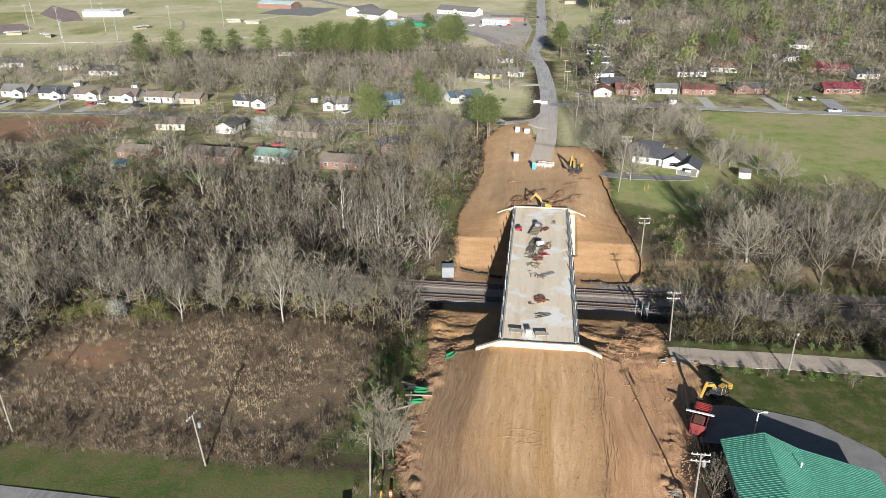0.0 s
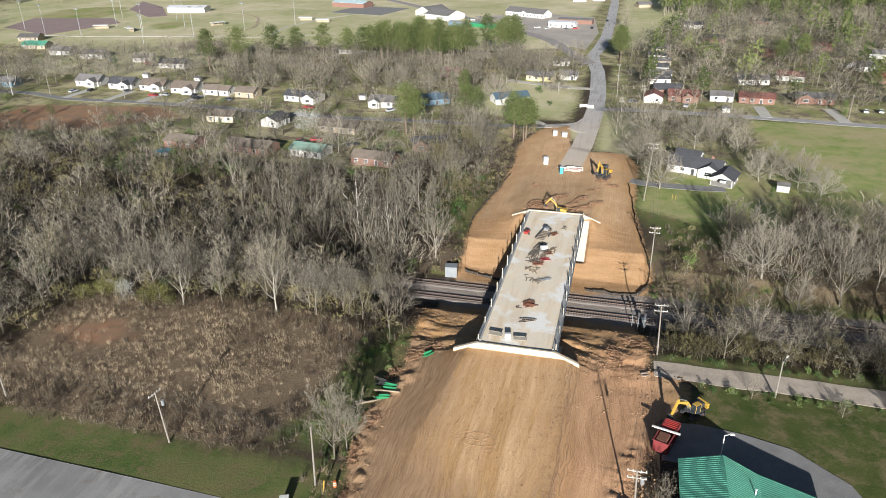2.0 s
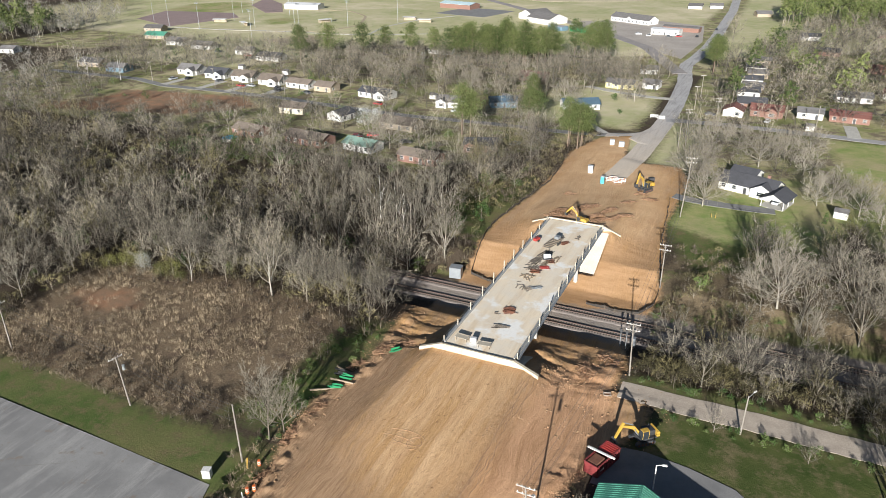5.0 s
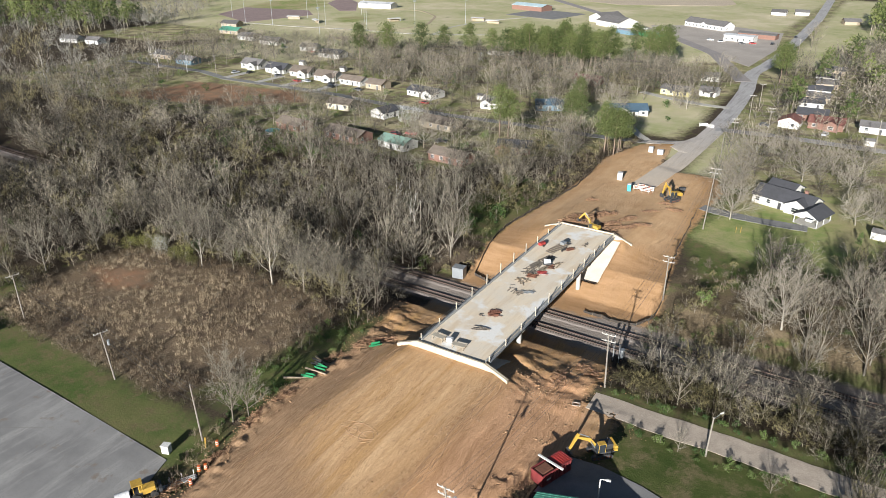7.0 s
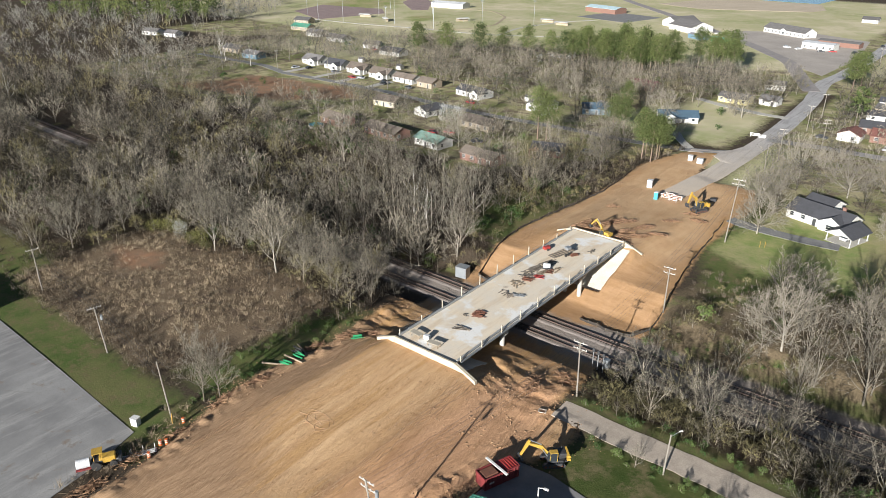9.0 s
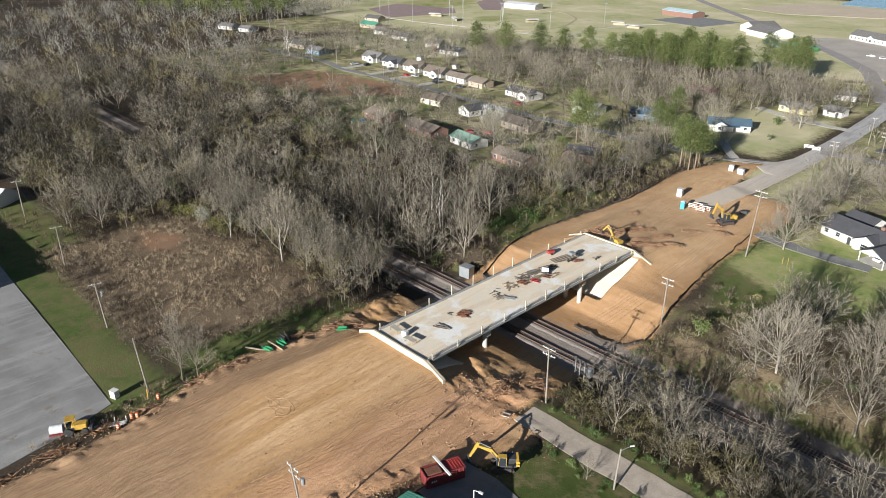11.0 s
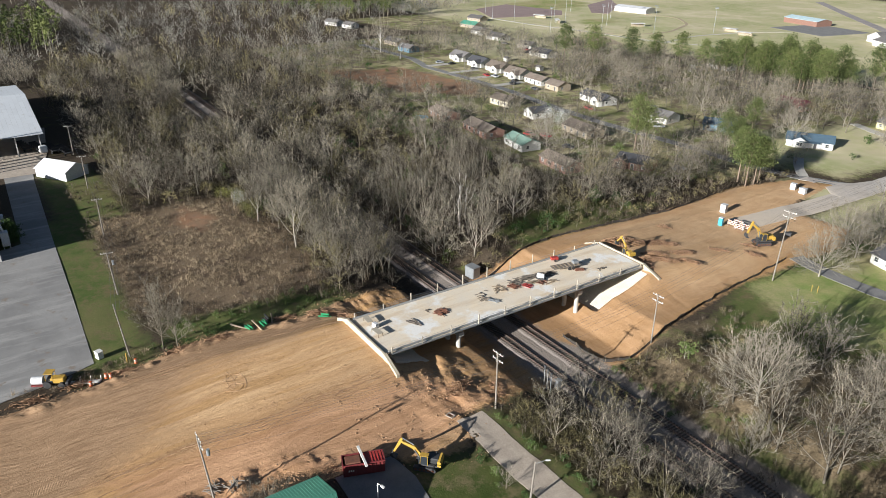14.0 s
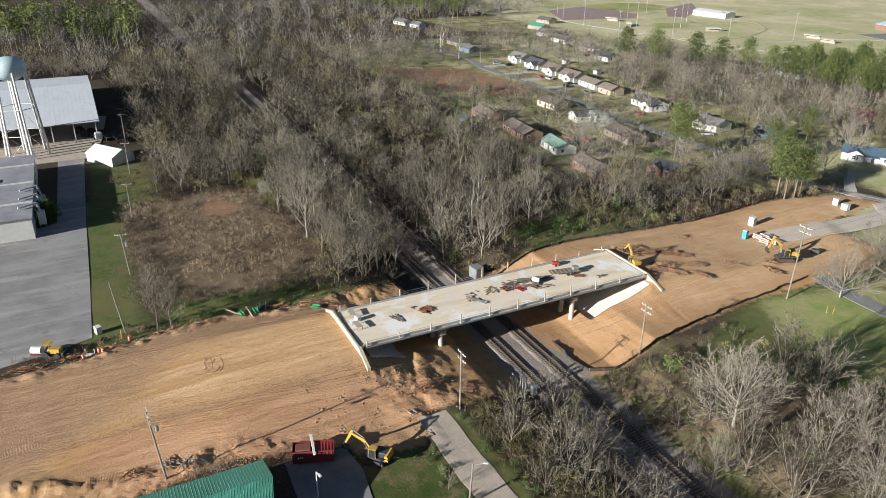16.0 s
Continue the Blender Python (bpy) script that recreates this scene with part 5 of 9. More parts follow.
# ---- trees ----
def tube(pts, radii, sides):
    """Vertices and triangles of a tapered tube through points."""
    p = np.asarray(pts, float)
    d = np.gradient(p, axis=0)
    d /= np.linalg.norm(d, axis=1)[:, None] + 1e-9
    ref = np.where(np.abs(d[:, 2:3]) > 0.9, np.array([[1.0, 0, 0]]), np.array([[0, 0, 1.0]]))
    u = np.cross(d, ref)
    u /= np.linalg.norm(u, axis=1)[:, None] + 1e-9
    w = np.cross(d, u)
    a = np.arange(sides) * 2 * np.pi / sides
    ring = p[:, None] + np.asarray(radii)[:, None, None] * (u[:, None] * np.cos(a)[None, :, None] + w[:, None] * np.sin(a)[None, :, None])
    n = len(p)
    i = (np.arange(n - 1)[:, None] * sides + np.arange(sides)[None, :]).ravel()
    j = (np.arange(n - 1)[:, None] * sides + (np.arange(sides)[None, :] + 1) % sides).ravel()
    return ring.reshape(-1, 3), np.concatenate([np.stack([i, j, j + sides], 1), np.stack([i, j + sides, i + sides], 1)])


def join(pieces):
    v, f, k = [], [], 0
    for a, b in pieces:
        v.append(a)
        f.append(b + k)
        k += len(a)
    return np.concatenate(v), np.concatenate(f)


def slivers(base, way, width, r):
    """One thin tapered blade at each base, pointing along way."""
    n = len(base)
    side = np.cross(way, r.normal(size=(n, 3)))
    side *= (width / (np.linalg.norm(side, axis=1) + 1e-9))[:, None] / 2
    v = np.stack([base - side, base + side, base + way], 1).reshape(-1, 3)
    return v, np.arange(3 * n).reshape(-1, 3)


def clumps(centre, size, per, blade, r, flat=0.7):
    """Tufts of small leaf triangles round each centre."""
    n = len(centre)
    off = r.normal(size=(n, per, 3)) * (size[:, None, None] * 0.55) * np.array([1, 1, flat])
    c = (centre[:, None] + off).reshape(-1, 3)
    a = r.normal(size=(len(c), 3))
    b = r.normal(size=(len(c), 3))
    s = blade * r.uniform(0.6, 1.4, len(c))[:, None]
    a *= s / np.linalg.norm(a, axis=1)[:, None]
    b *= s / np.linalg.norm(b, axis=1)[:, None]
    v = np.stack([c - a, c + a, c + b], 1).reshape(-1, 3)
    return v, np.arange(len(v)).reshape(-1, 3)


def bare_tree(r, H=12.0, open_=0.8, splits=(7, 3, 3), per=3, tw=0.05, sides=5, reach=1.0, lift=0.2, low=0.3, girth=1.0, wild=0.42, twig=0.11, rise=0.25):
    """A leafless tree: a trunk that carries limbs, which fork again and again into twigs, about H high. open_: how wide
    the limbs stand off; low: where on the trunk they begin."""
    lens = [0.62 * H, 0.40 * H * reach, 0.21 * H * reach, 0.12 * H * reach]
    bark, fine, tips, tdirs = [], [], [], []
    last = len(splits)
    n0 = 6
    hs = np.linspace(0, 1, n0)
    bend = np.cumsum(r.normal(size=(n0, 2)) * 0.012 * H, axis=0) * hs[:, None]
    lean = r.normal(size=2) * 0.04 * H
    tp = np.stack([lean[0] * hs + bend[:, 0], lean[1] * hs + bend[:, 1], hs * lens[0]], 1)
    tr = H * 0.0125 * girth * (1 - 0.62 * hs)
    tr[0] *= 1.4
    bark.append(tube(tp, tr, sides))
    todo = []
    az0 = r.uniform(0, 6.28)
    for k in range(splits[0]):
        t = 1.0 if k == 0 else low + (1 - low) * (k - 0.3 + r.uniform(-0.3, 0.3)) / (splits[0] - 1)
        t = min(t, 1.0)
        at = np.array([np.interp(t, hs, tp[:, i]) for i in range(3)])
        az = az0 + k * 2.4 + r.uniform(-0.4, 0.4)
        ang = (0.12 if k == 0 else open_ * (1.15 - 0.45 * t)) * r.uniform(0.8, 1.2)
        d = np.array([math.cos(az) * math.sin(ang), math.sin(az) * math.sin(ang), math.cos(ang)])
        todo.append((at, d, np.interp(t, hs, tr) * (0.9 if k == 0 else 0.62), 1, 1.25 - 0.45 * t))
    while todo:
        p, d, rad, lev, grow = todo.pop()
        d = d / np.linalg.norm(d)
        ln = lens[lev] * r.uniform(0.8, 1.2) * grow
        end_r = max(rad * 0.55, 0.016 * girth)
        mid = p + d * ln * 0.5 + r.normal(size=3) * ln * 0.045
        end = p + d * ln + np.array([0, 0, 1]) * ln * 0.1 + r.normal(size=3) * ln * 0.04
        pts, rr = ([p, mid, end], [rad, (rad + end_r) / 2, end_r]) if lev == 1 else ([p, end], [rad, end_r])
        (bark if lev < max(2, last - 1) else fine).append(tube(pts, rr, 3))
        if lev == last:
            for e in (0.35, 0.7, 1.0):
                tips.append(p + (end - p) * e)
                tdirs.append(d)
            continue
        n = splits[lev]
        side = np.cross(d, (0.3, 0.5, 0.81))
        side /= np.linalg.norm(side)
        up2 = np.cross(side, d)
        a0 = r.uniform(0, 6.28)
        for k in range(n):
            az = a0 + 6.2832 * k / n + r.uniform(-0.5, 0.5)
            ang = 0.62 * r.uniform(0.6, 1.3) * (0.4 if k == 0 else 1.0)
            nd = d * math.cos(ang) + (side * math.cos(az) + up2 * math.sin(az)) * math.sin(ang)
            nd[2] += lift
            e = 1.0 if k == 0 else r.uniform(0.45, 0.95)
            todo.append((p + (end - p) * e, nd, end_r * 0.95 if k == 0 else rad * 0.55, lev + 1, r.uniform(0.8, 1.15)))
    tips, tdirs = np.array(tips), np.array(tdirs)
    twigs = per * len(tips)
    k = np.repeat(np.arange(len(tips)), per)
    way = tdirs[k] + r.normal(size=(twigs, 3)) * wild
    way[:, 2] += rise
    way *= (twig * H * r.uniform(0.45, 1.3, twigs) / np.linalg.norm(way, axis=1))[:, None]
    base = tips[k] + r.normal(size=(twigs, 3)) * H * 0.01
    fine.append(slivers(base, way, tw * r.uniform(0.6, 1.4, twigs), r))
    return join(bark), join(fine)


def round_tree(r, H=11.0, W=4.4, limbs=9, forks=4, twigs=10, tw=0.09, twig=1.0, sides=4, low=0.22, girth=1.0):
    """A leafless tree with a full domed crown: limbs rise from the trunk to an uneven dome and break into short twigs."""
    top = 0.5 * H
    lean = r.normal(size=2) * 0.035 * H
    tp = np.array([(0, 0, 0), (lean[0] * 0.4, lean[1] * 0.4, top * 0.5), (lean[0], lean[1], top)])
    bark, fine = [tube(tp, np.array([0.017, 0.0125, 0.008]) * H * girth, sides)], []
    mid = np.array([lean[0], lean[1], 0.6 * H])
    half = np.array([W, W, 0.42 * H])
    base, way = [], []
    for i in range(limbs):
        u = 1 - 1.35 * (i + 0.5) / limbs
        az = i * 2.4 + r.uniform(-0.5, 0.5)
        s = math.sqrt(max(0.0, 1 - u * u))
        d = np.array([math.cos(az) * s, math.sin(az) * s, u])
        full = r.uniform(0.72, 1.12)
        p1 = mid + d * half * 0.55 * full
        z0 = low * H + (top - low * H) * (0.5 + 0.5 * u) * r.uniform(0.75, 1.0)
        p0 = np.array([np.interp(z0, tp[:, 2], tp[:, k]) for k in (0, 1, 2)])
        pm = (p0 + p1) / 2 + (0, 0, -0.03 * H) + r.normal(size=3) * 0.02 * H
        bark.append(tube([p0, pm, p1], [0.007 * H * girth, 0.005 * H * girth, 0.0032 * H * girth], 3))
        for k in range(forks):
            e = d + r.normal(size=3) * 0.42
            e /= np.linalg.norm(e)
            p2 = mid + e * half * r.uniform(0.78, 1.0) * full
            fine.append(tube([p1 + (p2 - p1) * r.uniform(-0.35, 0.1), p2], [0.0028 * H * girth, 0.012], 3))
            f = r.uniform(0.15, 1.0, twigs)[:, None]
            base.append(p1 + (p2 - p1) * f + r.normal(size=(twigs, 3)) * 0.012 * H)
            way.append((e * (1, 1, 0.8) + (0, 0, 0.25)) + r.normal(size=(twigs, 3)) * 0.55)
    base, way = np.concatenate(base), np.concatenate(way)
    n = len(base)
    way *= (twig * r.uniform(0.5, 1.35, n) / np.linalg.norm(way, axis=1))[:, None]
    fine.append(slivers(base, way, tw * r.uniform(0.6, 1.4, n), r))
    return join(bark), join(fine)


def vase_tree(r, H=12.0, W=4.6, limbs=9, sub=6, twigs=5, tw=0.05, girth=1.0, low=0.18, sides=4, wide=1.15, thin=False, steps=4, ter=0):
    """A leafless tree whose long limbs sweep up from a short trunk to a rounded dome, set with straight side branches
    that end in fine twigs. wide: how far the lowest limbs lean out, in radians; thin: side branches as blades."""
    lean = r.normal(size=2) * 0.03 * H
    tp = np.array([(0, 0, 0), (lean[0] * 0.3, lean[1] * 0.3, 0.2 * H), (lean[0], lean[1], 0.46 * H)])
    bark, fine = [tube(tp, np.array([0.0145, 0.0105, 0.007]) * H * girth, sides)], []
    base, way, wid = [], [], []
    u = np.linspace(0, 1, steps)[:, None]
    for i in range(limbs):
        f = (i + 0.5) / limbs
        az = i * 2.4 + r.uniform(-0.45, 0.45)
        th = (1 - f) ** 0.75 * wide * r.uniform(0.85, 1.15)
        out = np.array([math.cos(az), math.sin(az), 0.0])
        full = r.uniform(0.8, 1.12)
        end = np.array([lean[0], lean[1], 0]) + out * W * math.sin(th) * full + np.array([0, 0, H * (0.5 + 0.5 * math.cos(th * 1.15)) * r.uniform(0.88, 1.05)])
        z0 = (low + 0.27 * f) * H * r.uniform(0.85, 1.1)
        p0 = np.array([np.interp(z0, tp[:, 2], tp[:, k]) for k in (0, 1, 2)])
        knee = p0 * 0.5 + end * 0.5 + out * 0.1 * W - (0, 0, 0.035 * H) + r.normal(size=3) * 0.02 * H
        line = p0 * (1 - u) ** 2 + 2 * knee * u * (1 - u) + end * u ** 2
        r0 = 0.0056 * H * girth * r.uniform(0.75, 1.2)
        bark.append(tube(line, np.linspace(r0, max(0.014, r0 * 0.25), steps), 3 if sides < 5 else 4))
        for j in range(sub):
            t = 0.26 + 0.74 * (j + r.uniform(0.1, 0.9)) / sub
            at = p0 * (1 - t) ** 2 + 2 * knee * t * (1 - t) + end * t * t
            d = (knee - p0) * (1 - t) + (end - knee) * t
            d /= np.linalg.norm(d)
            n = r.normal(size=3)
            n -= d * n.dot(d)
            n /= np.linalg.norm(n)
            a = r.uniform(0.35, 1.0)
            d = d * math.cos(a) + n * math.sin(a) + np.array([0, 0, 0.16])
            d *= W * 0.5 * (1.12 - 0.62 * t) * r.uniform(0.65, 1.25) / np.linalg.norm(d)
            if thin:
                base.append(at[None])
                way.append(d[None])
                wid.append(np.full(1, tw * 1.5))
            else:
                fine.append(tube([at, at + d], [max(0.02, r0 * 0.34), 0.012], 3))
            for k in range(ter):
                q = d / np.linalg.norm(d) + r.normal(size=3) * 0.5 + np.array([0, 0, 0.1])
                q *= np.linalg.norm(d) * r.uniform(0.4, 0.75) / np.linalg.norm(q)
                g = at + d * ((k + r.uniform(0.3, 0.9)) / ter)
                base.append(g[None])
                way.append(q[None])
                wid.append(np.full(1, tw * 1.25))
                w = q / np.linalg.norm(q) + r.normal(size=(twigs, 3)) * 0.5 + np.array([0, 0, 0.15])
                w *= (np.linalg.norm(q) * r.uniform(0.3, 0.8, twigs) / np.linalg.norm(w, axis=1))[:, None]
                base.append(g + q * r.uniform(0.3, 1.0, twigs)[:, None])
                way.append(w)
                wid.append(tw * r.uniform(0.55, 1.2, twigs))
            e = r.uniform(0.25, 1.0, twigs)[:, None]
            w = d / np.linalg.norm(d) + r.normal(size=(twigs, 3)) * (0.62 if thin else 0.45) + np.array([0, 0, 0.12])
            w *= (np.linalg.norm(d) * r.uniform(0.3, 0.75, twigs) / np.linalg.norm(w, axis=1))[:, None]
            base.append(at + d * e)
            way.append(w)
            wid.append(tw * r.uniform(0.6, 1.4, twigs))
    fine.append(slivers(np.concatenate(base), np.concatenate(way), np.concatenate(wid), r))
    return join(bark), join(fine)


def pine_tree(r, H=17.0, spread=3.4, bare=0.42, n=74, per=40, blade=0.27):
    tp = np.stack([np.cumsum(r.normal(size=6)) * 0.06, np.cumsum(r.normal(size=6)) * 0.06, np.linspace(0, H * 0.96, 6)], 1)
    bark = [tube(tp, np.linspace(H * 0.017, 0.04, 6), 6)]
    c, s = [], []
    ph = r.uniform(0, 6.28, 3)
    for i in range(n):
        t = bare + (1 - bare) * (i + 0.5) / n
        az = i * 2.4 + r.uniform(-0.4, 0.4)
        k = (t - bare) / (1 - bare)
        env = math.sin(math.pi * (0.2 + 0.76 * k)) ** 0.7 * (0.78 + 0.2 * math.sin(2 * az + ph[0]) + 0.16 * math.sin(9 * k + ph[1] + az))
        rad = spread * env * r.uniform(0.3, 1.1)
        p = np.array([math.cos(az) * rad, math.sin(az) * rad, t * H + r.uniform(-0.5, 0.7)])
        c.append(p)
        s.append(spread * r.uniform(0.2, 0.42))
        if i % 3 == 0:
            bark.append(tube([(0, 0, t * H - rad * 0.25), p], [0.07, 0.02], 3))
    return join(bark), clumps(np.array(c), np.array(s), per, blade, r, 0.5)


def leafy(r, H=5.0, spread=2.0, n=30, per=22, blade=0.2, cone=0.0):
    """A dense evergreen bush or cedar on a short stem."""
    bark = [tube([(0, 0, 0), (0.05, 0, H * 0.5), (0, 0.05, H * 0.9)], [H * 0.02 + 0.03, H * 0.014, 0.02], 5)]
    t = r.uniform(0.08, 1, n)
    az = r.uniform(0, 6.28, n)
    env = (1 - t) ** 0.75 if cone else np.sin(np.pi * np.clip(0.15 + 0.8 * t, 0, 1)) ** 0.6
    rad = spread * env * r.uniform(0.3, 1.0, n)
    c = np.stack([np.cos(az) * rad, np.sin(az) * rad, t * H], 1)
    for p in c[::3]:
        bark.append(tube([(0, 0, p[2] * 0.6), p], [0.05, 0.015], 3))
    return join(bark), clumps(c, np.full(n, spread * 0.36), per, blade, r, 0.9)


def thing_tree(name, shape, crown_mat, label, bark_mat=None):
    (bv, bf), (cv, cf) = shape
    root = empty(name, pose(0, 0, -900), label, "tree", kind="")
    for nm, v, f, mt in (("trunk", bv, bf, bark_mat or M_BARK), ("crown", cv, cf, crown_mat)):
        me = mesh_from(nm, v, f, tone=np.full(len(v), 0.17))
        me.materials.append(mt)
        ob = new(nm, me)
        ob.parent = root
    return root


def scatter(poly, step, seed, keep=1.0, clear=()):
    """Jittered places inside a polygon, as rows of x, y."""
    r = np.random.default_rng(seed)
    xs = np.arange(min(p[0] for p in poly), max(p[0] for p in poly), step)
    ys = np.arange(min(p[1] for p in poly), max(p[1] for p in poly), step)
    g = np.stack(np.meshgrid(xs, ys), -1).reshape(-1, 2) + r.uniform(-0.46, 0.46, (len(xs) * len(ys), 2)) * step
    ok = (inside(poly, g[:, 0], g[:, 1]) > 0) & (r.uniform(size=len(g)) < keep)
    for c in clear:
        ok &= inside(c, g[:, 0], g[:, 1]) < 0
    return g[ok]


TALLISH = ("woodland", "far_woods", "town_trees")


def forest(name, places, shapes, material, bark, label, category, seed, size=(0.75, 1.25), tone=(0.0, 0.8)):
    """Many trees joined into two meshes: wood and crowns."""
    r = np.random.default_rng(seed)
    if len(places) == 0:
        return
    z = height(places[:, 0], places[:, 1])
    root = tagged(new(name), label, category, kind="stuff")
    acc = {0: ([], [], []), 1: ([], [], [])}
    count = {0: 0, 1: 0}
    for (x, y), gz in zip(places, z):
        sh = shapes[r.integers(len(shapes))]
        a, s = r.uniform(0, 6.28), r.uniform(*size)
        rot = np.array([[math.cos(a), -math.sin(a), 0], [math.sin(a), math.cos(a), 0], [0, 0, 1]]) * s
        rot[2, 2] *= r.uniform(0.72, 0.98) if name in TALLISH else r.uniform(0.85, 1.15)
        tn = tone[0] - 0.12 + (tone[1] - tone[0]) * min(1.1, max(0, 0.45 + 0.45 * float(vnoise(np.float64(x), np.float64(y), 9.0, 3)) + r.normal() * 0.32))
        for k in (0, 1):
            v, f = sh[k]
            acc[k][0].append(v @ rot.T + (x, y, gz - 0.1))
            acc[k][1].append(f + count[k])
            acc[k][2].append(np.full(len(v), tn))
            count[k] += len(v)
    for k, nm, mt in ((0, "trunks", bark), (1, "crowns", material)):
        me = mesh_from(nm, np.concatenate(acc[k][0]), np.concatenate(acc[k][1]), tone=np.concatenate(acc[k][2]))
        me.materials.append(mt)
        ob = tagged(new(nm, me), kind="stuff")
        ob.parent = root


R = np.random.default_rng(5)
NEAR = [vase_tree(R, R.uniform(10.5, 14), R.uniform(4.2, 5.6), 10, 7, 4, 0.05, wide=R.uniform(1.2, 1.5), low=0.1, ter=3) for _ in range(7)]
NEAR += [vase_tree(R, R.uniform(7.5, 10), R.uniform(4.2, 5.4), 10, 7, 4, 0.05, wide=1.6, low=0.08, ter=3) for _ in range(4)]
NEAR += [vase_tree(R, R.uniform(12, 15), R.uniform(3.6, 4.4), 10, 7, 4, 0.05, wide=1.05, low=0.16, ter=3) for _ in range(3)]
MID = [vase_tree(R, R.uniform(8.5, 12), R.uniform(4.6, 6.2), 11, 6, 8, 0.075, wide=R.uniform(1.3, 1.65), thin=True, low=0.08, sides=3, girth=0.8) for _ in range(8)]
FAR = [vase_tree(R, R.uniform(11, 14.5), R.uniform(6.0, 8.0), 9, 4, 5, 0.19, wide=R.uniform(1.35, 1.65), thin=True, sides=3, steps=2, girth=0.7, low=0.08) for _ in range(7)]
TOWNT = [vase_tree(R, R.uniform(10.5, 14), R.uniform(5.4, 7.4), 11, 6, 7, 0.09, wide=R.uniform(1.25, 1.6), thin=True, sides=3, low=0.1, girth=0.95) for _ in range(7)]
WIDE = [vase_tree(R, R.uniform(14, 15.5), R.uniform(7.6, 8.8), 16, 10, 5, 0.055, wide=1.55, low=0.13, girth=1.25, sides=6, ter=5) for _ in range(3)]
PINES = [pine_tree(R, R.uniform(14.5, 18), R.uniform(3.8, 4.8)) for _ in range(4)]
PINEF = [pine_tree(R, R.uniform(15, 19), R.uniform(3.6, 4.6), n=17, per=11, blade=0.75) for _ in range(3)]
BUSH = [leafy(R, R.uniform(2.5, 4.5), R.uniform(1.4, 2.2), 22, 16, 0.24) for _ in range(4)]
CEDAR = [leafy(R, R.uniform(6, 8.5), R.uniform(1.8, 2.4), 40, 18, 0.24, cone=1) for _ in range(2)]
SHRUB = []
for _ in range(5):
    n_s = 28
    b_s = np.stack([R.normal(size=n_s) * 0.5, R.normal(size=n_s) * 0.5, np.zeros(n_s)], 1)
    b_s[:, 2] = R.uniform(0, 0.8, n_s)
    w_s = np.stack([R.normal(size=n_s) * 0.75, R.normal(size=n_s) * 0.75, R.uniform(0.3, 1.7, n_s)], 1)
    SHRUB.append((tube([(0, 0, 0), (0.1, 0.1, 2.2)], [0.05, 0.01], 3), slivers(b_s, w_s, np.full(n_s, 0.075), R)))
THICKET = [round_tree(R, R.uniform(2.8, 4.2), R.uniform(1.5, 2.2), 8, 3, 10, 0.055, 0.8, sides=3, low=0.04) for _ in range(4)]

M_BARKF = tone_mat("woodland_bark", (0.075, 0.065, 0.052), (0.26, 0.23, 0.19))
M_PALEB = tone_mat("pale_grey_bark", (0.19, 0.17, 0.14), (0.36, 0.325, 0.27))
M_PINEB = tone_mat("pine_bark", (0.15, 0.11, 0.085), (0.24, 0.18, 0.14))
M_PALET = tone_mat("pale_fine_twigs", (0.10, 0.088, 0.068), (0.29, 0.255, 0.2))
HAZY = [thing_tree("bare_tree", vase_tree(R, 13, 4.6, 12, 9, 7, 0.04, wide=1.35, low=0.14, ter=4, girth=0.9), M_PALET, "tall leafless tree with a dense haze of fine grey twigs") for _ in range(2)]
GREYS = [thing_tree("bare_tree", NEAR[i], M_PALET, "pale grey leafless tree in the woods", M_PALEB) for i in (0, 2, 4)]
OAKY = [tagged(thing_tree("bare_tree", s, M_BUDS if i % 5 == 3 else M_TWIG, "leafless grey-brown deciduous tree in the woods")) for i, s in enumerate(NEAR)]
BIG = [thing_tree("spreading_tree", s, tone_mat("pale_twigs", (0.17, 0.148, 0.115), (0.34, 0.302, 0.24)), "large leafless tree with a wide pale crown", M_PALEB) for s in WIDE]
PINE = [thing_tree("pine_tree", s, M_NEEDLE, "tall green pine with a bare lower trunk", M_PINEB) for s in PINES]
CED = [thing_tree("cedar_tree", s, M_LEAF, "dense dark green cedar") for s in CEDAR]
BLOOM = thing_tree("blossoming_tree", leafy(R, 8.5, 3.8, 60, 40, 0.13), M_BLOOM, "round pear tree in full white blossom")
BIRCH = thing_tree("birch_tree", bare_tree(R, 17.5, 0.62, (13, 4, 3), 4, tw=0.045, reach=0.72, low=0.22), M_TWIG, "tall slender leafless tree with a pale trunk", tone_mat("pale_bark", (0.28, 0.255, 0.21), (0.38, 0.35, 0.30)))
SYCA = thing_tree("sycamore_tree", bare_tree(R, 15, 0.8, (7, 3, 3), 3, tw=0.05, girth=1.3), M_TWIG, "leafless sycamore with bone-white limbs", tone_mat("white_bark", (0.56, 0.53, 0.48), (0.66, 0.63, 0.58)))


def plant(root, x, y, s=1.0, turn=0.0, tall=1.0, group=""):
    ob = copy_thing(root, pose(x, y, hz(x, y) - 0.1, 0, 0, turn) @ Matrix.Diagonal((s, s, s * tall, 1)))
    return tagged(ob, group=group)

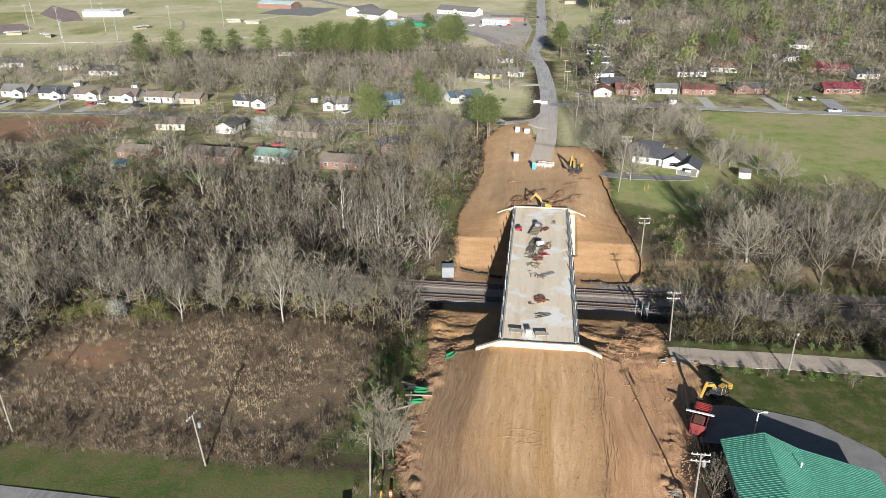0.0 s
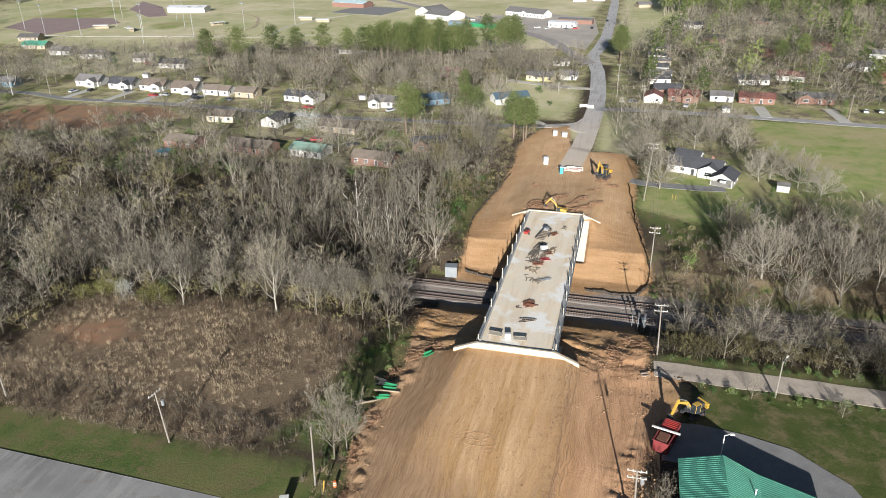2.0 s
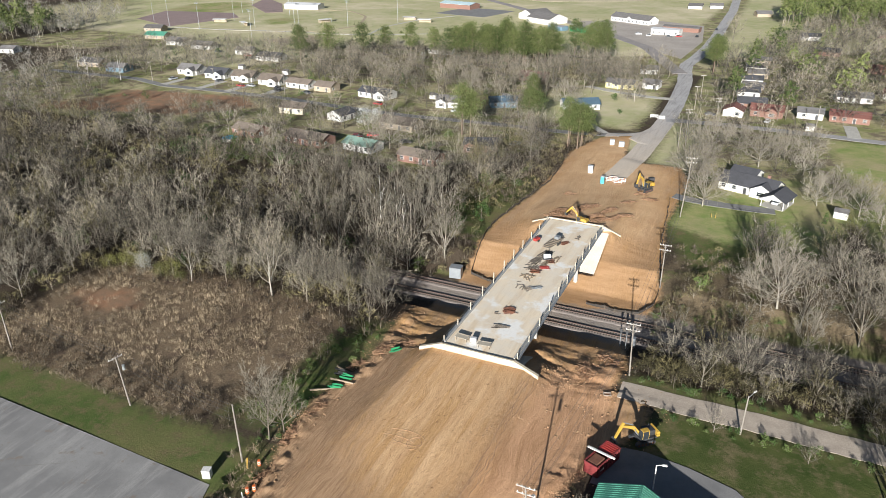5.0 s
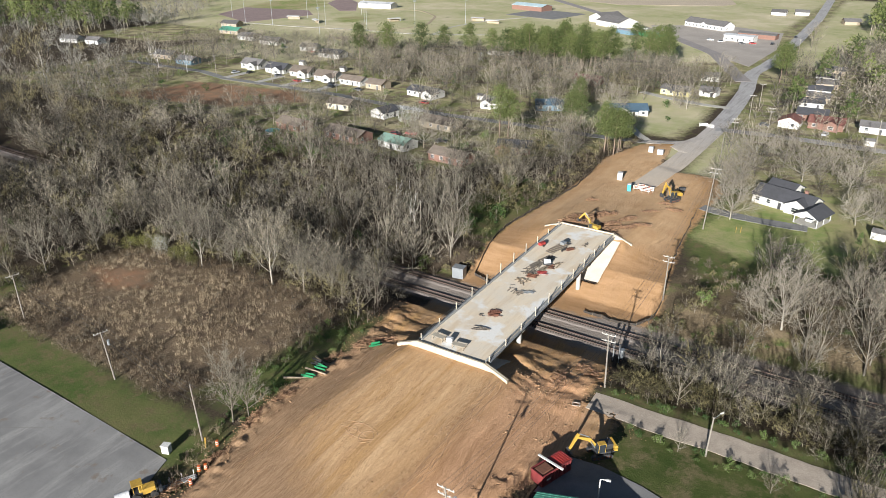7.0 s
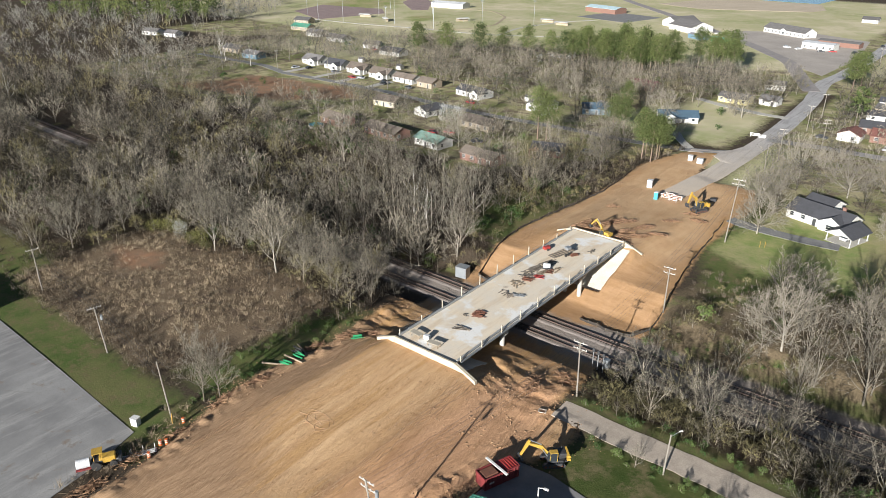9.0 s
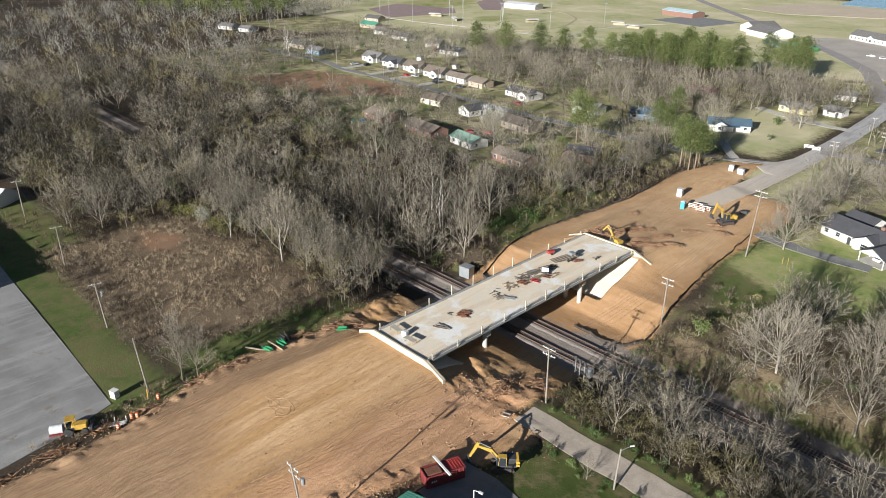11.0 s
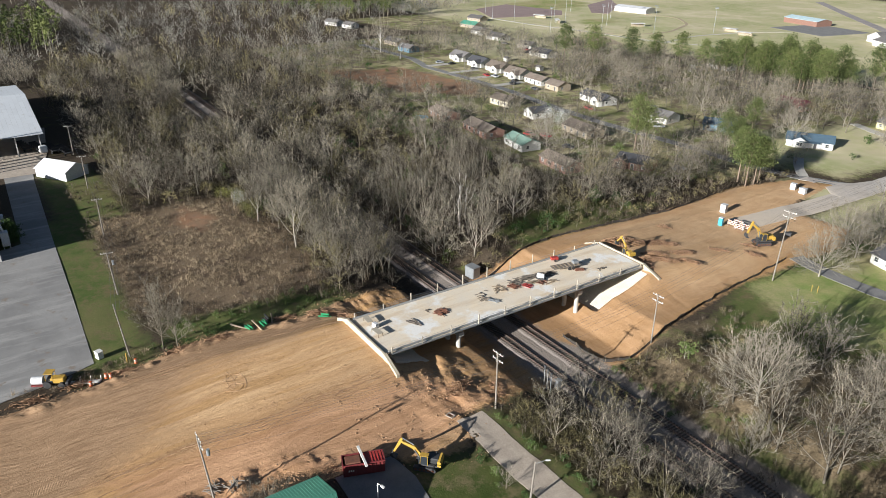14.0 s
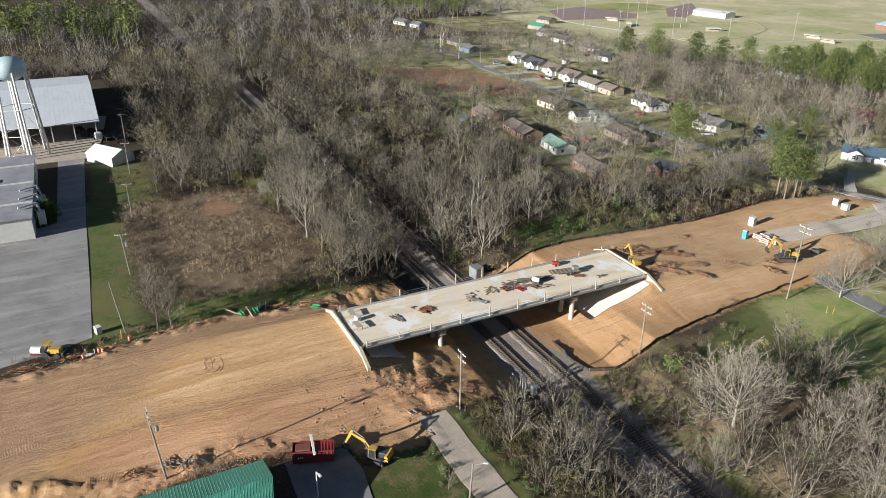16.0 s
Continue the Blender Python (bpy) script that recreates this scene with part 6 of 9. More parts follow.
# ---- woods and planting ----
ROADCLEAR = [
    [(-2, 215), (8, 215), (12, 330), (8, 440), (-12, 440), (-4, 330)],
    [(-340, 281), (-60, 281), (0, 288), (0, 300), (-60, 293), (-340, 299)],
    [(0, 318), (300, 313), (300, 327), (0, 330)],
    [(22, 120.5), (160, 121), (160, 129), (22, 129)],
    [(20, 217), (56, 217), (56, 231), (20, 231)],
    [(-50, 358), (0, 358), (0, 368), (-50, 378)],
    [(-16, 470), (10, 470), (10, 900), (-20, 900)],
    [(2, 425), (-22, 425), (-345, 835), (-320, 845)],
]
DIRTC = [(x * 1.12 - 0.3 if y > 140 else x * 1.05, y) for x, y in DIRT]
LOTC = [(-160, 0), (-10, 0), (-15, 76), (-150, 80), (-225, 92), (-225, 0)]
RAILWAY = [(-258, 147), (-250, 147), (-228, 147), (-222, 139), (-178, 139), (-168, 147), (-34, 147.6), (-26, 144.5), (24, 144), (30, 146), (240, 146), (240, 162), (-26, 160), (-34, 157.4), (-258, 157.4)]
NO = CLEAR + ROADCLEAR + [DIRTC, RAILWAY, LOTC]
VIEW = [(-700, 20), (90, 20), (140, 120), (330, 500), (420, 900), (-700, 900)]

W_LEFT = [(-24, 122), (-34, 129), (-60, 130), (-98, 124), (-104, 92), (-128, 98), (-165, 96), (-200, 100), (-200, 214), (-150, 220), (-100, 219), (-62, 217), (-46, 236), (-26, 262), (-24, 206), (-33, 200), (-33, 178), (-24, 176), (-22, 162), (-22, 140)]
W_RIGHT = [(31, 130.5), (120, 130.5), (130, 190), (98, 196), (76, 202), (66, 207), (52, 196), (40, 190), (36, 178), (30, 172), (29, 160)]
HOLLOW = [(-205, 161), (-104, 161), (-84, 170), (-84, 186), (-120, 200), (-205, 206)]
p_left = np.concatenate([scatter(W_LEFT, 6.5, 1, 0.95, NO + [HOLLOW]), scatter(HOLLOW, 8.0, 63, 0.62)])
SCRUB = [(26, 158), (44, 160), (46, 178), (42, 192), (28, 196)]
p_right = scatter(W_RIGHT, 6.2, 2, 0.85, NO + [SCRUB])
near = np.concatenate([p_left, p_right])
order = np.argsort(np.hypot(near[:, 0] - 10, near[:, 1] - 128))
near = near[order]
r_p = np.random.default_rng(23)
for i_p, (px, py) in enumerate(near[:270]):
    k_p = int(r_p.integers(len(OAKY)))
    plant(GREYS[i_p % 3] if i_p % 8 == 1 or (-50 < px < -24 and 164 < py < 196 and i_p % 2) else OAKY[k_p], px, py, r_p.uniform(0.72, 1.32) * (0.72 if px > 0 and py < 140 else 1.0), r_p.uniform(0, 360), r_p.uniform(0.78, 1.0), "trees of the woods")
rest = near[270:]
cut_b = r_p.uniform(size=len(rest)) < 0.3
tall_b = (rest[:, 0] < -80) & (rest[:, 1] < 160) & ~cut_b
forest("woodland", rest[tall_b], MID, M_TWIG, M_BARKF, "tall leafless trees south of the railway", "woods", 30, size=(0.95, 1.35))
forest("woodland", rest[~cut_b & ~tall_b], MID, M_TWIG, M_BARKF, "dense leafless grey-brown woodland", "woods", 31, size=(0.85, 1.4), tone=(0, 0.66))
forest("woodland", rest[cut_b], MID, M_BUDS, M_BARKF, "woodland trees with yellow-green spring buds", "woods", 32)

# farther woods
barn_b = scatter([(-330, 20), (-286, 10), (-286, 92), (-330, 96)], 7.5, 129, 0.9)
forest("woodland", barn_b, MID, M_TWIG, M_BARKF, "leafless trees behind the open barn", "woods", 130, size=(1.0, 1.5))
F_LEFT = [(-200, 96), (-300, 92), (-560, 30), (-600, 300), (-440, 420), (-390, 300), (-270, 296), (-275, 225), (-200, 214)]
F_LEFT2 = [(-640, 330), (-430, 330), (-430, 440), (-600, 600), (-640, 500)]
mid_l = scatter([(-200, 96), (-330, 94), (-330, 200), (-262, 222), (-180, 216)], 8.4, 3, 0.92, NO)
far_l = scatter(F_LEFT, 13.5, 4, 0.9, NO + [[(-330, 94), (-200, 96), (-180, 216), (-262, 222), (-330, 200)]])
far_l3 = scatter([(-302, 92), (-302, -40), (-560, -120), (-600, 60)], 13, 61, 0.9)
far_l2 = scatter(F_LEFT2, 14, 5, 0.85, NO)
bud_m = r_p.uniform(size=len(mid_l)) < 0.3
forest("woodland", mid_l[~bud_m], MID, M_TWIG, M_BARKF, "dense leafless grey-brown woodland", "woods", 33, size=(0.95, 1.5))
forest("woodland", mid_l[bud_m], MID, M_BUDS, M_BARKF, "woodland trees with yellow-green spring buds", "woods", 128, size=(0.9, 1.3))
far_a = np.concatenate([far_l, far_l2, far_l3])
bud_a = r_p.uniform(size=len(far_a)) < 0.24
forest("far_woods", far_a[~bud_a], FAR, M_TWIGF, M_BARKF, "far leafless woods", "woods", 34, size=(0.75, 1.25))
forest("far_woods", far_a[bud_a], FAR, M_BUDS, M_BARKF, "far woods in yellow-green bud", "woods", 72, size=(0.7, 1.1))
F_RIGHT = [(12, 336), (26, 440), (28, 520), (60, 640), (150, 800), (330, 800), (270, 330)]
far_r = scatter(F_RIGHT, 9.6, 6, 0.85, NO + [[(20, 326), (150, 326), (150, 338), (20, 338)]])
forest("far_woods", far_r, FAR, M_TWIG, M_BARKF, "leafless trees among the far houses", "woods", 35, size=(0.8, 1.2))
pines_fr = scatter([(40, 640), (260, 690), (260, 760), (40, 720)], 8, 7, 0.9)
pines_fl = scatter([(-590, -60), (-400, 55), (-370, 120), (-540, 130)], 10, 8, 0.6, NO)
beyond = scatter([(-960, 120), (-640, 60), (-620, 320), (-650, 480), (-520, 640), (-560, 760), (-960, 900)], 21, 96, 0.85)
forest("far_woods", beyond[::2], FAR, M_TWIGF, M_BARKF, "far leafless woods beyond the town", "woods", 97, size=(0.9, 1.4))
forest("far_pines", beyond[1::2], PINEF, M_NEEDLE, M_BARK, "far dark green pines beyond the town", "woods", 98, size=(0.9, 1.3))
pines_f2 = scatter([(-560, 300), (-420, 350), (-480, 420), (-640, 400)], 10, 18, 0.6, NO)
few = far_r[::9] + (3.0, 4.0)
forest("far_pines", np.concatenate([pines_fr, pines_fl, pines_f2, few]), PINEF, M_NEEDLE, M_BARK, "far dark green pine wood", "woods", 36)

# trees round the houses
TOWN = [(-340, 215), (-150, 222), (-48, 240), (-28, 262), (-26, 284), (-60, 300), (-20, 300), (-8, 330), (-8, 420), (-50, 440), (-240, 415), (-340, 400)]
town = scatter(TOWN, 10.0, 9, 0.76, NO + [REDPATCH[0]] + [[(-262, 296), (-150, 294), (-150, 309), (-262, 309)]] + [LAWNS[4]])
forest("town_trees", town, TOWNT, M_TWIG, M_BARKF, "leafless trees round the houses", "trees", 37, size=(0.65, 1.2), tone=(0, 0.55))
strip = scatter([(-190, 322), (-60, 330), (-14, 384), (-12, 436), (-60, 440), (-240, 400)], 9.4, 10, 0.75, NO)
forest("town_trees", strip, TOWNT, M_TWIG, M_BARKF, "leafless wood behind the houses", "trees", 38, size=(0.8, 1.2), tone=(0, 0.5))
bypasture = scatter([(12, 262), (30, 262), (60, 256), (66, 300), (58, 318), (14, 318)], 9.0, 12, 0.72, NO)
forest("town_trees", bypasture, TOWNT, M_TWIG, M_BARKF, "leafless trees beside the field", "trees", 39, size=(0.65, 1.0))
for px, py, s in ((-208, 362, 1.1), (-196, 372, 1.2), (-184, 386, 1.1), (-172, 394, 1.0), (-158, 396, 1.05), (-142, 398, 1.0), (-130, 396, 1.1), (-124, 404, 1.15), (-118, 398, 1.1), (-112, 406, 1.15), (-106, 400, 1.1), (-100, 408, 1.2), (-94, 402, 1.1), (-88, 410, 1.15), (-82, 404, 1.1), (-77, 412, 1.1), (-116, 414, 1.1), (-104, 416, 1.1), (-92, 418, 1.1), (-66, 428, 1.2), (-58, 434, 1.25), (-50, 438, 1.15), (-56, 426, 1.1), (-48, 428, 1.0),
                  (-64, 266, 0.95), (-61, 268, 0.9), (-18, 267, 0.9), (-16.5, 270.5, 0.85), (-21, 268.5, 0.85), (-47, 293, 0.75), (-43.5, 295, 0.7), (-23, 272, 0.8), (-19.5, 273, 0.8), (11, 428, 1.0), (14, 434, 0.95), (13, 452, 0.9), (-56, 320, 0.7), (110, 440, 0.9), (95, 430, 0.8), (128, 372, 0.7)):
    plant(PINE[int(r_p.integers(len(PINE)))], px + r_p.normal() * 1.2, py + (4 if py > 380 else 0), s * 1.25, r_p.uniform(0, 360), 1.0, "pines")
for px, py in scatter([(-129, 398), (-74, 404), (-60, 424), (-100, 422), (-124, 414)], 6.6, 118, 0.8):
    plant(PINE[int(r_p.integers(len(PINE)))], px, py, r_p.uniform(1.05, 1.35), r_p.uniform(0, 360), r_p.uniform(0.9, 1.1), "pines")
for px, py, s in ((-119, 172, 1.0), (-134, 214, 1.0), (-122, 212, 0.9), (-180, 330, 0.9), (-268, 360, 0.9), (108, 336, 0.9), (-170, 372, 0.8), (-130, 340, 0.8), (64, 226, 0.5), (25, 268, 0.5)):
    plant(CED[int(r_p.integers(len(CED)))], px, py, s, r_p.uniform(0, 360), 1.0, "cedars")
for px, py, s in ((53.6, 168.6, 1.0), (74, 176, 0.85), (31, 226, 0.8), (62, 240, 0.7), (-82, 238, 0.9), (-33, 256.5, 0.75), (66, 183, 0.8), (84, 168, 0.9), (-40, 326, 0.9), (-14, 350, 0.8), (-90, 336, 0.9)):
    plant(BIG[int(r_p.integers(len(BIG)))], px, py, s, r_p.uniform(0, 360), 1.0, "spreading trees")
for px, py, s in ((72.5, 117.5, 1.1), (70.5, 112.5, 0.8), (76, 108, 1.2), (80, 119, 1.2), (84, 104, 1.1), (74, 100, 1.0), (90, 112, 1.2), (71, 119.5, 0.7)):
    plant(OAKY[int(r_p.integers(len(OAKY)))], px, py, s, r_p.uniform(0, 360), 1.1, "trees of the woods")
for px, py, s in ((27, 283, 1.0), (44, 272, 0.95), (27, 262, 0.75), (-38, 268, 0.72), (58, 268, 0.7), (36, 292, 0.7), (73, 236, 0.85), (66, 244, 0.8), (78, 228, 0.7), (24, 250, 0.8), (30, 244, 0.65), (52, 284, 0.8), (60, 296, 0.75)):
    plant(BIG[int(r_p.integers(len(BIG)))], px, py, s, r_p.uniform(0, 360), 0.95, "spreading trees")
for px, py, s in ((-47, 355, 1.2), (-36, 357, 1.35), (-23, 361, 1.3), (-18, 394, 1.4), (-30, 376, 1.2), (-12, 402, 1.3), (-42, 366, 1.3), (-8, 412, 1.2), (-45, 219, 1.05), (-35, 221, 0.95), (-40, 226, 1.1), (-52, 232, 1.1), (-34, 240, 0.9), (-44, 248, 1.0), (12, 560, 1.5), (18, 440, 1.3), (22, 460, 1.3), (-60, 470, 1.1)):
    plant(OAKY[int(r_p.integers(6))], px, py, s, r_p.uniform(0, 360), 1.0, "trees of the town")
r_g = np.random.default_rng(91)
ROUND = thing_tree("evergreen_bush", leafy(r_g, 5.4, 2.9, 90, 40, 0.2), M_LEAF, "large round dark evergreen beside the factory wall")
plant(ROUND, -96, 66, 1.0)
plant(ROUND, -91.5, 64.5, 0.35)
plant(BIRCH, -52, 127, 1.0, 40)
plant(BIRCH, -74, 125, 0.68, 140)
r_w = np.random.default_rng(121)
for px, py in np.concatenate([scatter([(-160, 139), (-40, 139), (-38, 146.6), (-156, 146.6)], 8.0, 122, 0.8), scatter([(-170, 159), (-34, 159), (-34, 165), (-170, 165)], 8.0, 123, 0.8)]):
    plant(OAKY[int(r_w.integers(len(OAKY)))], px, py, r_w.uniform(1.1, 1.55), r_w.uniform(0, 360), 1.0, "trees of the woods")
for px, py in scatter([(34, 136.5), (44, 137), (110, 138), (110, 146), (44, 146)], 5.4, 110, 0.85):
    plant((GREYS + OAKY)[int(r_w.integers(len(OAKY)))], px, py, r_w.uniform(0.75, 1.15), r_w.uniform(0, 360), r_w.uniform(1.0, 1.2), "trees of the woods")
plant(HAZY[0], -21.6, 86, 1.12, 200, 1.1)
plant(HAZY[1], -20.4, 88.5, 0.85, 20)
for px, py, s in ((-66, 128, 0.9), (-43, 128, 1.0), (-36, 130, 0.95), (-30, 136, 0.8), (60, 158, 0.9), (84, 150, 0.9)):
    plant(HAZY[int(r_p.integers(2))], px, py, s, r_p.uniform(0, 360), 1.0, "trees of the woods")
for px, py, s in ((-296, 288, 1.0), (-272, 288, 0.95), (-318, 300, 0.9), (-280, 160, 1.0), (-330, 240, 0.9), (-46, 176, 0.8), (-40, 170, 0.8), (-52, 178, 0.85)):
    plant(SYCA, px, py, s, r_p.uniform(0, 360))
for px, py, s in ((-107, 262, 1.0), (-103, 265, 0.9), (-88.6, 124.6, 0.56), (-150, 404, 0.6)):
    plant(BLOOM, px, py, s, r_p.uniform(0, 360))
for px, py, s in ((28.8, 85.5, 0.5), (30.0, 90.0, 0.42), (29.4, 88.2, 0.45), (45.5, 119.0, 0.42), (60, 117, 0.35)):
    plant(OAKY[6], px, py, s, r_p.uniform(0, 360), 1.0, "trees of the woods")
r_l = np.random.default_rng(131)
LIME = thing_tree("budding_shrub", leafy(r_l, 3.4, 2.3, 46, 34, 0.12), tone_mat("young_leaves", (0.06, 0.066, 0.02), (0.20, 0.19, 0.062), vary=0.7), "shrub with fresh yellow-green leaves at the wood's edge")
for px, py, s in ((-95, 124.6, 1.1), (-98.4, 122.6, 0.9), (-83.4, 124.6, 0.85), (-80.4, 125.6, 1.1), (-77, 124.4, 0.7), (-92, 126.4, 1.0)):
    plant(LIME, px, py, s, r_l.uniform(0, 360), 1.0, "shrubs at the wood's edge")
for root in OAKY + GREYS + HAZY + BIG + PINE + CED + [LIME, BLOOM, BIRCH, SYCA, ROUND]:
    for o in list(root.children) + [root]:
        bpy.data.objects.remove(o)

# undergrowth, dry field and rough grass
forest("undergrowth", scatter(HOLLOW, 4.2, 111, 0.8, [RAILWAY]), THICKET, M_BUDS, M_BARK, "olive-brown thicket in the hollow", "undergrowth", 112, size=(0.7, 1.3))
under = np.concatenate([scatter([(-99, 117), (-62, 124), (-30, 117), (-22, 122), (-21, 134), (-60, 138), (-110, 132)], 2.6, 57, 0.8, [DIRTC]), scatter([(-46, 83), (-32, 84), (-24, 90), (-24, 112), (-31, 118), (-34, 98)], 3.2, 58, 0.5, [DIRTC]), scatter(W_LEFT, 3.8, 41, 0.7, [DIRTC, LOTC]), scatter(W_RIGHT, 3.7, 42, 0.75, [DIRTC]), scatter([(-150, 80), (-98, 86), (-98, 122), (-160, 140)], 3.5, 43, 0.7, NO)])
forest("undergrowth", under, SHRUB, M_BRUSH, M_BARK, "brown leafless undergrowth of the woods", "undergrowth", 44, size=(0.6, 1.5))
hedge = scatter([(30, 130), (60, 130), (74, 131), (74, 138), (44, 140), (31, 139)], 2.2, 45, 0.85, NO)
hedge = np.concatenate([hedge[::2], scatter(W_RIGHT, 7.5, 59, 0.6, NO), scatter([(28, 160), (40, 164), (36, 178), (29, 172)], 4, 60, 0.5, NO), scatter(W_LEFT, 8.5, 73, 0.5, NO), scatter([(-84, 166), (-26, 164), (-34, 200), (-90, 206)], 5.5, 74, 0.6, NO), scatter([(-50, 240), (-30, 262), (-26, 256), (-26, 200), (-34, 205)], 4.5, 62, 0.8, NO)])
forest("undergrowth", hedge, THICKET, M_BUDS, M_BARK, "yellow-green brush along the lane", "undergrowth", 46, size=(0.6, 1.15))
green_b = np.concatenate([scatter([(-160, 200), (-100, 204), (-100, 218), (-160, 216)], 3.4, 47, 0.8, NO), scatter([(-34, 178), (-24, 182), (-22, 240), (-36, 226)], 5, 48, 0.5, NO), scatter(W_LEFT, 13, 49, 0.6, NO), scatter(TOWN, 17, 50, 0.5, NO), scatter(W_RIGHT, 14, 51, 0.5, NO)])
forest("evergreen_bushes", green_b, BUSH, M_LEAF, M_BARK, "green evergreen bushes among bare trees", "bushes", 52, size=(0.5, 1.1))
TUFT = []
for _ in range(5):
    n_t = 16
    b_t = np.stack([R.normal(size=n_t) * 0.3, R.normal(size=n_t) * 0.3, np.zeros(n_t)], 1)
    w_t = np.stack([R.normal(size=n_t) * 0.16, R.normal(size=n_t) * 0.16, R.uniform(0.4, 1.3, n_t)], 1)
    TUFT.append((slivers(b_t[:3], w_t[:3] * 0.8, np.full(3, 0.05), R), slivers(b_t, w_t, np.full(n_t, 0.055), R)))
tufts = scatter(DRYFIELD, 0.62, 53, 0.62)
thin = vnoise(tufts[:, 0], tufts[:, 1], 4.5, 6) + 0.6 * vnoise(tufts[:, 0], tufts[:, 1], 1.7, 8) + r_p.normal(size=len(tufts)) * 0.35
red_d = inside(REDPATCH[1], tufts[:, 0], tufts[:, 1])
tufts = tufts[(thin > np.where(red_d < 0, -0.25, 0.5))]
forest("dry_grass", tufts, TUFT, M_STRAW, M_STRAW, "tall tan dry grass and weeds", "grass", 54, size=(0.4, 1.1), tone=(0, 1.1))
weeds = scatter(DRYFIELD, 2.3, 75, 0.4, [REDPATCH[1]])
forest("undergrowth", weeds, SHRUB, M_BRUSH, M_BARK, "dead brown weeds in the dry field", "undergrowth", 76, size=(0.3, 0.75))
FIELD_EDGE = [[(-100, 84), (-60, 82), (-34, 84), (-34, 89), (-62, 89), (-100, 91)], [(-100, 88), (-95, 88), (-94, 122), (-100, 124)], [(-38, 88), (-28, 92), (-26, 116), (-33, 118), (-33, 98)]]
rim = np.concatenate([scatter(f_e, 2.4, 77 + i_e, 0.7, [DIRTC]) for i_e, f_e in enumerate(FIELD_EDGE)])
forest("undergrowth", rim, THICKET, tone_mat("brown_briars", (0.055, 0.042, 0.03), (0.14, 0.11, 0.075)), M_BARK, "dark brown briars round the dry field", "undergrowth", 80, size=(0.3, 0.7))
brown = scatter([(-92, 82), (-30, 84), (-28, 92), (-92, 96)], 2.2, 55, 0.8)
forest("undergrowth", brown, SHRUB, M_BRUSH, M_BARK, "brown briars at the field's edge", "undergrowth", 56, size=(0.4, 0.9))
lane_side = scatter([(36, 118.2), (70, 118.4), (70, 120.9), (36, 120.9)], 1.7, 64, 0.7)
forest("lane_bushes", lane_side, BUSH, M_LEAF, M_BARK, "low green bushes along the gravel lane", "bushes", 65, size=(0.16, 0.4))
lane_n = scatter([(31, 127.8), (76, 128), (76, 131), (31, 131)], 1.8, 66, 0.8)
forest("lane_bushes", lane_n, BUSH, M_LEAF, M_BARK, "low green bushes along the gravel lane", "bushes", 67, size=(0.16, 0.45))
SHOULDER = [(-27, 160), (-18, 162), (-20.6, 190), (-17.4, 215), (-17.4, 245), (-19.4, 262), (-14, 288), (-24, 294), (-32, 262), (-28, 230), (-32, 200)]
GLADE = [(-40, 176), (-19, 178), (-19, 202), (-40, 204)]
shoulder = scatter(SHOULDER, 1.9, 82, 0.8, [DIRT, GLADE])
forest("undergrowth", shoulder, SHRUB, M_BRUSH, M_BARK, "brown brush along the silt fence", "undergrowth", 83, size=(0.6, 1.3))
forest("undergrowth", scatter(SHOULDER, 4.2, 84, 0.6, [DIRT]), THICKET, M_BUDS, M_BARK, "yellow-green brush along the silt fence", "undergrowth", 85, size=(0.4, 0.9))
by_rail = np.concatenate([scatter([(-165, 136), (-40, 136), (-36, 147.4), (-160, 147.4)], 5.6, 86, 0.9), scatter([(-345, 143), (-263, 143), (-263, 160), (-345, 160)], 6, 119, 0.9), scatter([(-268, 138), (-226, 138), (-224, 147.4), (-268, 147.4)], 4.6, 127, 0.95), scatter([(-200, 157.6), (-32, 157.6), (-32, 166), (-200, 166)], 5.6, 87, 0.8)])
forest("woodland", by_rail, MID, M_TWIG, M_BARKF, "leafless trees crowding the railway", "woods", 88, size=(1.05, 1.65))
by_field = scatter([(60, 200), (76, 203), (100, 194), (150, 190), (150, 204), (80, 214), (66, 216)], 9, 89, 0.7)
forest("woodland", by_field, TOWNT, M_TWIG, M_BARKF, "tall bare trees along the pasture", "woods", 90, size=(0.7, 1.05))
forest("undergrowth", scatter(SCRUB, 2.4, 92, 0.75, [DIRTC]), SHRUB, M_BRUSH, M_BARK, "brown scrub on the cleared slope", "undergrowth", 93, size=(0.4, 1.0))
forest("undergrowth", scatter(SCRUB, 4.5, 94, 0.6, [DIRTC]), THICKET, M_BUDS, M_BARK, "yellow-green scrub on the cleared slope", "undergrowth", 95, size=(0.35, 0.7))
bank_w = scatter([(-20.5, 58), (-16.8, 58), (-17.2, 72), (-20, 84), (-23, 84), (-22, 74)], 1.5, 115, 0.6)
forest("dry_grass", bank_w, SHRUB, M_STRAW, M_STRAW, "tan dry weeds on the rough bank", "grass", 116, size=(0.35, 0.8), tone=(0.1, 0.8))
field_n = np.concatenate([scatter([(-100, 123), (-62, 129), (-26, 122), (-23, 130), (-60, 138), (-104, 134)], 3.2, 124, 0.7, [DIRTC]), scatter([(-106, 92), (-99, 92), (-99, 124), (-108, 128)], 3.2, 125, 0.7)])
forest("undergrowth", field_n, THICKET, M_BUDS, M_BARK, "olive and tan thicket along the field", "undergrowth", 126, size=(0.6, 1.3))
edge_w = scatter([(-20, 62), (-16.5, 62), (-18, 84), (-22, 92), (-26, 92), (-24, 76)], 2.0, 99, 0.5)
forest("undergrowth", edge_w, SHRUB, M_BRUSH, M_BARK, "dead brown weeds along the spoil bank", "undergrowth", 100, size=(0.3, 0.8))
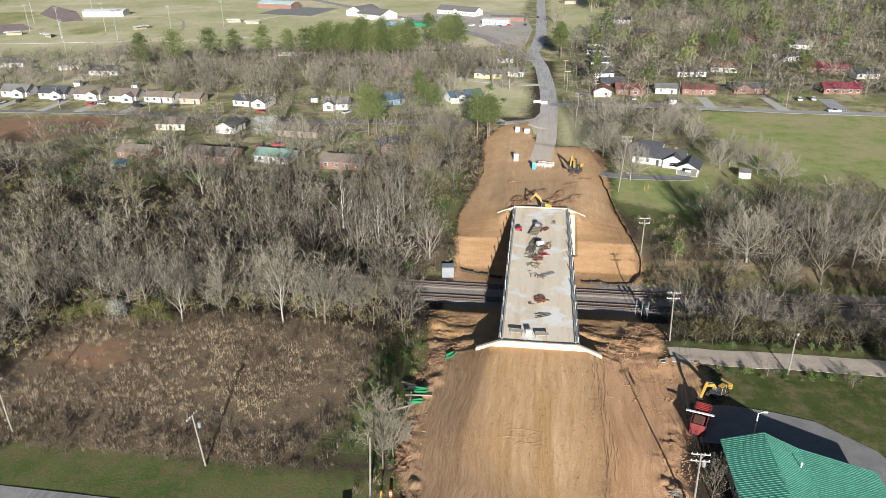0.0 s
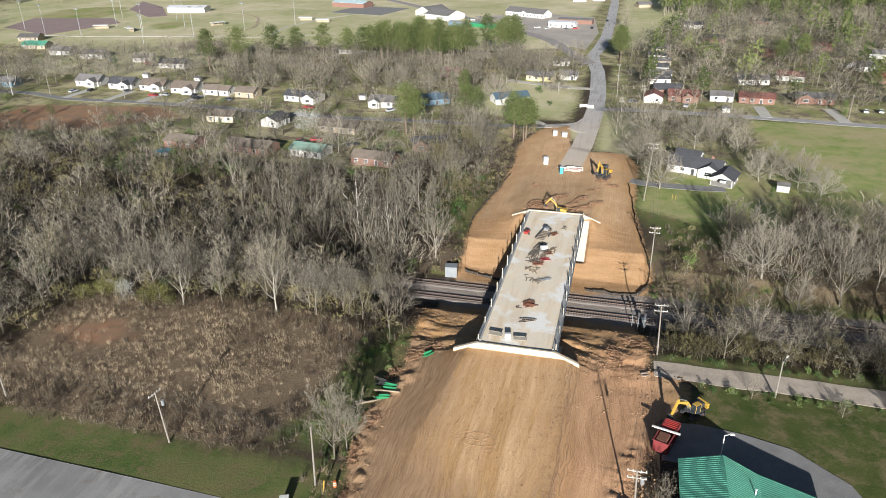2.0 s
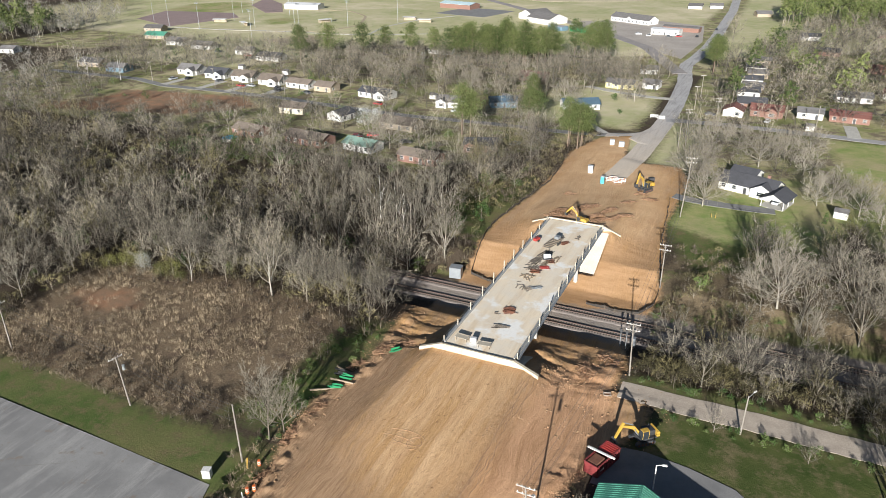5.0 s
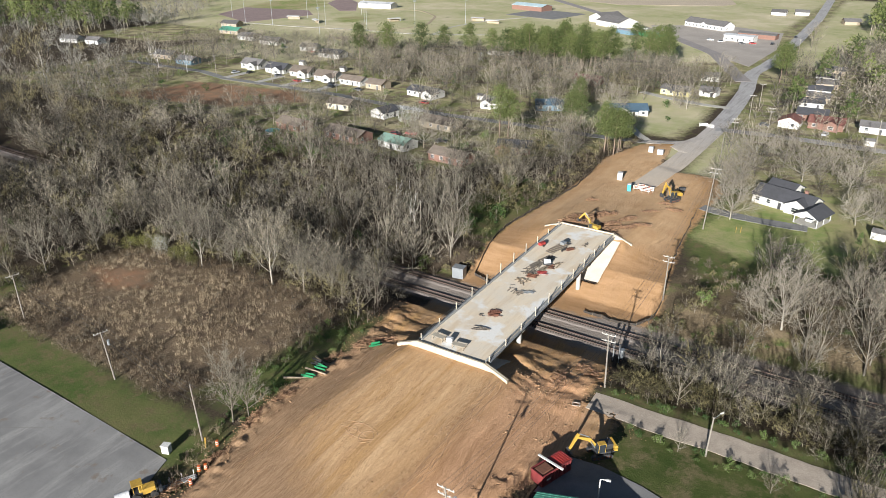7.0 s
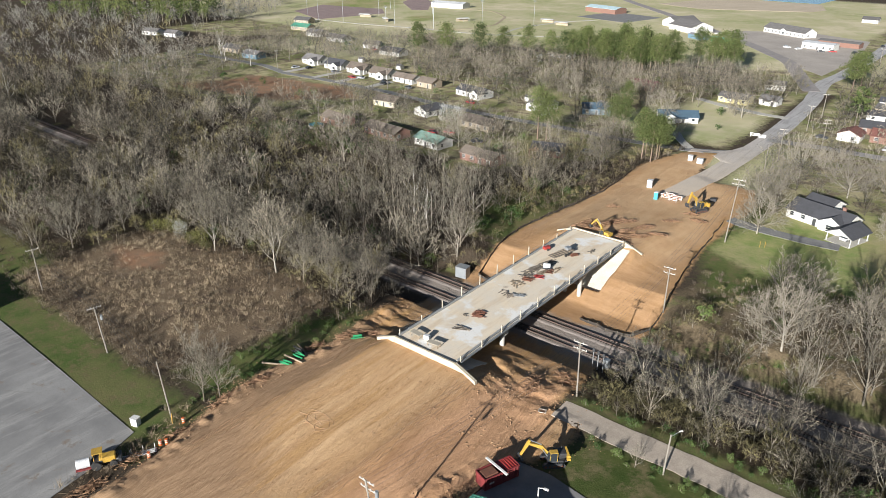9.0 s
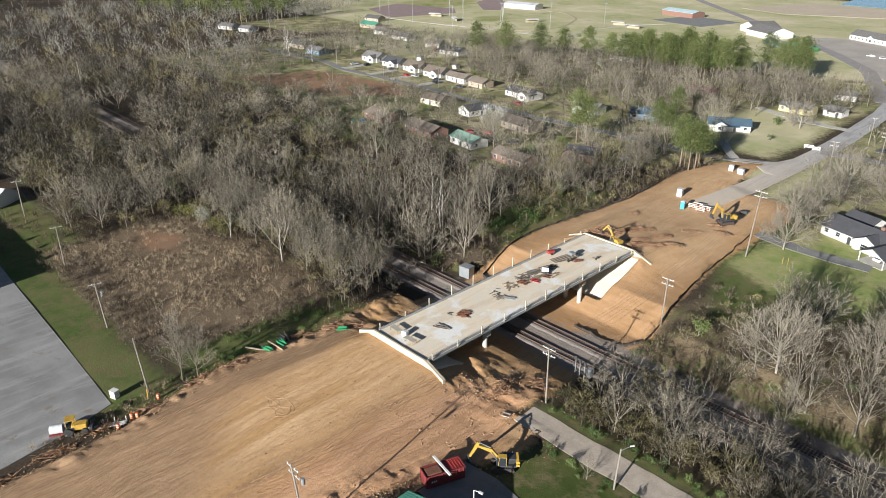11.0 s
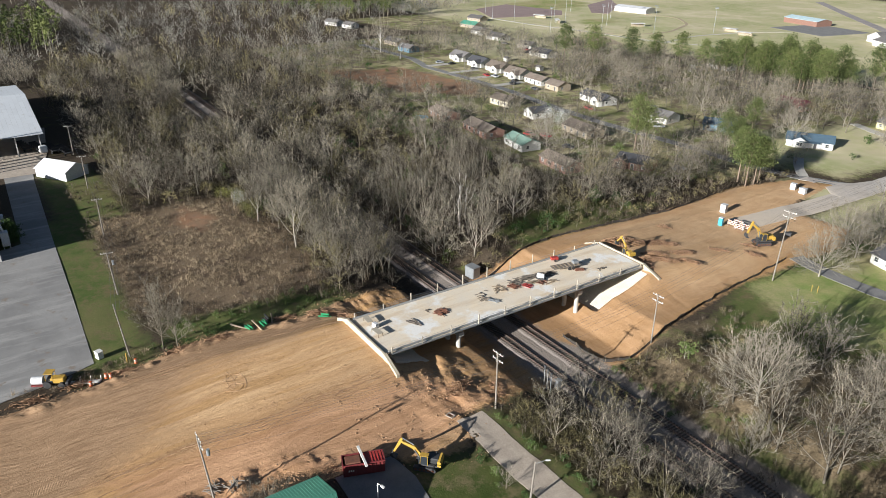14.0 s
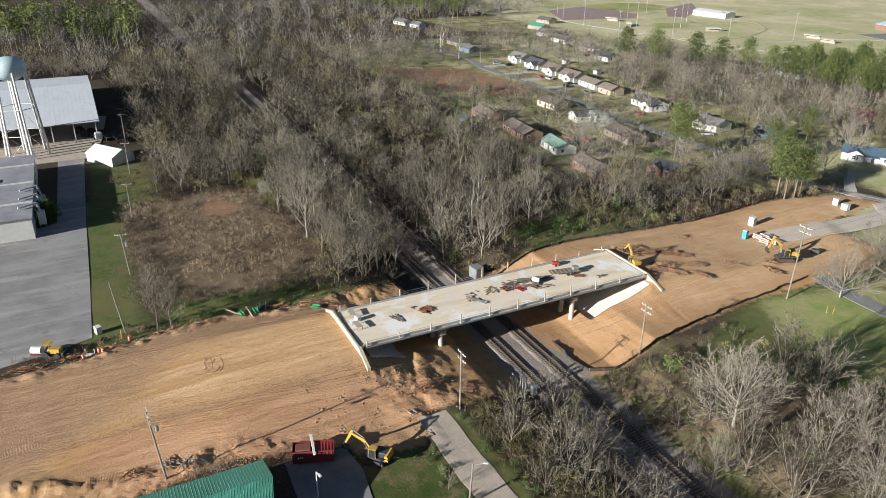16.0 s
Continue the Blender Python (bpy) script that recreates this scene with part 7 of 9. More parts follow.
lane_hedge = np.concatenate([scatter([(31, 129.6), (90, 130), (90, 138), (31, 138)], 2.7, 101, 0.8), scatter([(30, 128.6), (46, 128.8), (46, 134), (30, 134)], 2.2, 102, 0.7)])
forest("undergrowth", lane_hedge, THICKET, M_BUDS, M_BARK, "tall yellow-green brush between lane and railway", "undergrowth", 103, size=(0.7, 1.35))
sites = np.concatenate([scatter([(-31, 92), (-20, 92), (-20, 124), (-30, 122)], 2.0, 81, 0.5, [DIRTC]), scatter([(-23, 84), (-18, 86), (-22, 100), (-27, 100)], 1.8, 68, 0.6), scatter([(-24, 110), (-20, 112), (-22, 126), (-30, 124)], 2.0, 69, 0.6), scatter([(30, 152), (60, 161), (60, 165), (28, 164)], 2.4, 70, 0.6)])
forest("verge_bushes", sites, BUSH, M_LEAF, M_BARK, "low green brambles at the clay's edge", "bushes", 71, size=(0.15, 0.4))

# ---- poles and wires ----
def pole(x, y, h, arms=2, turn=0, lean=(0, 0), label="weathered wooden utility pole with crossarms", lamp=False, can=False, arm_len=2.6):
    root = empty("utility_pole", pose(x, y, hz(x, y), 0, 0, turn), label, "utility pole", "utility poles")
    bm = B()
    rod(bm, (0, 0, -0.5), (lean[0], lean[1], h), 0.17, 0.11, sides=10)
    part("shaft", bm, M_POLE, root)
    for k in range(arms):
        z = h - 0.35 - k * 1.25
        c = (lean[0] * z / h, lean[1] * z / h, z)
        bm = B()
        box(bm, (c[0], c[1] + 0.14, z), (arm_len, 0.12, 0.14))
        for s in (-1, 1):
            rod(bm, (c[0] + s * arm_len * 0.26, c[1] + 0.14, z), (c[0], c[1], z - 0.7), 0.025, sides=4)
        ca = part("crossarm", bm, M_WOODP, root)
        for s in (-0.46, -0.2, 0.2, 0.46):
            bm = B()
            rod(bm, (c[0] + s * arm_len, c[1] + 0.14, z + 0.05), (c[0] + s * arm_len, c[1] + 0.14, z + 0.3), 0.07, 0.04, sides=6)
            part("insulator", bm, M_WHITE, ca)
    if can:
        bm = B()
        rod(bm, (0.32, 0, h - 3.1), (0.32, 0, h - 2.1), 0.26, sides=12)
        part("transformer", bm, M_STEEL, root)
    if lamp:
        bm = B()
        rod(bm, (lean[0], lean[1], h - 0.4), (lean[0] + 1.6, lean[1], h + 0.15), 0.04, sides=6)
        la = part("lamp_arm", bm, M_STEEL, root)
        bm = B()
        box(bm, (lean[0] + 1.8, lean[1], h + 0.12), (0.7, 0.28, 0.18), bevel=0.05)
        part("lamp_head", bm, M_WHITE, la)
    return root


def wires(name, a, b, offsets, drops, sag=1.0, r=0.02):
    """Cables between two pole tops, side by side, each hanging in a curve."""
    root = empty(name, pose(*a), "thin dark overhead cables sagging between poles", "overhead cable", "overhead cables")
    a, b = Vector(a), Vector(b)
    d = (b - a)
    side = Vector((d.y, -d.x, 0)).normalized()
    for o, dr in zip(offsets, drops):
        bm = B()
        n = 12
        prev = None
        for i in range(n + 1):
            t = i / n
            p = d * t + side * o + Vector((0, 0, -dr - sag * 4 * t * (1 - t)))
            ring = [bm.verts.new(p + (side * math.cos(q) + Vector((0, 0, 1)) * math.sin(q)) * r) for q in (0.5, 2.6, 4.7)]
            if prev:
                for k in range(3):
                    bm.faces.new((prev[k], prev[(k + 1) % 3], ring[(k + 1) % 3], ring[k]))
            prev = ring
        bmesh.ops.recalc_face_normals(bm, faces=bm.faces)
        part("cable", bm, M_WIRE, root)


M_WOODP = mat("pale_crossarm_wood", (0.50, 0.47, 0.42), (0.38, 0.35, 0.31), 0.9, 1.5, 10)
pole(25.2, 81.6, 12.4, 2, 0, (-0.6, -1.0), can=True)
pole(29.2, 129.5, 11.3, 2, 3, (-0.45, 0.3))
pole(28.1, 170.6, 11.4, 2, 2)
pole(26.2, 214.6, 18.3, 2, 3, (1.0, -0.9), arm_len=3.0)
pole(15.5, 284, 9, 0, label="plain leaning wooden pole")
pole(16.5, 296, 12, 2, 20)
pole(25, 320, 12, 2, 30)
pole(-22.3, 79.9, 12.4, 0, 0, (0.9, -1.2), label="leaning wooden pole beside the clay works")
pole(-50, 83.2, 10.6, 1, 80, (-0.6, 0.2), can=True, label="wooden utility pole with a transformer can")
pole(-86.5, 87, 10.6, 1, 80)
pole(-128, 90, 10.6, 1, 80)
pole(-168, 92, 10.6, 1, 80)
pole(49.6, 120.2, 7.6, 0, 60, (0.4, 0.1), lamp=True, label="wooden street lamp pole beside the gravel lane")
pole(-121, 214, 10, 0, label="plain wooden pole at the wood's edge")
pole(-17.5, 352, 9, 0, label="plain wooden pole on the lawn")
pole(-37, 168, 11, 0, label="plain wooden pole among trees by the railway")
for px in (62, 108, 155, 205):
    pole(px, 327.5, 10.5, 1, 90)
for px in (-255, -213, -170):
    pole(px, 293.5, 10, 1, 90)
for px, py in ((13.5, 346), (13, 372), (8, 470), (9, 520)):
    pole(px, py, 10.5, 1, 10)
for (ax, ay, ah), (bx, by, bh) in zip([(24.7, 80.7, 12.1), (28.8, 129.7, 11.0), (28.1, 170.6, 11.1), (27.2, 213.7, 17.8)], [(28.8, 129.7, 11.0), (28.1, 170.6, 11.1), (27.2, 213.7, 17.8), (16.5, 296, 11.7)]):
    wires("overhead_cable", (ax, ay, ah), (bx, by, bh), (-1.2, -0.5, 0.5, 1.2, 0.0), (0, 0, 0, 0, 2.6), 0.9)
for (ax, ay, ah), (bx, by, bh) in zip([(-168, 92, 10.4), (-128, 90, 10.4), (-86.5, 87, 10.4), (-50.6, 83.4, 10.4)], [(-128, 90, 10.4), (-86.5, 87, 10.4), (-50.6, 83.4, 10.4), (-21.4, 78.7, 11.2)]):
    wires("overhead_cable", (ax, ay, ah), (bx, by, bh), (-1.0, -0.3, 0.5, 0.0), (0, 0, 0, 2.0), 0.8)
for a, b in ((62, 108), (108, 155), (155, 205)):
    wires("overhead_cable", (a, 327.5, 10.3), (b, 327.5, 10.3), (-0.8, 0, 0.8), (0, 0, 0.6), 0.8, 0.035)


def yard_lamp(x, y, h, turn):
    root = empty("yard_lamp", pose(x, y, hz(x, y), 0, 0, turn), "white metal yard lamp on a straight pole", "street lamp")
    bm = B()
    rod(bm, (0, 0, -0.3), (0, 0, h), 0.12, 0.09)
    part("shaft", bm, M_WHITE, root)
    bm = B()
    rod(bm, (0, 0, h), (0.9, 0, h + 0.25), 0.06, sides=6)
    part("arm", bm, M_WHITE, root)
    bm = B()
    box(bm, (1.15, 0, h + 0.22), (0.75, 0.4, 0.25), bevel=0.07)
    part("lamp_head", bm, M_WHITE, root)


yard_lamp(38.6, 101.0, 4.8, 10)
for bx, by, bh in ((-430, 470, 21), (-396, 452, 21), (-362, 448, 20), (-330, 474, 21), (-316, 506, 21), (-345, 540, 20), (-400, 545, 21), (-286, 470, 20), (-262, 500, 20), (-300, 432, 19), (-240, 540, 19), (-372, 500, 20)):
    root_f = empty("field_light", pose(bx, by, 0), "tall pale floodlight mast beside the ball fields", "floodlight", "field lights")
    bm = B()
    rod(bm, (0, 0, -0.3), (0, 0, bh), 0.14, 0.08)
    part("mast", bm, M_STEEL, root_f)
    bm = B()
    box(bm, (0, 0, bh), (3.2, 0.3, 0.3))
    box(bm, (0, 0, bh - 0.9), (3.2, 0.3, 0.3))
    part("lamp_bar", bm, M_STEEL, root_f)
    for s in (-1.2, -0.4, 0.4, 1.2):
        bm = B()
        rod(bm, (s, -0.15, bh + 0.2), (s, -0.5, bh - 0.1), 0.12, 0.28)
        part("floodlamp", bm, M_STEEL, root_f)


# ---- cars ----
def car(x, y, turn, paint_name, long=4.6, tall=1.45, truck=False, z=None):
    gz = hz(x, y) if z is None else z
    root = empty("pickup_truck" if truck else "car", pose(x, y, gz + 0.1, 0, 0, turn), "parked " + paint_name + (" pickup truck" if truck else " car on its drive"), "truck" if truck else "car", "parked cars")
    h = long / 2
    body = [(-h, 0.3), (h, 0.3), (h, 0.72), (h * 0.92, 0.85), (-h * 0.96, 0.92), (-h, 0.75)]
    bm = B()
    prism(bm, body, 1.8, pose(0, 0, 0))
    bd = part("body", bm, CARS[paint_name], root)
    top = [(-h * 0.1, 0.9), (h * 0.45, 0.88), (h * 0.2, tall), (-h * 0.02, tall)] if truck else [(-h * 0.82, 0.9), (h * 0.48, 0.86), (h * 0.14, tall), (-h * 0.6, tall)]
    bm = B()
    prism(bm, top, 1.56, pose(0, 0, 0))
    part("window_band", bm, M_GLASS, bd)
    bm = B()
    box(bm, ((top[2][0] + top[3][0]) / 2, 0, tall), (abs(top[2][0] - top[3][0]) + 0.1, 1.5, 0.07), bevel=0.02)
    part("car_roof", bm, CARS[paint_name], bd)
    for sx in (-0.62, 0.62):
        for sy in (-0.84, 0.84):
            bm = B()
            rod(bm, (sx * h, sy - 0.1, 0.24), (sx * h, sy + 0.1, 0.24), 0.34, sides=14)
            wh = part("wheel", bm, M_BLACK, root)
            bm = B()
            rod(bm, (sx * h, sy - 0.115, 0.24), (sx * h, sy + 0.115, 0.24), 0.2, sides=10)
            part("rim", bm, M_STEEL, wh)


for cx, cy, ct, cn, tr in ((-247, 300, 80, "silver", 0), (-240, 304, 95, "black", 0), (-221, 306, 85, "grey", 0), (-203, 301, 170, "red", 0), (-198, 303, 175, "silver", 0), (-183, 305, 100, "black", 0), (-179, 300, 170, "black", 0), (-163, 301, 170, "grey", 0), (-101, 246, 20, "red", 0), (-96, 250, 10, "red", 0), (-120, 296, 170, "red", 0),
                           (-80, 247, 40, "black", 0), (51.2, 236.6, 72, "white", 0), (126, 321.5, 2, "white", 1), (118, 342, 80, "white", 0), (124, 343, 85, "white", 0), (21, 338, 5, "black", 0), (44, 336, 80, "silver", 0), (-58, 258, 40, "blue", 0), (-82, 299, 60, "silver", 0), (-41, 262, 60, "grey", 0),
                           (-30, 552, 10, "black", 0), (-24, 556, 20, "red", 0), (-44, 553, 60, "white", 0), (-12, 560, 85, "black", 0), (-3, 600, 88, "black", 0), (-108, 585, 0, "white", 1), (-255, 372, 20, "red", 0), (-246, 366, 20, "black", 0), (-282, 376, 10, "grey", 0), (-16, 590, 10, "grey", 0), (-52, 556, 20, "white", 0)):
    car(cx, cy, ct, cn, 5.4 if tr else 4.6, 1.7 if tr else 1.45, bool(tr), z=0.14 if cx == 51.2 else None)


# ---- machines ----
def excavator(x, y, z, turn, size, label, swing=0, boom=(50, -62), paint_m=None, bucket=True, hood_m=None):
    """A tracked excavator; its arm reaches along its own +x. boom: the angles of boom and stick above level."""
    pm = paint_m or M_YEL
    root = empty("excavator", pose(x, y, z, 0, 0, turn) @ Matrix.Diagonal((size, size, size, 1)), label, "excavator")
    for s in (-1, 1):
        bm = B()
        prism(bm, [(-2.0, 0.28), (-1.75, 0.0), (1.75, 0.0), (2.0, 0.28), (2.0, 0.62), (1.7, 0.92), (-1.7, 0.92), (-2.0, 0.62)], 0.6, pose(0, s * 1.15, 0))
        tr = part("track", bm, M_DARK, root)
        for k in range(5):
            bm = B()
            rod(bm, (-1.5 + k * 0.75, s * 1.15 - 0.32, 0.42), (-1.5 + k * 0.75, s * 1.15 + 0.32, 0.42), 0.24, sides=10)
            part("roller", bm, M_RUST, tr)
        for k in range(9):
            bm = B()
            box(bm, (-1.7 + k * 0.42, s * 1.15, 0.94), (0.16, 0.62, 0.06))
            part("track_shoe", bm, M_DARK, tr)
    bm = B()
    box(bm, (0, 0, 0.72), (2.2, 1.8, 0.5), bevel=0.06)
    rod(bm, (0, 0, 0.9), (0, 0, 1.15), 0.75, sides=18)
    part("undercarriage", bm, M_DARK, root)
    up = Matrix.Rotation(radians(swing), 4, "Z")

    def put(name, bm, m, label=""):
        bmesh.ops.transform(bm, matrix=up, verts=bm.verts)
        return part(name, bm, m, root, label)

    bm = B()
    box(bm, (-0.7, 0, 1.28), (3.6, 2.5, 0.3), bevel=0.05)
    put("platform", bm, M_DARK)
    bm = B()
    box(bm, (-1.25, -0.25, 1.95), (2.2, 1.9, 1.05), bevel=0.12)
    put("engine_hood", bm, hood_m or pm)
    bm = B()
    prism(bm, [(-0.4, 0), (0.25, 0.05), (0.25, 1.05), (-0.2, 1.15), (-0.4, 0.9)], 2.5, pose(-2.5, 0, 1.35))
    put("counterweight", bm, pm)
    bm = B()
    prism(bm, [(-0.85, 0), (0.75, 0), (0.85, 0.8), (0.55, 1.72), (-0.8, 1.75)], 0.98, pose(0.25, 0.72, 1.4))
    cab = put("cab", bm, M_GLASS, "dark glazed operator's cab")
    bm = B()
    for px in (-0.55, 0.78):
        for py in (0.24, 1.2):
            rod(bm, (px, py, 1.4), (px - (0.1 if px > 0 else 0), py, 3.12), 0.055, sides=6)
    box(bm, (0.1, 0.72, 3.17), (1.5, 1.04, 0.09), bevel=0.03)
    bmesh.ops.transform(bm, matrix=up, verts=bm.verts)
    part("cab_frame", bm, pm, cab)
    bm = B()
    rod(bm, (-1.7, -0.8, 2.4), (-1.7, -0.8, 3.0), 0.08)
    put("exhaust", bm, M_DARK)
    # arm
    a0, a1 = radians(boom[0]), radians(boom[1])
    p0 = Vector((0.5, -0.2, 1.7))
    knee = p0 + Vector((math.cos(a0 + 0.25), 0, math.sin(a0 + 0.25))) * 2.6
    p1 = p0 + Vector((math.cos(a0), 0, math.sin(a0))) * 5.0
    p2 = p1 + Vector((math.cos(a1), 0, math.sin(a1))) * 2.9

    def beam(name, pts, widths, w, m):
        bm = B()
        rows = []
        for i, (p, h) in enumerate(zip(pts, widths)):
            q = pts[min(i + 1, len(pts) - 1)] - pts[max(i - 1, 0)]
            n = Vector((-q.z, 0, q.x)).normalized() * h / 2
            rows.append([bm.verts.new(v) for v in (p - n + Vector((0, -w / 2, 0)), p - n + Vector((0, w / 2, 0)), p + n + Vector((0, w / 2, 0)), p + n + Vector((0, -w / 2, 0)))])
        bm.faces.new(rows[0])
        bm.faces.new(rows[-1])
        for a, b in zip(rows, rows[1:]):
            for k in range(4):
                bm.faces.new((a[k], a[(k + 1) % 4], b[(k + 1) % 4], b[k]))
        bmesh.ops.recalc_face_normals(bm, faces=bm.faces)
        return put(name, bm, m)

    beam("boom", [p0, knee, p1], [0.5, 0.72, 0.38], 0.46, pm)
    back = p1 - (p2 - p1).normalized() * 0.7
    beam("stick", [back, p1, p2], [0.3, 0.55, 0.3], 0.36, pm)
    bm = B()
    for s in (-0.36, 0.36):
        rod(bm, (0.9, -0.2 + s, 1.6), p0.lerp(knee, 0.9) + Vector((0, s, -0.1)), 0.09)
    put("boom_ram", bm, M_STEEL)
    bm = B()
    rod(bm, knee + Vector((0, 0, 0.45)), back, 0.09)
    put("stick_ram", bm, M_STEEL)
    if bucket:
        bm = B()
        prism(bm, [(0.05, 0.25), (0.45, 0.0), (0.55, -0.6), (0.1, -1.0), (-0.6, -0.9), (-0.15, -0.65), (0.1, -0.3)], 1.1, pose(p2.x, p2.y, p2.z))
        put("bucket", bm, M_DARK)
    return root


excavator(34.9, 111.5, hz(34.9, 111.5), 224, 0.9, "yellow tracked excavator parked beside the red container", 0, (36, -64), hood_m=M_DARK)
excavator(13.6, 228.2, hz(13.6, 228.2), 243, 1.0, "yellow tracked excavator on the clay beyond the bridge", 0, (54, -72))
excavator(3.2, 189.0, hz(3.2, 189.0), 172, 0.74, "small yellow excavator at the bridge's far end", 0, (52, -50))


def loader():
    z = hz(-19.8, 66.6)
    root = empty("roller", pose(-19.8, 66.8, z + 0.12, 0, 0, 62), "yellow tractor machine parked at the lot's edge", "tractor")
    bm = B()
    box(bm, (0.4, 0, 1.15), (2.4, 1.5, 1.0), bevel=0.12)
    part("hood", bm, M_YEL, root)
    bm = B()
    box(bm, (-1.0, 0, 1.0), (1.3, 1.7, 0.6), bevel=0.06)
    part("platform", bm, M_DARK, root)
    for sx, sy in ((-1.5, -0.7), (-1.5, 0.7), (-0.3, -0.7), (-0.3, 0.7)):
        bm = B()
        rod(bm, (sx, sy, 1.2), (sx, sy, 2.7), 0.05, sides=6)
        part("canopy_post", bm, M_YEL, root)
    bm = B()
    box(bm, (-0.9, 0, 2.75), (1.6, 1.7, 0.1), bevel=0.03)
    part("canopy", bm, M_YEL, root)
    for sx, r in ((-1.3, 0.72), (1.2, 0.55)):
        for sy in (-0.95, 0.95):
            bm = B()
            rod(bm, (sx, sy - 0.22, r - 0.1), (sx, sy + 0.22, r - 0.1), r, sides=18)
            part("wheel", bm, M_BLACK, root)
    bm = B()
    box(bm, (2.2, 0, 0.7), (0.5, 2.2, 0.8), bevel=0.06)
    part("bucket", bm, M_DARK, root)
    t = empty("water_tank", pose(-21.2, 64.0, hz(-21.2, 64) + 0.25, 0, 0, 62), "white plastic water tank on a red skid", "tank")
    bm = B()
    rod(bm, (-1.0, 0, 0.95), (1.0, 0, 0.95), 0.75, sides=20)
    part("barrel", bm, M_TARP, t)
    bm = B()
    box(bm, (0, 0, 0.1), (2.3, 1.4, 0.24), bevel=0.03)
    part("skid", bm, M_RED, t)


loader()


def container():
    root = empty("roll_off_container", pose(30.2, 103.0, hz(30.2, 103), 0, 0, 70), "dark red steel roll-off container holding scrap", "container")
    L, W, H = 6.4, 2.5, 2.1
    for s in (-1, 1):
        bm = B()
        box(bm, (0, s * (W / 2 - 0.04), H / 2 + 0.2), (L, 0.08, H))
        sd = part("side_panel", bm, M_RED, root)
        for k in range(11):
            bm = B()
            box(bm, (-L / 2 + 0.3 + k * 0.58, s * (W / 2 + 0.05), H / 2 + 0.2), (0.1, 0.1, H - 0.1))
            part("rib", bm, M_RED, sd)
    for s in (-1, 1):
        bm = B()
        box(bm, (s * (L / 2 - 0.04), 0, H / 2 + 0.2), (0.08, W, H))
        part("end_panel", bm, M_RED, root)
    bm = B()
    box(bm, (0, 0, 0.25), (L - 0.1, W - 0.1, 0.12))
    part("floor_plate", bm, M_RUST, root)
    bm = B()
    for s in (-1, 1):
        box(bm, (0, s * W / 2, H + 0.2), (L + 0.1, 0.16, 0.14))
        box(bm, (s * L / 2, 0, H + 0.2), (0.16, W, 0.14))
    part("rim", bm, M_RED, root)
    bm = B()
    box(bm, (1.6, 0, H + 0.14), (3.0, W - 0.2, 0.08), rx=2)
    lid = part("lid_panel", bm, M_REDL, root, "ribbed brighter red lid panel")
    for k in range(6):
        bm = B()
        box(bm, (0.4 + k * 0.48, 0, H + 0.22), (0.07, W - 0.25, 0.07))
        part("lid_rib", bm, M_REDL, lid)
    bm = B()
    box(bm, (-1.6, 0.1, H - 0.25), (2.6, 2.0, 0.9), bevel=0.2)
    part("scrap_load", bm, M_RUST, root)
    # bars for writing that cannot be read
    for k in range(3):
        bm = B()
        box(bm, (-2.3 + k * 0.32, -W / 2 - 0.11, 1.3), (0.2, 0.012, 0.34))
        part("lettering", bm, M_WHITE, root)
    pl = empty("plank", pose(30.0, 103.0, hz(30.2, 103) + 2.55, 0, 4, -10), "pale timber beam lying across the container", "plank")
    bm = B()
    box(bm, (0, 0, 0), (4.6, 0.4, 0.18), bevel=0.02)
    part("timber", bm, M_WHITE, pl)


M_REDL = mat("bright_red_paint", (0.42, 0.045, 0.035), (0.32, 0.04, 0.035), 0.5, 0.9, 6)
container()


def portable_toilet(x, y):
    root = empty("portable_toilet", pose(x, y, hz(x, y), 0, 0, 12), "cyan plastic portable toilet with a white roof", "portable toilet")
    bm = B()
    box(bm, (0, 0, 1.1), (1.15, 1.15, 2.2), bevel=0.05)
    part("cabin", bm, M_CYAN, root)
    bm = B()
    box(bm, (0, 0, 2.28), (1.2, 1.2, 0.18), bevel=0.07)
    part("roof", bm, M_TARP, root)
    bm = B()
    box(bm, (0, -0.6, 1.1), (0.8, 0.06, 1.9), bevel=0.02)
    part("door", bm, M_CYAN, root)


portable_toilet(-0.3, 230)


def barricade(x, y, turn, long=2.6, label="red and white striped road barricade", striped=True, tip=0):
    root = empty("barricade", pose(x, y, hz(x, y) + (0.2 if tip else 0.02), 0, 0, turn) @ pose(0, 0, 0, tip), label, "barricade", "barricades")
    for s in (-1, 1):
        bm = B()
        box(bm, (s * (long / 2 - 0.3), 0, 0.75), (0.09, 0.09, 1.5))
        box(bm, (s * (long / 2 - 0.3), 0, 0.05), (0.12, 1.3, 0.1))
        part("leg", bm, M_WHITE, root)
    for k in range(3):
        bm = B()
        box(bm, (0, -0.06, 0.5 + k * 0.45), (long, 0.05, 0.26))
        bd = part("board", bm, M_WHITE, root)
        n = int(long / 0.45) if striped else 0
        for j in range(n):
            bm = B()
            box(bm, (-long / 2 + 0.3 + j * 0.45, -0.092, 0.5 + k * 0.45), (0.2, 0.012, 0.24))
            part("stripe", bm, M_ORANGE, bd)


for bx, by in ((1.6, 232.4), (4.4, 231.6), (2.4, 234.2), (5.2, 233.4)):
    barricade(bx, by, 8)
barricade(-0.2, 323.5, 12, 3.4, "plain white road closure barricade", False)
barricade(3.0, 322.6, 10, 2.6, "plain white road closure barricade", False)
for bx, by in ((-19.4, 69.6), (-18.6, 71.4), (-17.8, 73.0)):
    barricade(bx, by, 60, 2.4, "white road barricade lying flat on the ground", False, 84)


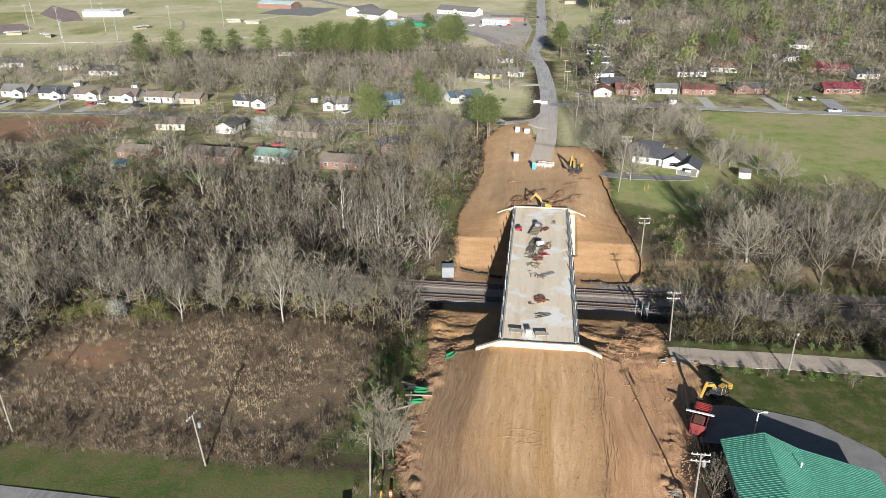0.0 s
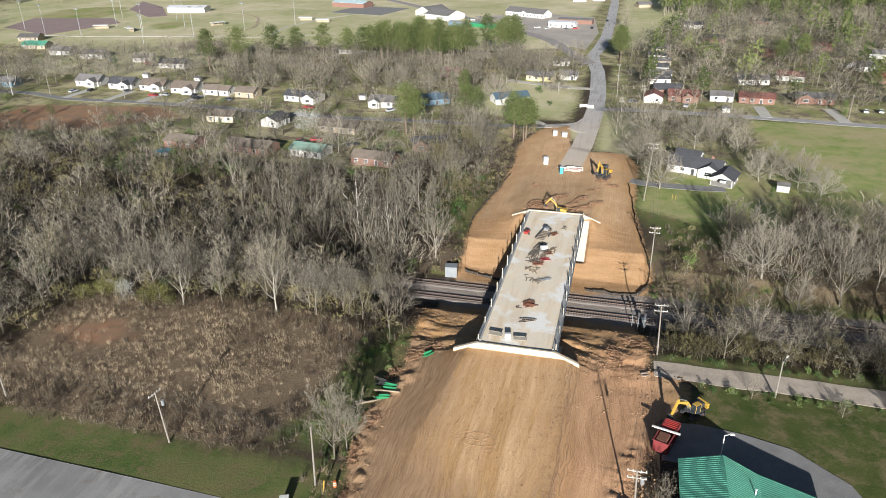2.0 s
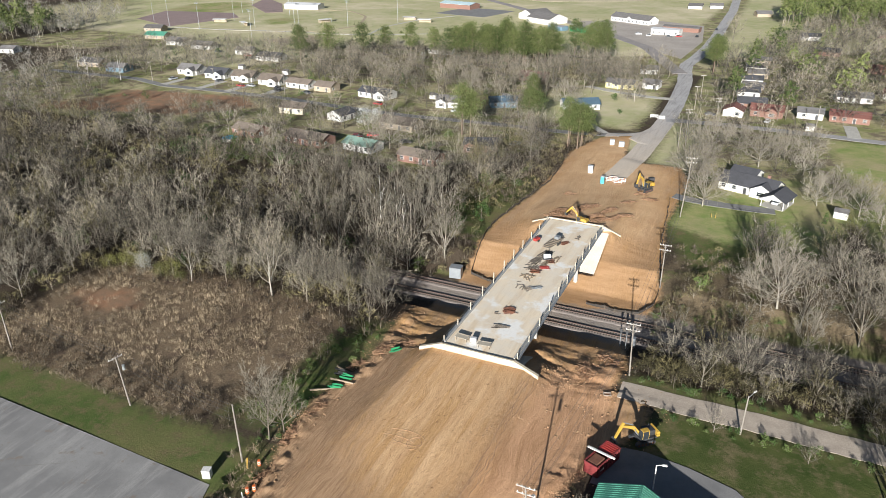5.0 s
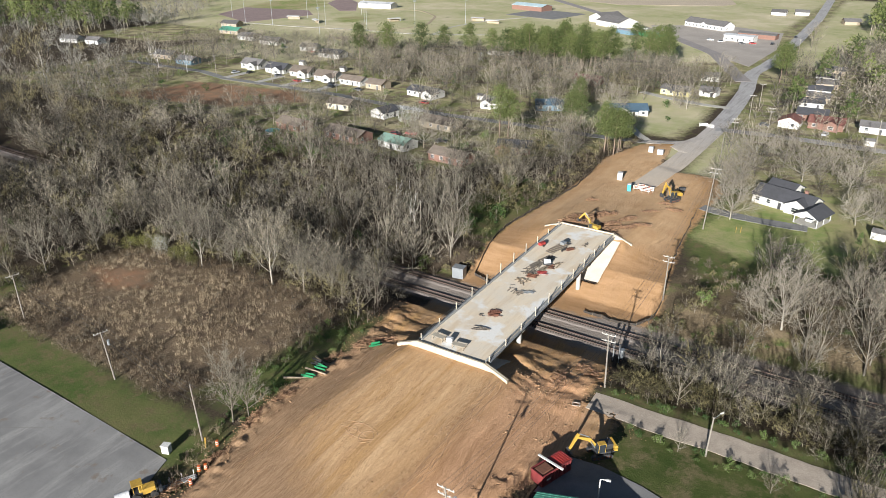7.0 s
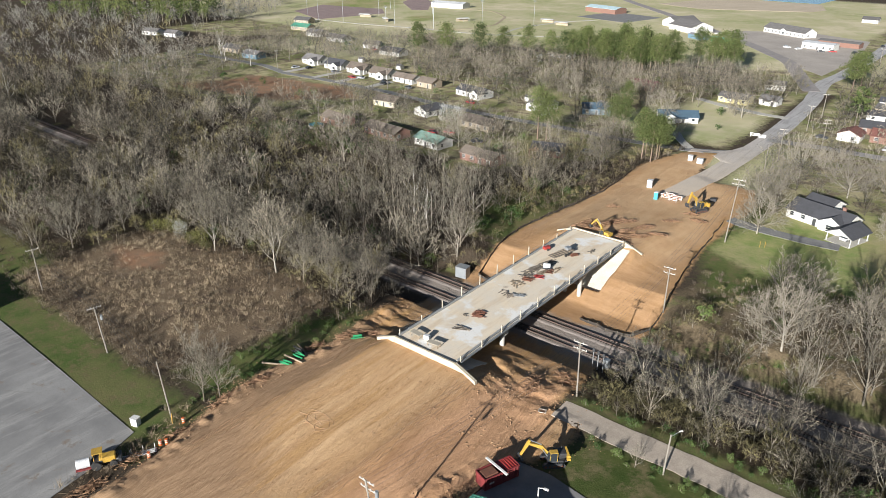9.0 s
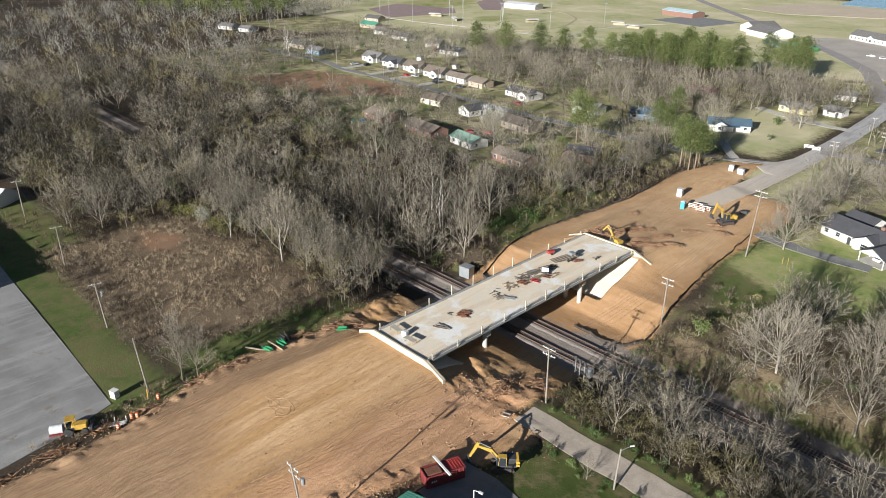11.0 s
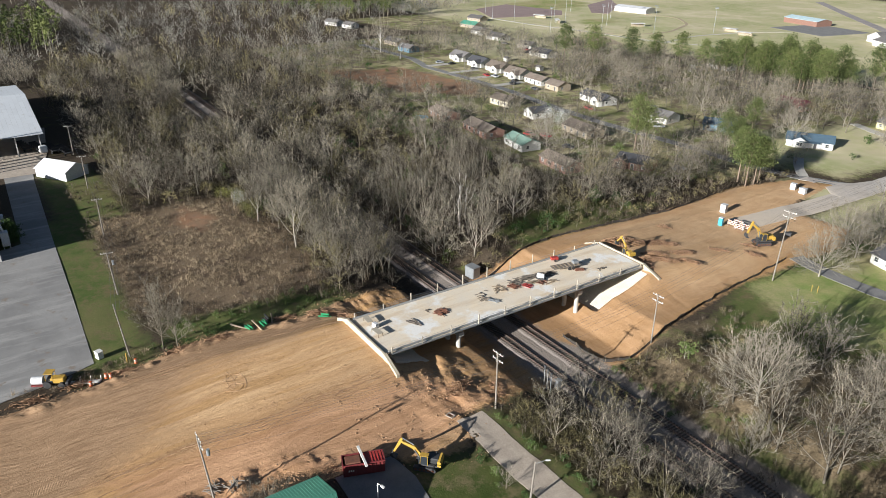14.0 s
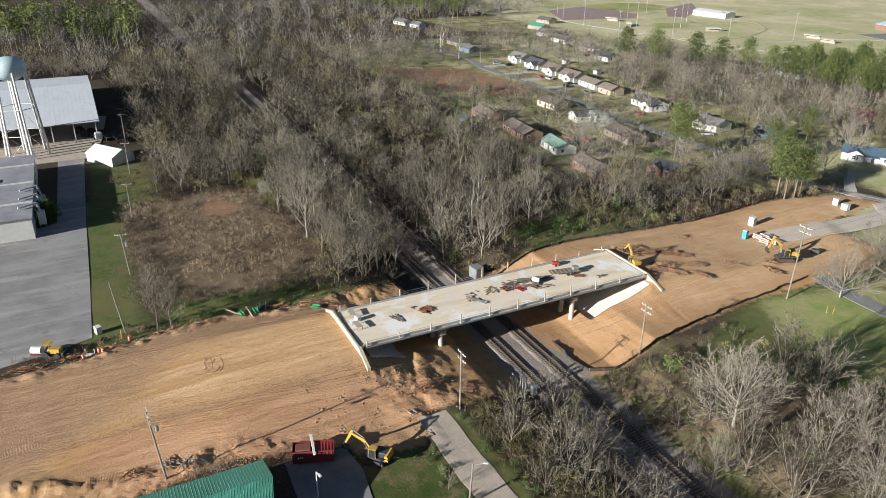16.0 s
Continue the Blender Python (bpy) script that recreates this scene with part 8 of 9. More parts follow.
def barrel(x, y):
    root = empty("traffic_barrel", pose(x, y, hz(x, y) + 0.05), "orange traffic barrel with white bands", "traffic barrel", "traffic barrels")
    bm = B()
    rod(bm, (0, 0, 0), (0, 0, 1.0), 0.3, 0.24, sides=16)
    bd = part("drum", bm, M_ORANGE, root)
    for z in (0.35, 0.7):
        bm = B()
        rod(bm, (0, 0, z), (0, 0, z + 0.14), 0.3 - z * 0.045, 0.295 - z * 0.05, sides=16)
        part("band", bm, M_WHITE, bd)


for bx, by in ((-17.0, 74.6), (-16.2, 75.3), (-15.6, 71.8), (-19.2, 80.3)):
    barrel(bx, by)


def block(name, x, y, size, turn, m, label, cat, lid=None):
    root = empty(name, pose(x, y, hz(x, y) + 0.02, 0, 0, turn), label, cat)
    bm = B()
    box(bm, (0, 0, size[2] / 2), size, bevel=0.06)
    part("case", bm, m, root)
    bm = B()
    box(bm, (0, 0, size[2] + 0.04), (size[0] + 0.1, size[1] + 0.1, 0.1), bevel=0.02)
    part("lid", bm, lid or m, root)
    bm = B()
    box(bm, (0, -size[1] / 2 - 0.02, size[2] * 0.5), (size[0] * 0.8, 0.04, size[2] * 0.8), bevel=0.01)
    part("door", bm, m, root)


block("utility_cabinet", -25.0, 74.9, (1.3, 1.1, 1.5), 20, M_WHITE, "white metal utility cabinet on the grass", "cabinet")
block("site_tank", -6.6, 239.8, (1.6, 1.6, 2.4), 10, M_TARP, "white square site tank standing on clay", "tank")
block("site_box", -3.6, 274.6, (2.0, 1.4, 1.7), 0, M_TARP, "white site box beside the road", "box")
block("site_box", -7.4, 275.6, (1.6, 1.4, 1.9), 10, M_TARP, "white site box beside the road", "box")
block("relay_cabinet", -20.5, 160.5, (3.0, 2.4, 2.8), 8, M_STEEL, "grey railway relay house beside the track", "cabinet")
block("relay_cabinet", 26.8, 146.5, (1.0, 1.0, 2.0), 0, M_STEEL, "small grey relay case by the rails", "cabinet")
block("compressor", 13.5, 240.0, (1.8, 1.0, 0.9), 30, M_DARK, "small dark compressor on the clay", "compressor")
for sx, sy in ((24.3, 145.2), (25.6, 144.8), (26.9, 144.5)):
    root_s = empty("signal_post", pose(sx, sy, hz(sx, sy)), "slim grey railway signal post", "signal", "signal posts")
    bm = B()
    rod(bm, (0, 0, -0.3), (0, 0, 4.2), 0.09)
    part("shaft", bm, M_STEEL, root_s)
    bm = B()
    box(bm, (0, 0, 4.0), (0.5, 0.3, 0.9), bevel=0.05)
    part("signal_head", bm, M_DARK, root_s)

root_m = empty("marker_post", pose(-20.6, 79.0, hz(-20.6, 79), 0, 8, 0), "yellow guy wire marker post", "marker")
bm = B()
rod(bm, (0, 0, -0.2), (0, 0, 2.2), 0.11)
part("tube", bm, M_YEL, root_m)
for mx, my in ((34.5, 217.0), (35.6, 217.6)):
    root_m = empty("marker_post", pose(mx, my, hz(mx, my)), "thin yellow marker stake on the lawn", "marker")
    bm = B()
    rod(bm, (0, 0, -0.2), (0, 0, 1.7), 0.05)
    part("tube", bm, M_YEL, root_m)


# ---- silt fences ----
def silt_fence(line, label):
    root = empty("silt_fence", pose(line[0][0], line[0][1], 0), label, "fence")
    ox, oy = line[0]
    pts = []
    for (ax, ay), (bx, by) in zip(line, line[1:]):
        n = max(1, round(math.hypot(bx - ax, by - ay) / 2.2))
        pts += [(ax + (bx - ax) * i / n, ay + (by - ay) * i / n) for i in range(n)]
    pts.append(line[-1])
    r = np.random.default_rng(int(abs(ox * 10)))
    pts = [(x + r.normal() * 0.12, y + r.normal() * 0.12) for x, y in pts]
    for (ax, ay), (bx, by) in zip(pts, pts[1:]):
        bm = B()
        ha, hb = r.uniform(0.55, 0.85), r.uniform(0.55, 0.85)
        za, zb = hz(ax, ay) - 0.1, hz(bx, by) - 0.1
        dx, dy = bx - ax, by - ay
        n = Vector((-dy, dx, 0)).normalized() * 0.02
        rows = []
        for t in (0, 0.5, 1):
            x, y = ax + dx * t - ox, ay + dy * t - oy
            sag = 0.1 if t == 0.5 else 0
            z, h = za + (zb - za) * t, ha + (hb - ha) * t + 0.1 - sag
            p = Vector((x, y, z)) + n * (4 * r.uniform(-1, 1) if t == 0.5 else 0)
            rows.append([bm.verts.new(p - n), bm.verts.new(p - n + Vector((0, 0, h))), bm.verts.new(p + n + Vector((0, 0, h))), bm.verts.new(p + n)])
        for a, b in zip(rows, rows[1:]):
            for k in range(3):
                bm.faces.new((a[k], b[k], b[k + 1], a[k + 1]))
        bmesh.ops.recalc_face_normals(bm, faces=bm.faces)
        part("fabric", bm, M_FABRIC, root)
        bm = B()
        rod(bm, (ax - ox, ay - oy, za - 0.2), (ax - ox, ay - oy, za + ha + 0.3), 0.035, sides=5)
        part("stake", bm, M_WOOD, root)


silt_fence([(-6.5, 160.5), (-12, 161.5), (-17.5, 163), (-19, 170), (-21.3, 187), (-19.8, 203), (-18.5, 215), (-16.8, 228), (-18.4, 245), (-20.8, 263)], "sagging black silt fence along the clay's edge")
silt_fence([(21.2, 228), (22.8, 212), (24.2, 196), (26, 182), (28.2, 170), (27.8, 165), (25.2, 160.6), (20, 159.6), (13, 160.4)], "sagging black silt fence along the clay's edge")

# ---- things on the deck ----
DZ = DECK + 0.07


def work_table(x, y, turn):
    root = empty("work_table", pose(x, y, DZ, 0, 0, turn), "low plywood work table on the deck", "table", "work tables")
    bm = B()
    box(bm, (0, 0, 0.84), (2.6, 1.2, 0.05))
    part("top", bm, M_FORM, root)
    for sx in (-1.1, 1.1):
        for sy in (-0.5, 0.5):
            bm = B()
            box(bm, (sx, sy, 0.41), (0.1, 0.1, 0.82))
            part("leg", bm, M_WOOD, root)


work_table(-1.9, 121.2, -4)
work_table(3.0, 120.6, 6)
root_c = empty("generator", pose(0.4, 121.6, DZ, 0, 0, 12), "small white generator on the deck", "generator")
bm = B()
box(bm, (0, 0, 0.55), (1.2, 0.9, 0.9), bevel=0.08)
part("case", bm, M_TARP, root_c)
bm = B()
rod(bm, (-0.5, 0.3, 1.0), (0.5, 0.3, 1.0), 0.04)
part("handle", bm, M_DARK, root_c)
r_d = np.random.default_rng(77)


def bundle(name, x, y, turn, n, long, wide, rad, m, label, z=None, messy=4.0):
    root = empty(name, pose(x, y, DZ if z is None else z, 0, 0, turn), label, name.replace("_", " "), "loose material")
    for i in range(n):
        bm = B()
        a = radians(r_d.normal() * messy)
        yy, zz = (r_d.uniform(-0.5, 0.5) * wide, rad + (i * 3 // n) * rad * 1.6)
        l = long * r_d.uniform(0.6, 1.0) / 2
        xx = r_d.normal() * long * 0.08
        rod(bm, (xx - l * math.cos(a), yy - l * math.sin(a), zz), (xx + l * math.cos(a), yy + l * math.sin(a), zz + r_d.uniform(0, 0.1)), rad, sides=5)
        part("bar", bm, m, root)


def planks(name, x, y, turn, n, long, wide, m, label, z=None, messy=8.0):
    root = empty(name, pose(x, y, DZ if z is None else z, 0, 0, turn), label, name.replace("_", " "), "loose material")
    for i in range(n):
        bm = B()
        box(bm, (r_d.uniform(-0.5, 0.5) * long * (0.3 + messy * 0.012), r_d.uniform(-0.6, 0.6) * wide, 0.05 + (i * 3 // n) * 0.07), (long * r_d.uniform(0.5, 1.0), 0.2, 0.06), rz=r_d.normal() * messy)
        part("board", bm, m, root)


M_WORN = mat("dark_wet_timber", (0.16, 0.135, 0.11), (0.25, 0.205, 0.16), 0.9, 1.5, 8)
bundle("rebar_bundle", 2.6, 135.6, 10, 22, 2.6, 2.2, 0.06, M_RUST, "bundle of rusty reinforcing bars", messy=14)
bundle("rebar_bundle", 2.6, 135.9, 80, 14, 2.4, 2.0, 0.06, M_RUST, "crossed heap of rusty reinforcing bars", messy=14)
bundle("rebar_bundle", 1.8, 155.2, 15, 18, 2.6, 1.8, 0.06, M_RUST, "bundle of rusty reinforcing bars", messy=10)
bundle("rebar_bundle", 3.6, 173.0, 60, 16, 2.4, 1.6, 0.06, M_RUST, "bundle of rusty reinforcing bars", messy=12)
bundle("mesh_heap", 3.0, 146.4, 30, 14, 2.2, 1.4, 0.05, M_WORN, "dark heap of tie wire and mesh", messy=40)
planks("timber_pile", 3.0, 129.0, 15, 10, 3.2, 1.0, M_WORN, "strewn dark wet timber offcuts", messy=14)
planks("timber_pile", 0.6, 133.6, 60, 5, 0.9, 1.4, M_WORN, "strewn dark timber offcuts", messy=50)
planks("timber_pile", 0.8, 147.5, 20, 7, 1.6, 3.0, M_WORN, "strewn dark timber offcuts", messy=60)
planks("timber_pile", 1.0, 152.0, 80, 12, 2.6, 2.0, M_WOOD, "loose heap of form timber", messy=50)
planks("timber_pile", 0.6, 157.0, 70, 16, 3.6, 2.2, M_WORN, "loose heap of dark form timber", messy=30)
planks("timber_pile", 2.4, 160.2, 85, 12, 3.2, 1.2, M_WOOD, "neat stack of pale form timber", messy=6)
planks("pallet_stack", 3.1, 158.0, 20, 12, 2.2, 1.6, M_REDL, "reddish painted form panels", messy=4)
planks("timber_pile", 5.8, 178.0, 15, 7, 1.4, 1.6, M_WORN, "strewn dark timber offcuts", messy=40)
planks("timber_pile", 4.4, 163.5, 75, 7, 3.0, 1.6, M_WOOD, "loose timber boards on the deck", messy=16)
root_w = empty("mixer", pose(2.3, 162.6, DZ, 0, 0, 30), "white tank mixer among timber heaps", "mixer")
bm = B()
rod(bm, (-0.8, 0, 0.9), (0.8, 0, 0.9), 0.62, 0.5, sides=18)
part("drum", bm, M_TARP, root_w)
bm = B()
box(bm, (0, 0, 0.25), (2.0, 1.0, 0.2), bevel=0.03)
part("skid", bm, M_DARK, root_w)


def trailer():
    root = empty("flatbed_trailer", pose(1.2, 171.0, DZ, 0, 0, 78), "long dark flatbed trailer loaded with timber", "trailer")
    bm = B()
    box(bm, (0, 0, 0.75), (7.2, 2.1, 0.16), bevel=0.02)
    part("bed", bm, M_WORN, root)
    for k in range(7):
        bm = B()
        box(bm, (-3 + k, 0, 0.86), (0.3, 2.0, 0.06))
        part("plank", bm, M_WOOD, root)
    for sx in (0.4, 1.4):
        for sy in (-1.15, 1.15):
            bm = B()
            rod(bm, (sx, sy - 0.12, 0.38), (sx, sy + 0.12, 0.38), 0.38, sides=14)
            part("wheel", bm, M_BLACK, root)
    bm = B()
    rod(bm, (3.6, 0.8, 0.7), (5.0, 0, 0.6), 0.07, sides=6)
    rod(bm, (3.6, -0.8, 0.7), (5.0, 0, 0.6), 0.07, sides=6)
    part("drawbar", bm, M_DARK, root)
    bm = B()
    box(bm, (2.6, 0.2, 1.2), (1.4, 1.2, 0.7), bevel=0.1)
    part("tool_box", bm, M_STEEL, root)


trailer()
root_k = empty("compressor_cart", pose(-3.2, 171.5, DZ, 0, 0, 70), "red compressor cart at the deck's edge", "compressor")
bm = B()
box(bm, (0, 0, 0.7), (1.8, 1.0, 0.7), bevel=0.1)
part("case", bm, M_REDL, root_k)
for sy in (-0.6, 0.6):
    bm = B()
    rod(bm, (0, sy - 0.08, 0.3), (0, sy + 0.08, 0.3), 0.3, sides=14)
    part("wheel", bm, M_BLACK, root_k)
bm = B()
rod(bm, (0.9, 0, 0.5), (2.0, 0, 0.35), 0.05)
part("drawbar", bm, M_DARK, root_k)

planks("timber_pile", 0.2, 160.8, 78, 16, 4.2, 1.8, M_WORN, "long dark planks stacked on the deck", messy=7)
planks("timber_pile", 1.0, 165.2, 80, 16, 4.6, 2.2, M_WORN, "long dark planks stacked on the deck", messy=8)
planks("pallet_stack", 3.4, 162.0, 12, 12, 1.8, 2.0, M_RUST, "rust brown form panels lying on the deck", messy=8)
bundle("mesh_heap", 4.4, 147.6, 60, 12, 2.4, 1.2, 0.05, M_STEEL, "grey heap of reinforcing offcuts", messy=24)

# ---- heaps beyond the bridge and beside the clay ----
for x, y, t in ((23.6, 84.6, 20), (22.4, 82.0, 40)):
    bundle("brush_heap", x, y, t, 14, 2.8, 2.0, 0.06, M_POLE, "grey tangle of cut branches on the clay", z=hz(x, y) + 0.05, messy=50)
for x, y, t in ((-18.8, 104.2, 4), (-21.0, 101.2, 30), (-20.4, 108.0, -18)):
    root_l = empty("log", pose(x, y, hz(x, y) + 0.28, 0, 0, t), "pale felled log lying on the grass", "log", "logs")
    bm = B()
    rod(bm, (-2.4, 0, 0), (2.4, 0, 0.05), 0.2, 0.15, sides=10)
    part("stem", bm, M_WOOD, root_l)
for x, y, t in ((-18.6, 105.6, 6), (-18.9, 102.6, 10), (-14.5, 117.5, 50)):
    bundle("pipe_bundle", x, y, t, 5, 2.6, 1.0, 0.14, M_GRPL, "bundle of green plastic drain pipes", z=hz(x, y) + 0.1, messy=8)
bundle("pipe_bundle", -20.4, 107.0, 4, 4, 2.8, 1.0, 0.2, M_BLACK, "bundle of black plastic drain pipes", z=hz(-20.4, 107) + 0.1, messy=8)

M_ROOT = mat("clay_stained_roots", (0.27, 0.15, 0.085), (0.42, 0.25, 0.14), 0.95, 1.2, 7)


def root_heap(x, y, rx, ry, turn, n, high, seed):
    """Grubbed roots and branches pushed into a low windrow."""
    r = np.random.default_rng(seed)
    root = empty("root_heap", pose(x, y, hz(x, y), 0, 0, turn), "low windrow of clay-stained roots and branches", "brush heap", "root heaps")
    pieces = []
    for _ in range(n):
        u, v = r.uniform(-1, 1), r.uniform(-1, 1)
        if u * u + v * v > 1:
            continue
        top = high * (1 - u * u - v * v)
        a, ln = r.normal() * 0.9, r.uniform(0.6, 2.4)
        p = np.array([u * rx, v * ry, top * r.uniform(0.2, 1.0)])
        d = np.array([math.cos(a), math.sin(a), r.normal() * 0.22]) * ln / 2
        w = r.uniform(0.025, 0.085)
        pieces.append(tube([p - d, p + r.normal(size=3) * 0.12, p + d], [w, w * 0.9, w * 0.4], 4))
    for nm, m, sel in (("branch_tangle", M_ROOT, pieces[::2]), ("root_tangle", M_ROOT, pieces[1::2])):
        v, f = join(sel)
        me = mesh_from(nm, v, f)
        me.materials.append(m)
        tagged(new(nm, me), kind="stuff").parent = root


for i_h, (x, y, rx, ry, t, n, h) in enumerate(((-3.5, 192.5, 3.6, 1.3, 20, 220, 0.9), (-1.0, 197.5, 4.0, 1.2, 70, 220, 0.7), (2.5, 204, 3.4, 1.0, 60, 150, 0.6), (6.8, 192.0, 3.2, 1.1, 75, 200, 0.8), (9.5, 196, 3.6, 1.0, 40, 170, 0.6), (12.5, 200.5, 2.6, 0.9, 30, 120, 0.5), (9.2, 189.4, 1.8, 0.9, 0, 100, 0.7), (-6.5, 214, 1.6, 0.8, 30, 60, 0.4), (13.2, 224, 2.0, 1.0, 20, 90, 0.6), (-17.0, 117.5, 3.0, 1.2, 70, 120, 0.7), (-19.5, 110.5, 2.4, 1.2, 80, 100, 0.6), (-18.5, 96.0, 2.4, 0.9, 80, 90, 0.5), (-17.6, 70.0, 2.6, 1.2, 75, 130, 0.6), (-16.4, 62.0, 3.4, 1.2, 80, 150, 0.6), (-15.2, 53.0, 3.6, 1.2, 85, 150, 0.6), (-14.6, 43.0, 3.6, 1.2, 85, 140, 0.6), (-16.8, 78.0, 2.8, 0.9, 78, 110, 0.5), (-18.6, 88.0, 2.8, 1.0, 100, 120, 0.6), (-14.0, 121.0, 3.0, 1.2, 40, 120, 0.6), (21.0, 127.0, 3.2, 1.4, 110, 130, 0.6), (24.5, 133.5, 3.0, 1.2, 150, 110, 0.5), (22.5, 78.0, 2.4, 1.0, 60, 90, 0.4), (-4.5, 196.0, 3.4, 1.4, 60, 190, 0.8), (0.5, 201.5, 4.2, 1.3, 75, 200, 0.7), (5.5, 196.5, 3.4, 1.2, 50, 170, 0.7), (8.0, 203.0, 3.6, 1.0, 65, 150, 0.5), (15.5, 221.0, 3.0, 1.2, 10, 130, 0.5), (11.0, 214.0, 2.6, 0.9, 40, 90, 0.4))):
    root_heap(x, y, rx, ry, t, n, h, 200 + i_h)


def drain_inlet():
    root = empty("drain_inlet", pose(26.8, 121.6, hz(26.8, 121.6) - 0.02, 0, 0, 20) @ Matrix.Scale(0.62, 4), "concrete drain inlet with a steel grate at the lane's end", "drain")
    bm = B()
    for c, s in (((0, 0.75, 0.1), (2.2, 0.3, 0.3)), ((0, -0.75, 0.1), (2.2, 0.3, 0.3)), ((1.0, 0, 0.1), (0.3, 1.2, 0.3)), ((-1.0, 0, 0.1), (0.3, 1.2, 0.3))):
        box(bm, c, s, bevel=0.02)
    part("frame", bm, M_GRAVEL, root)
    for k in range(6):
        bm = B()
        box(bm, (-0.7 + k * 0.28, 0, 0.2), (0.06, 1.2, 0.05))
        part("bar", bm, M_RUST, root)


drain_inlet()

# clods of clay, strewn and heaped
ICO = np.array([(0, 0, 1), (0.9, 0, 0.4), (0.3, 0.85, 0.45), (-0.75, 0.5, 0.4), (-0.7, -0.55, 0.45), (0.3, -0.85, 0.4), (0.6, 0.5, -0.5), (-0.3, 0.8, -0.5), (-0.9, 0, -0.5), (-0.2, -0.8, -0.5), (0.65, -0.5, -0.5)])
ICOF = np.array([(0, 1, 2), (0, 2, 3), (0, 3, 4), (0, 4, 5), (0, 5, 1), (1, 6, 2), (2, 6, 7), (2, 7, 3), (3, 7, 8), (3, 8, 4), (4, 8, 9), (4, 9, 5), (5, 9, 10), (5, 10, 1), (1, 10, 6)])


def clods(places, sizes, label, seed, m=None):
    r = np.random.default_rng(seed)
    z = height(places[:, 0], places[:, 1])
    v, f = [], []
    for i, ((x, y), s, gz) in enumerate(zip(places, sizes, z)):
        a = r.uniform(0, 6.28)
        rot = np.array([[math.cos(a), -math.sin(a), 0], [math.sin(a), math.cos(a), 0], [0, 0, 1]])
        p = (ICO * r.uniform(0.7, 1.3, (11, 1)) * (s, s * r.uniform(0.6, 1.0), s * r.uniform(0.5, 0.8))) @ rot.T + (x, y, gz + s * 0.1)
        v.append(p)
        f.append(ICOF + 11 * i)
    me = mesh_from("clay_clods", np.concatenate(v), np.concatenate(f), flat=True)
    me.materials.append(m or M_CLOD)
    return tagged(new("clay_clods", me), label, "clods", kind="stuff")


r_c = np.random.default_rng(3)
pts_c = []
for poly, n, w in ((DIRT[2:9], 1300, 1.6), (DIRT[23:32], 800, 2.2)):
    seg = np.array(poly, float)
    for _ in range(n):
        k = r_c.integers(len(seg) - 1)
        p = seg[k] + (seg[k + 1] - seg[k]) * r_c.uniform() + r_c.normal(size=2) * w
        pts_c.append(p)
heaps = [((25.2, 94.5), 2.6, 160), ((24.0, 90), 2.2, 110), ((15.5, 122.5), 2.6, 170), ((17.5, 129), 3.4, 170), ((-12, 122), 2.6, 140), ((-16, 130), 3.2, 120), ((20.5, 135.5), 2.6, 110), ((4.5, 192.5), 3.0, 80), ((-20, 93), 2.4, 90)]
for c, w, n in heaps:
    pts_c += [np.array(c) + r_c.normal(size=2) * w for _ in range(n)]
pts_c = np.array(pts_c)
big_c = [np.array(c) + r_c.normal(size=2) * w for c, w, n in (((18.0, 119.5), 1.6, 70), ((19.5, 122.5), 1.8, 60), ((16.5, 124.5), 2.0, 50), ((26.0, 90.5), 1.7, 80), ((27.0, 93.5), 1.3, 40), ((12.6, 101.0), 0.9, 30), ((10.4, 96.5), 0.8, 18), ((14.5, 107), 1.0, 20), ((-15.5, 121.5), 1.6, 50), ((-17, 116), 1.4, 40), ((-19.5, 92), 1.2, 30), ((4, 193), 2.5, 30)) for _ in range(n)]
clods(np.array(big_c), 0.05 + 0.17 * r_c.uniform(size=len(big_c)) ** 2, "large broken lumps of orange clay", 19)
clods(pts_c, 0.035 + 0.14 * r_c.uniform(size=len(pts_c)) ** 2.5, "broken clods of orange clay along the works", 9)


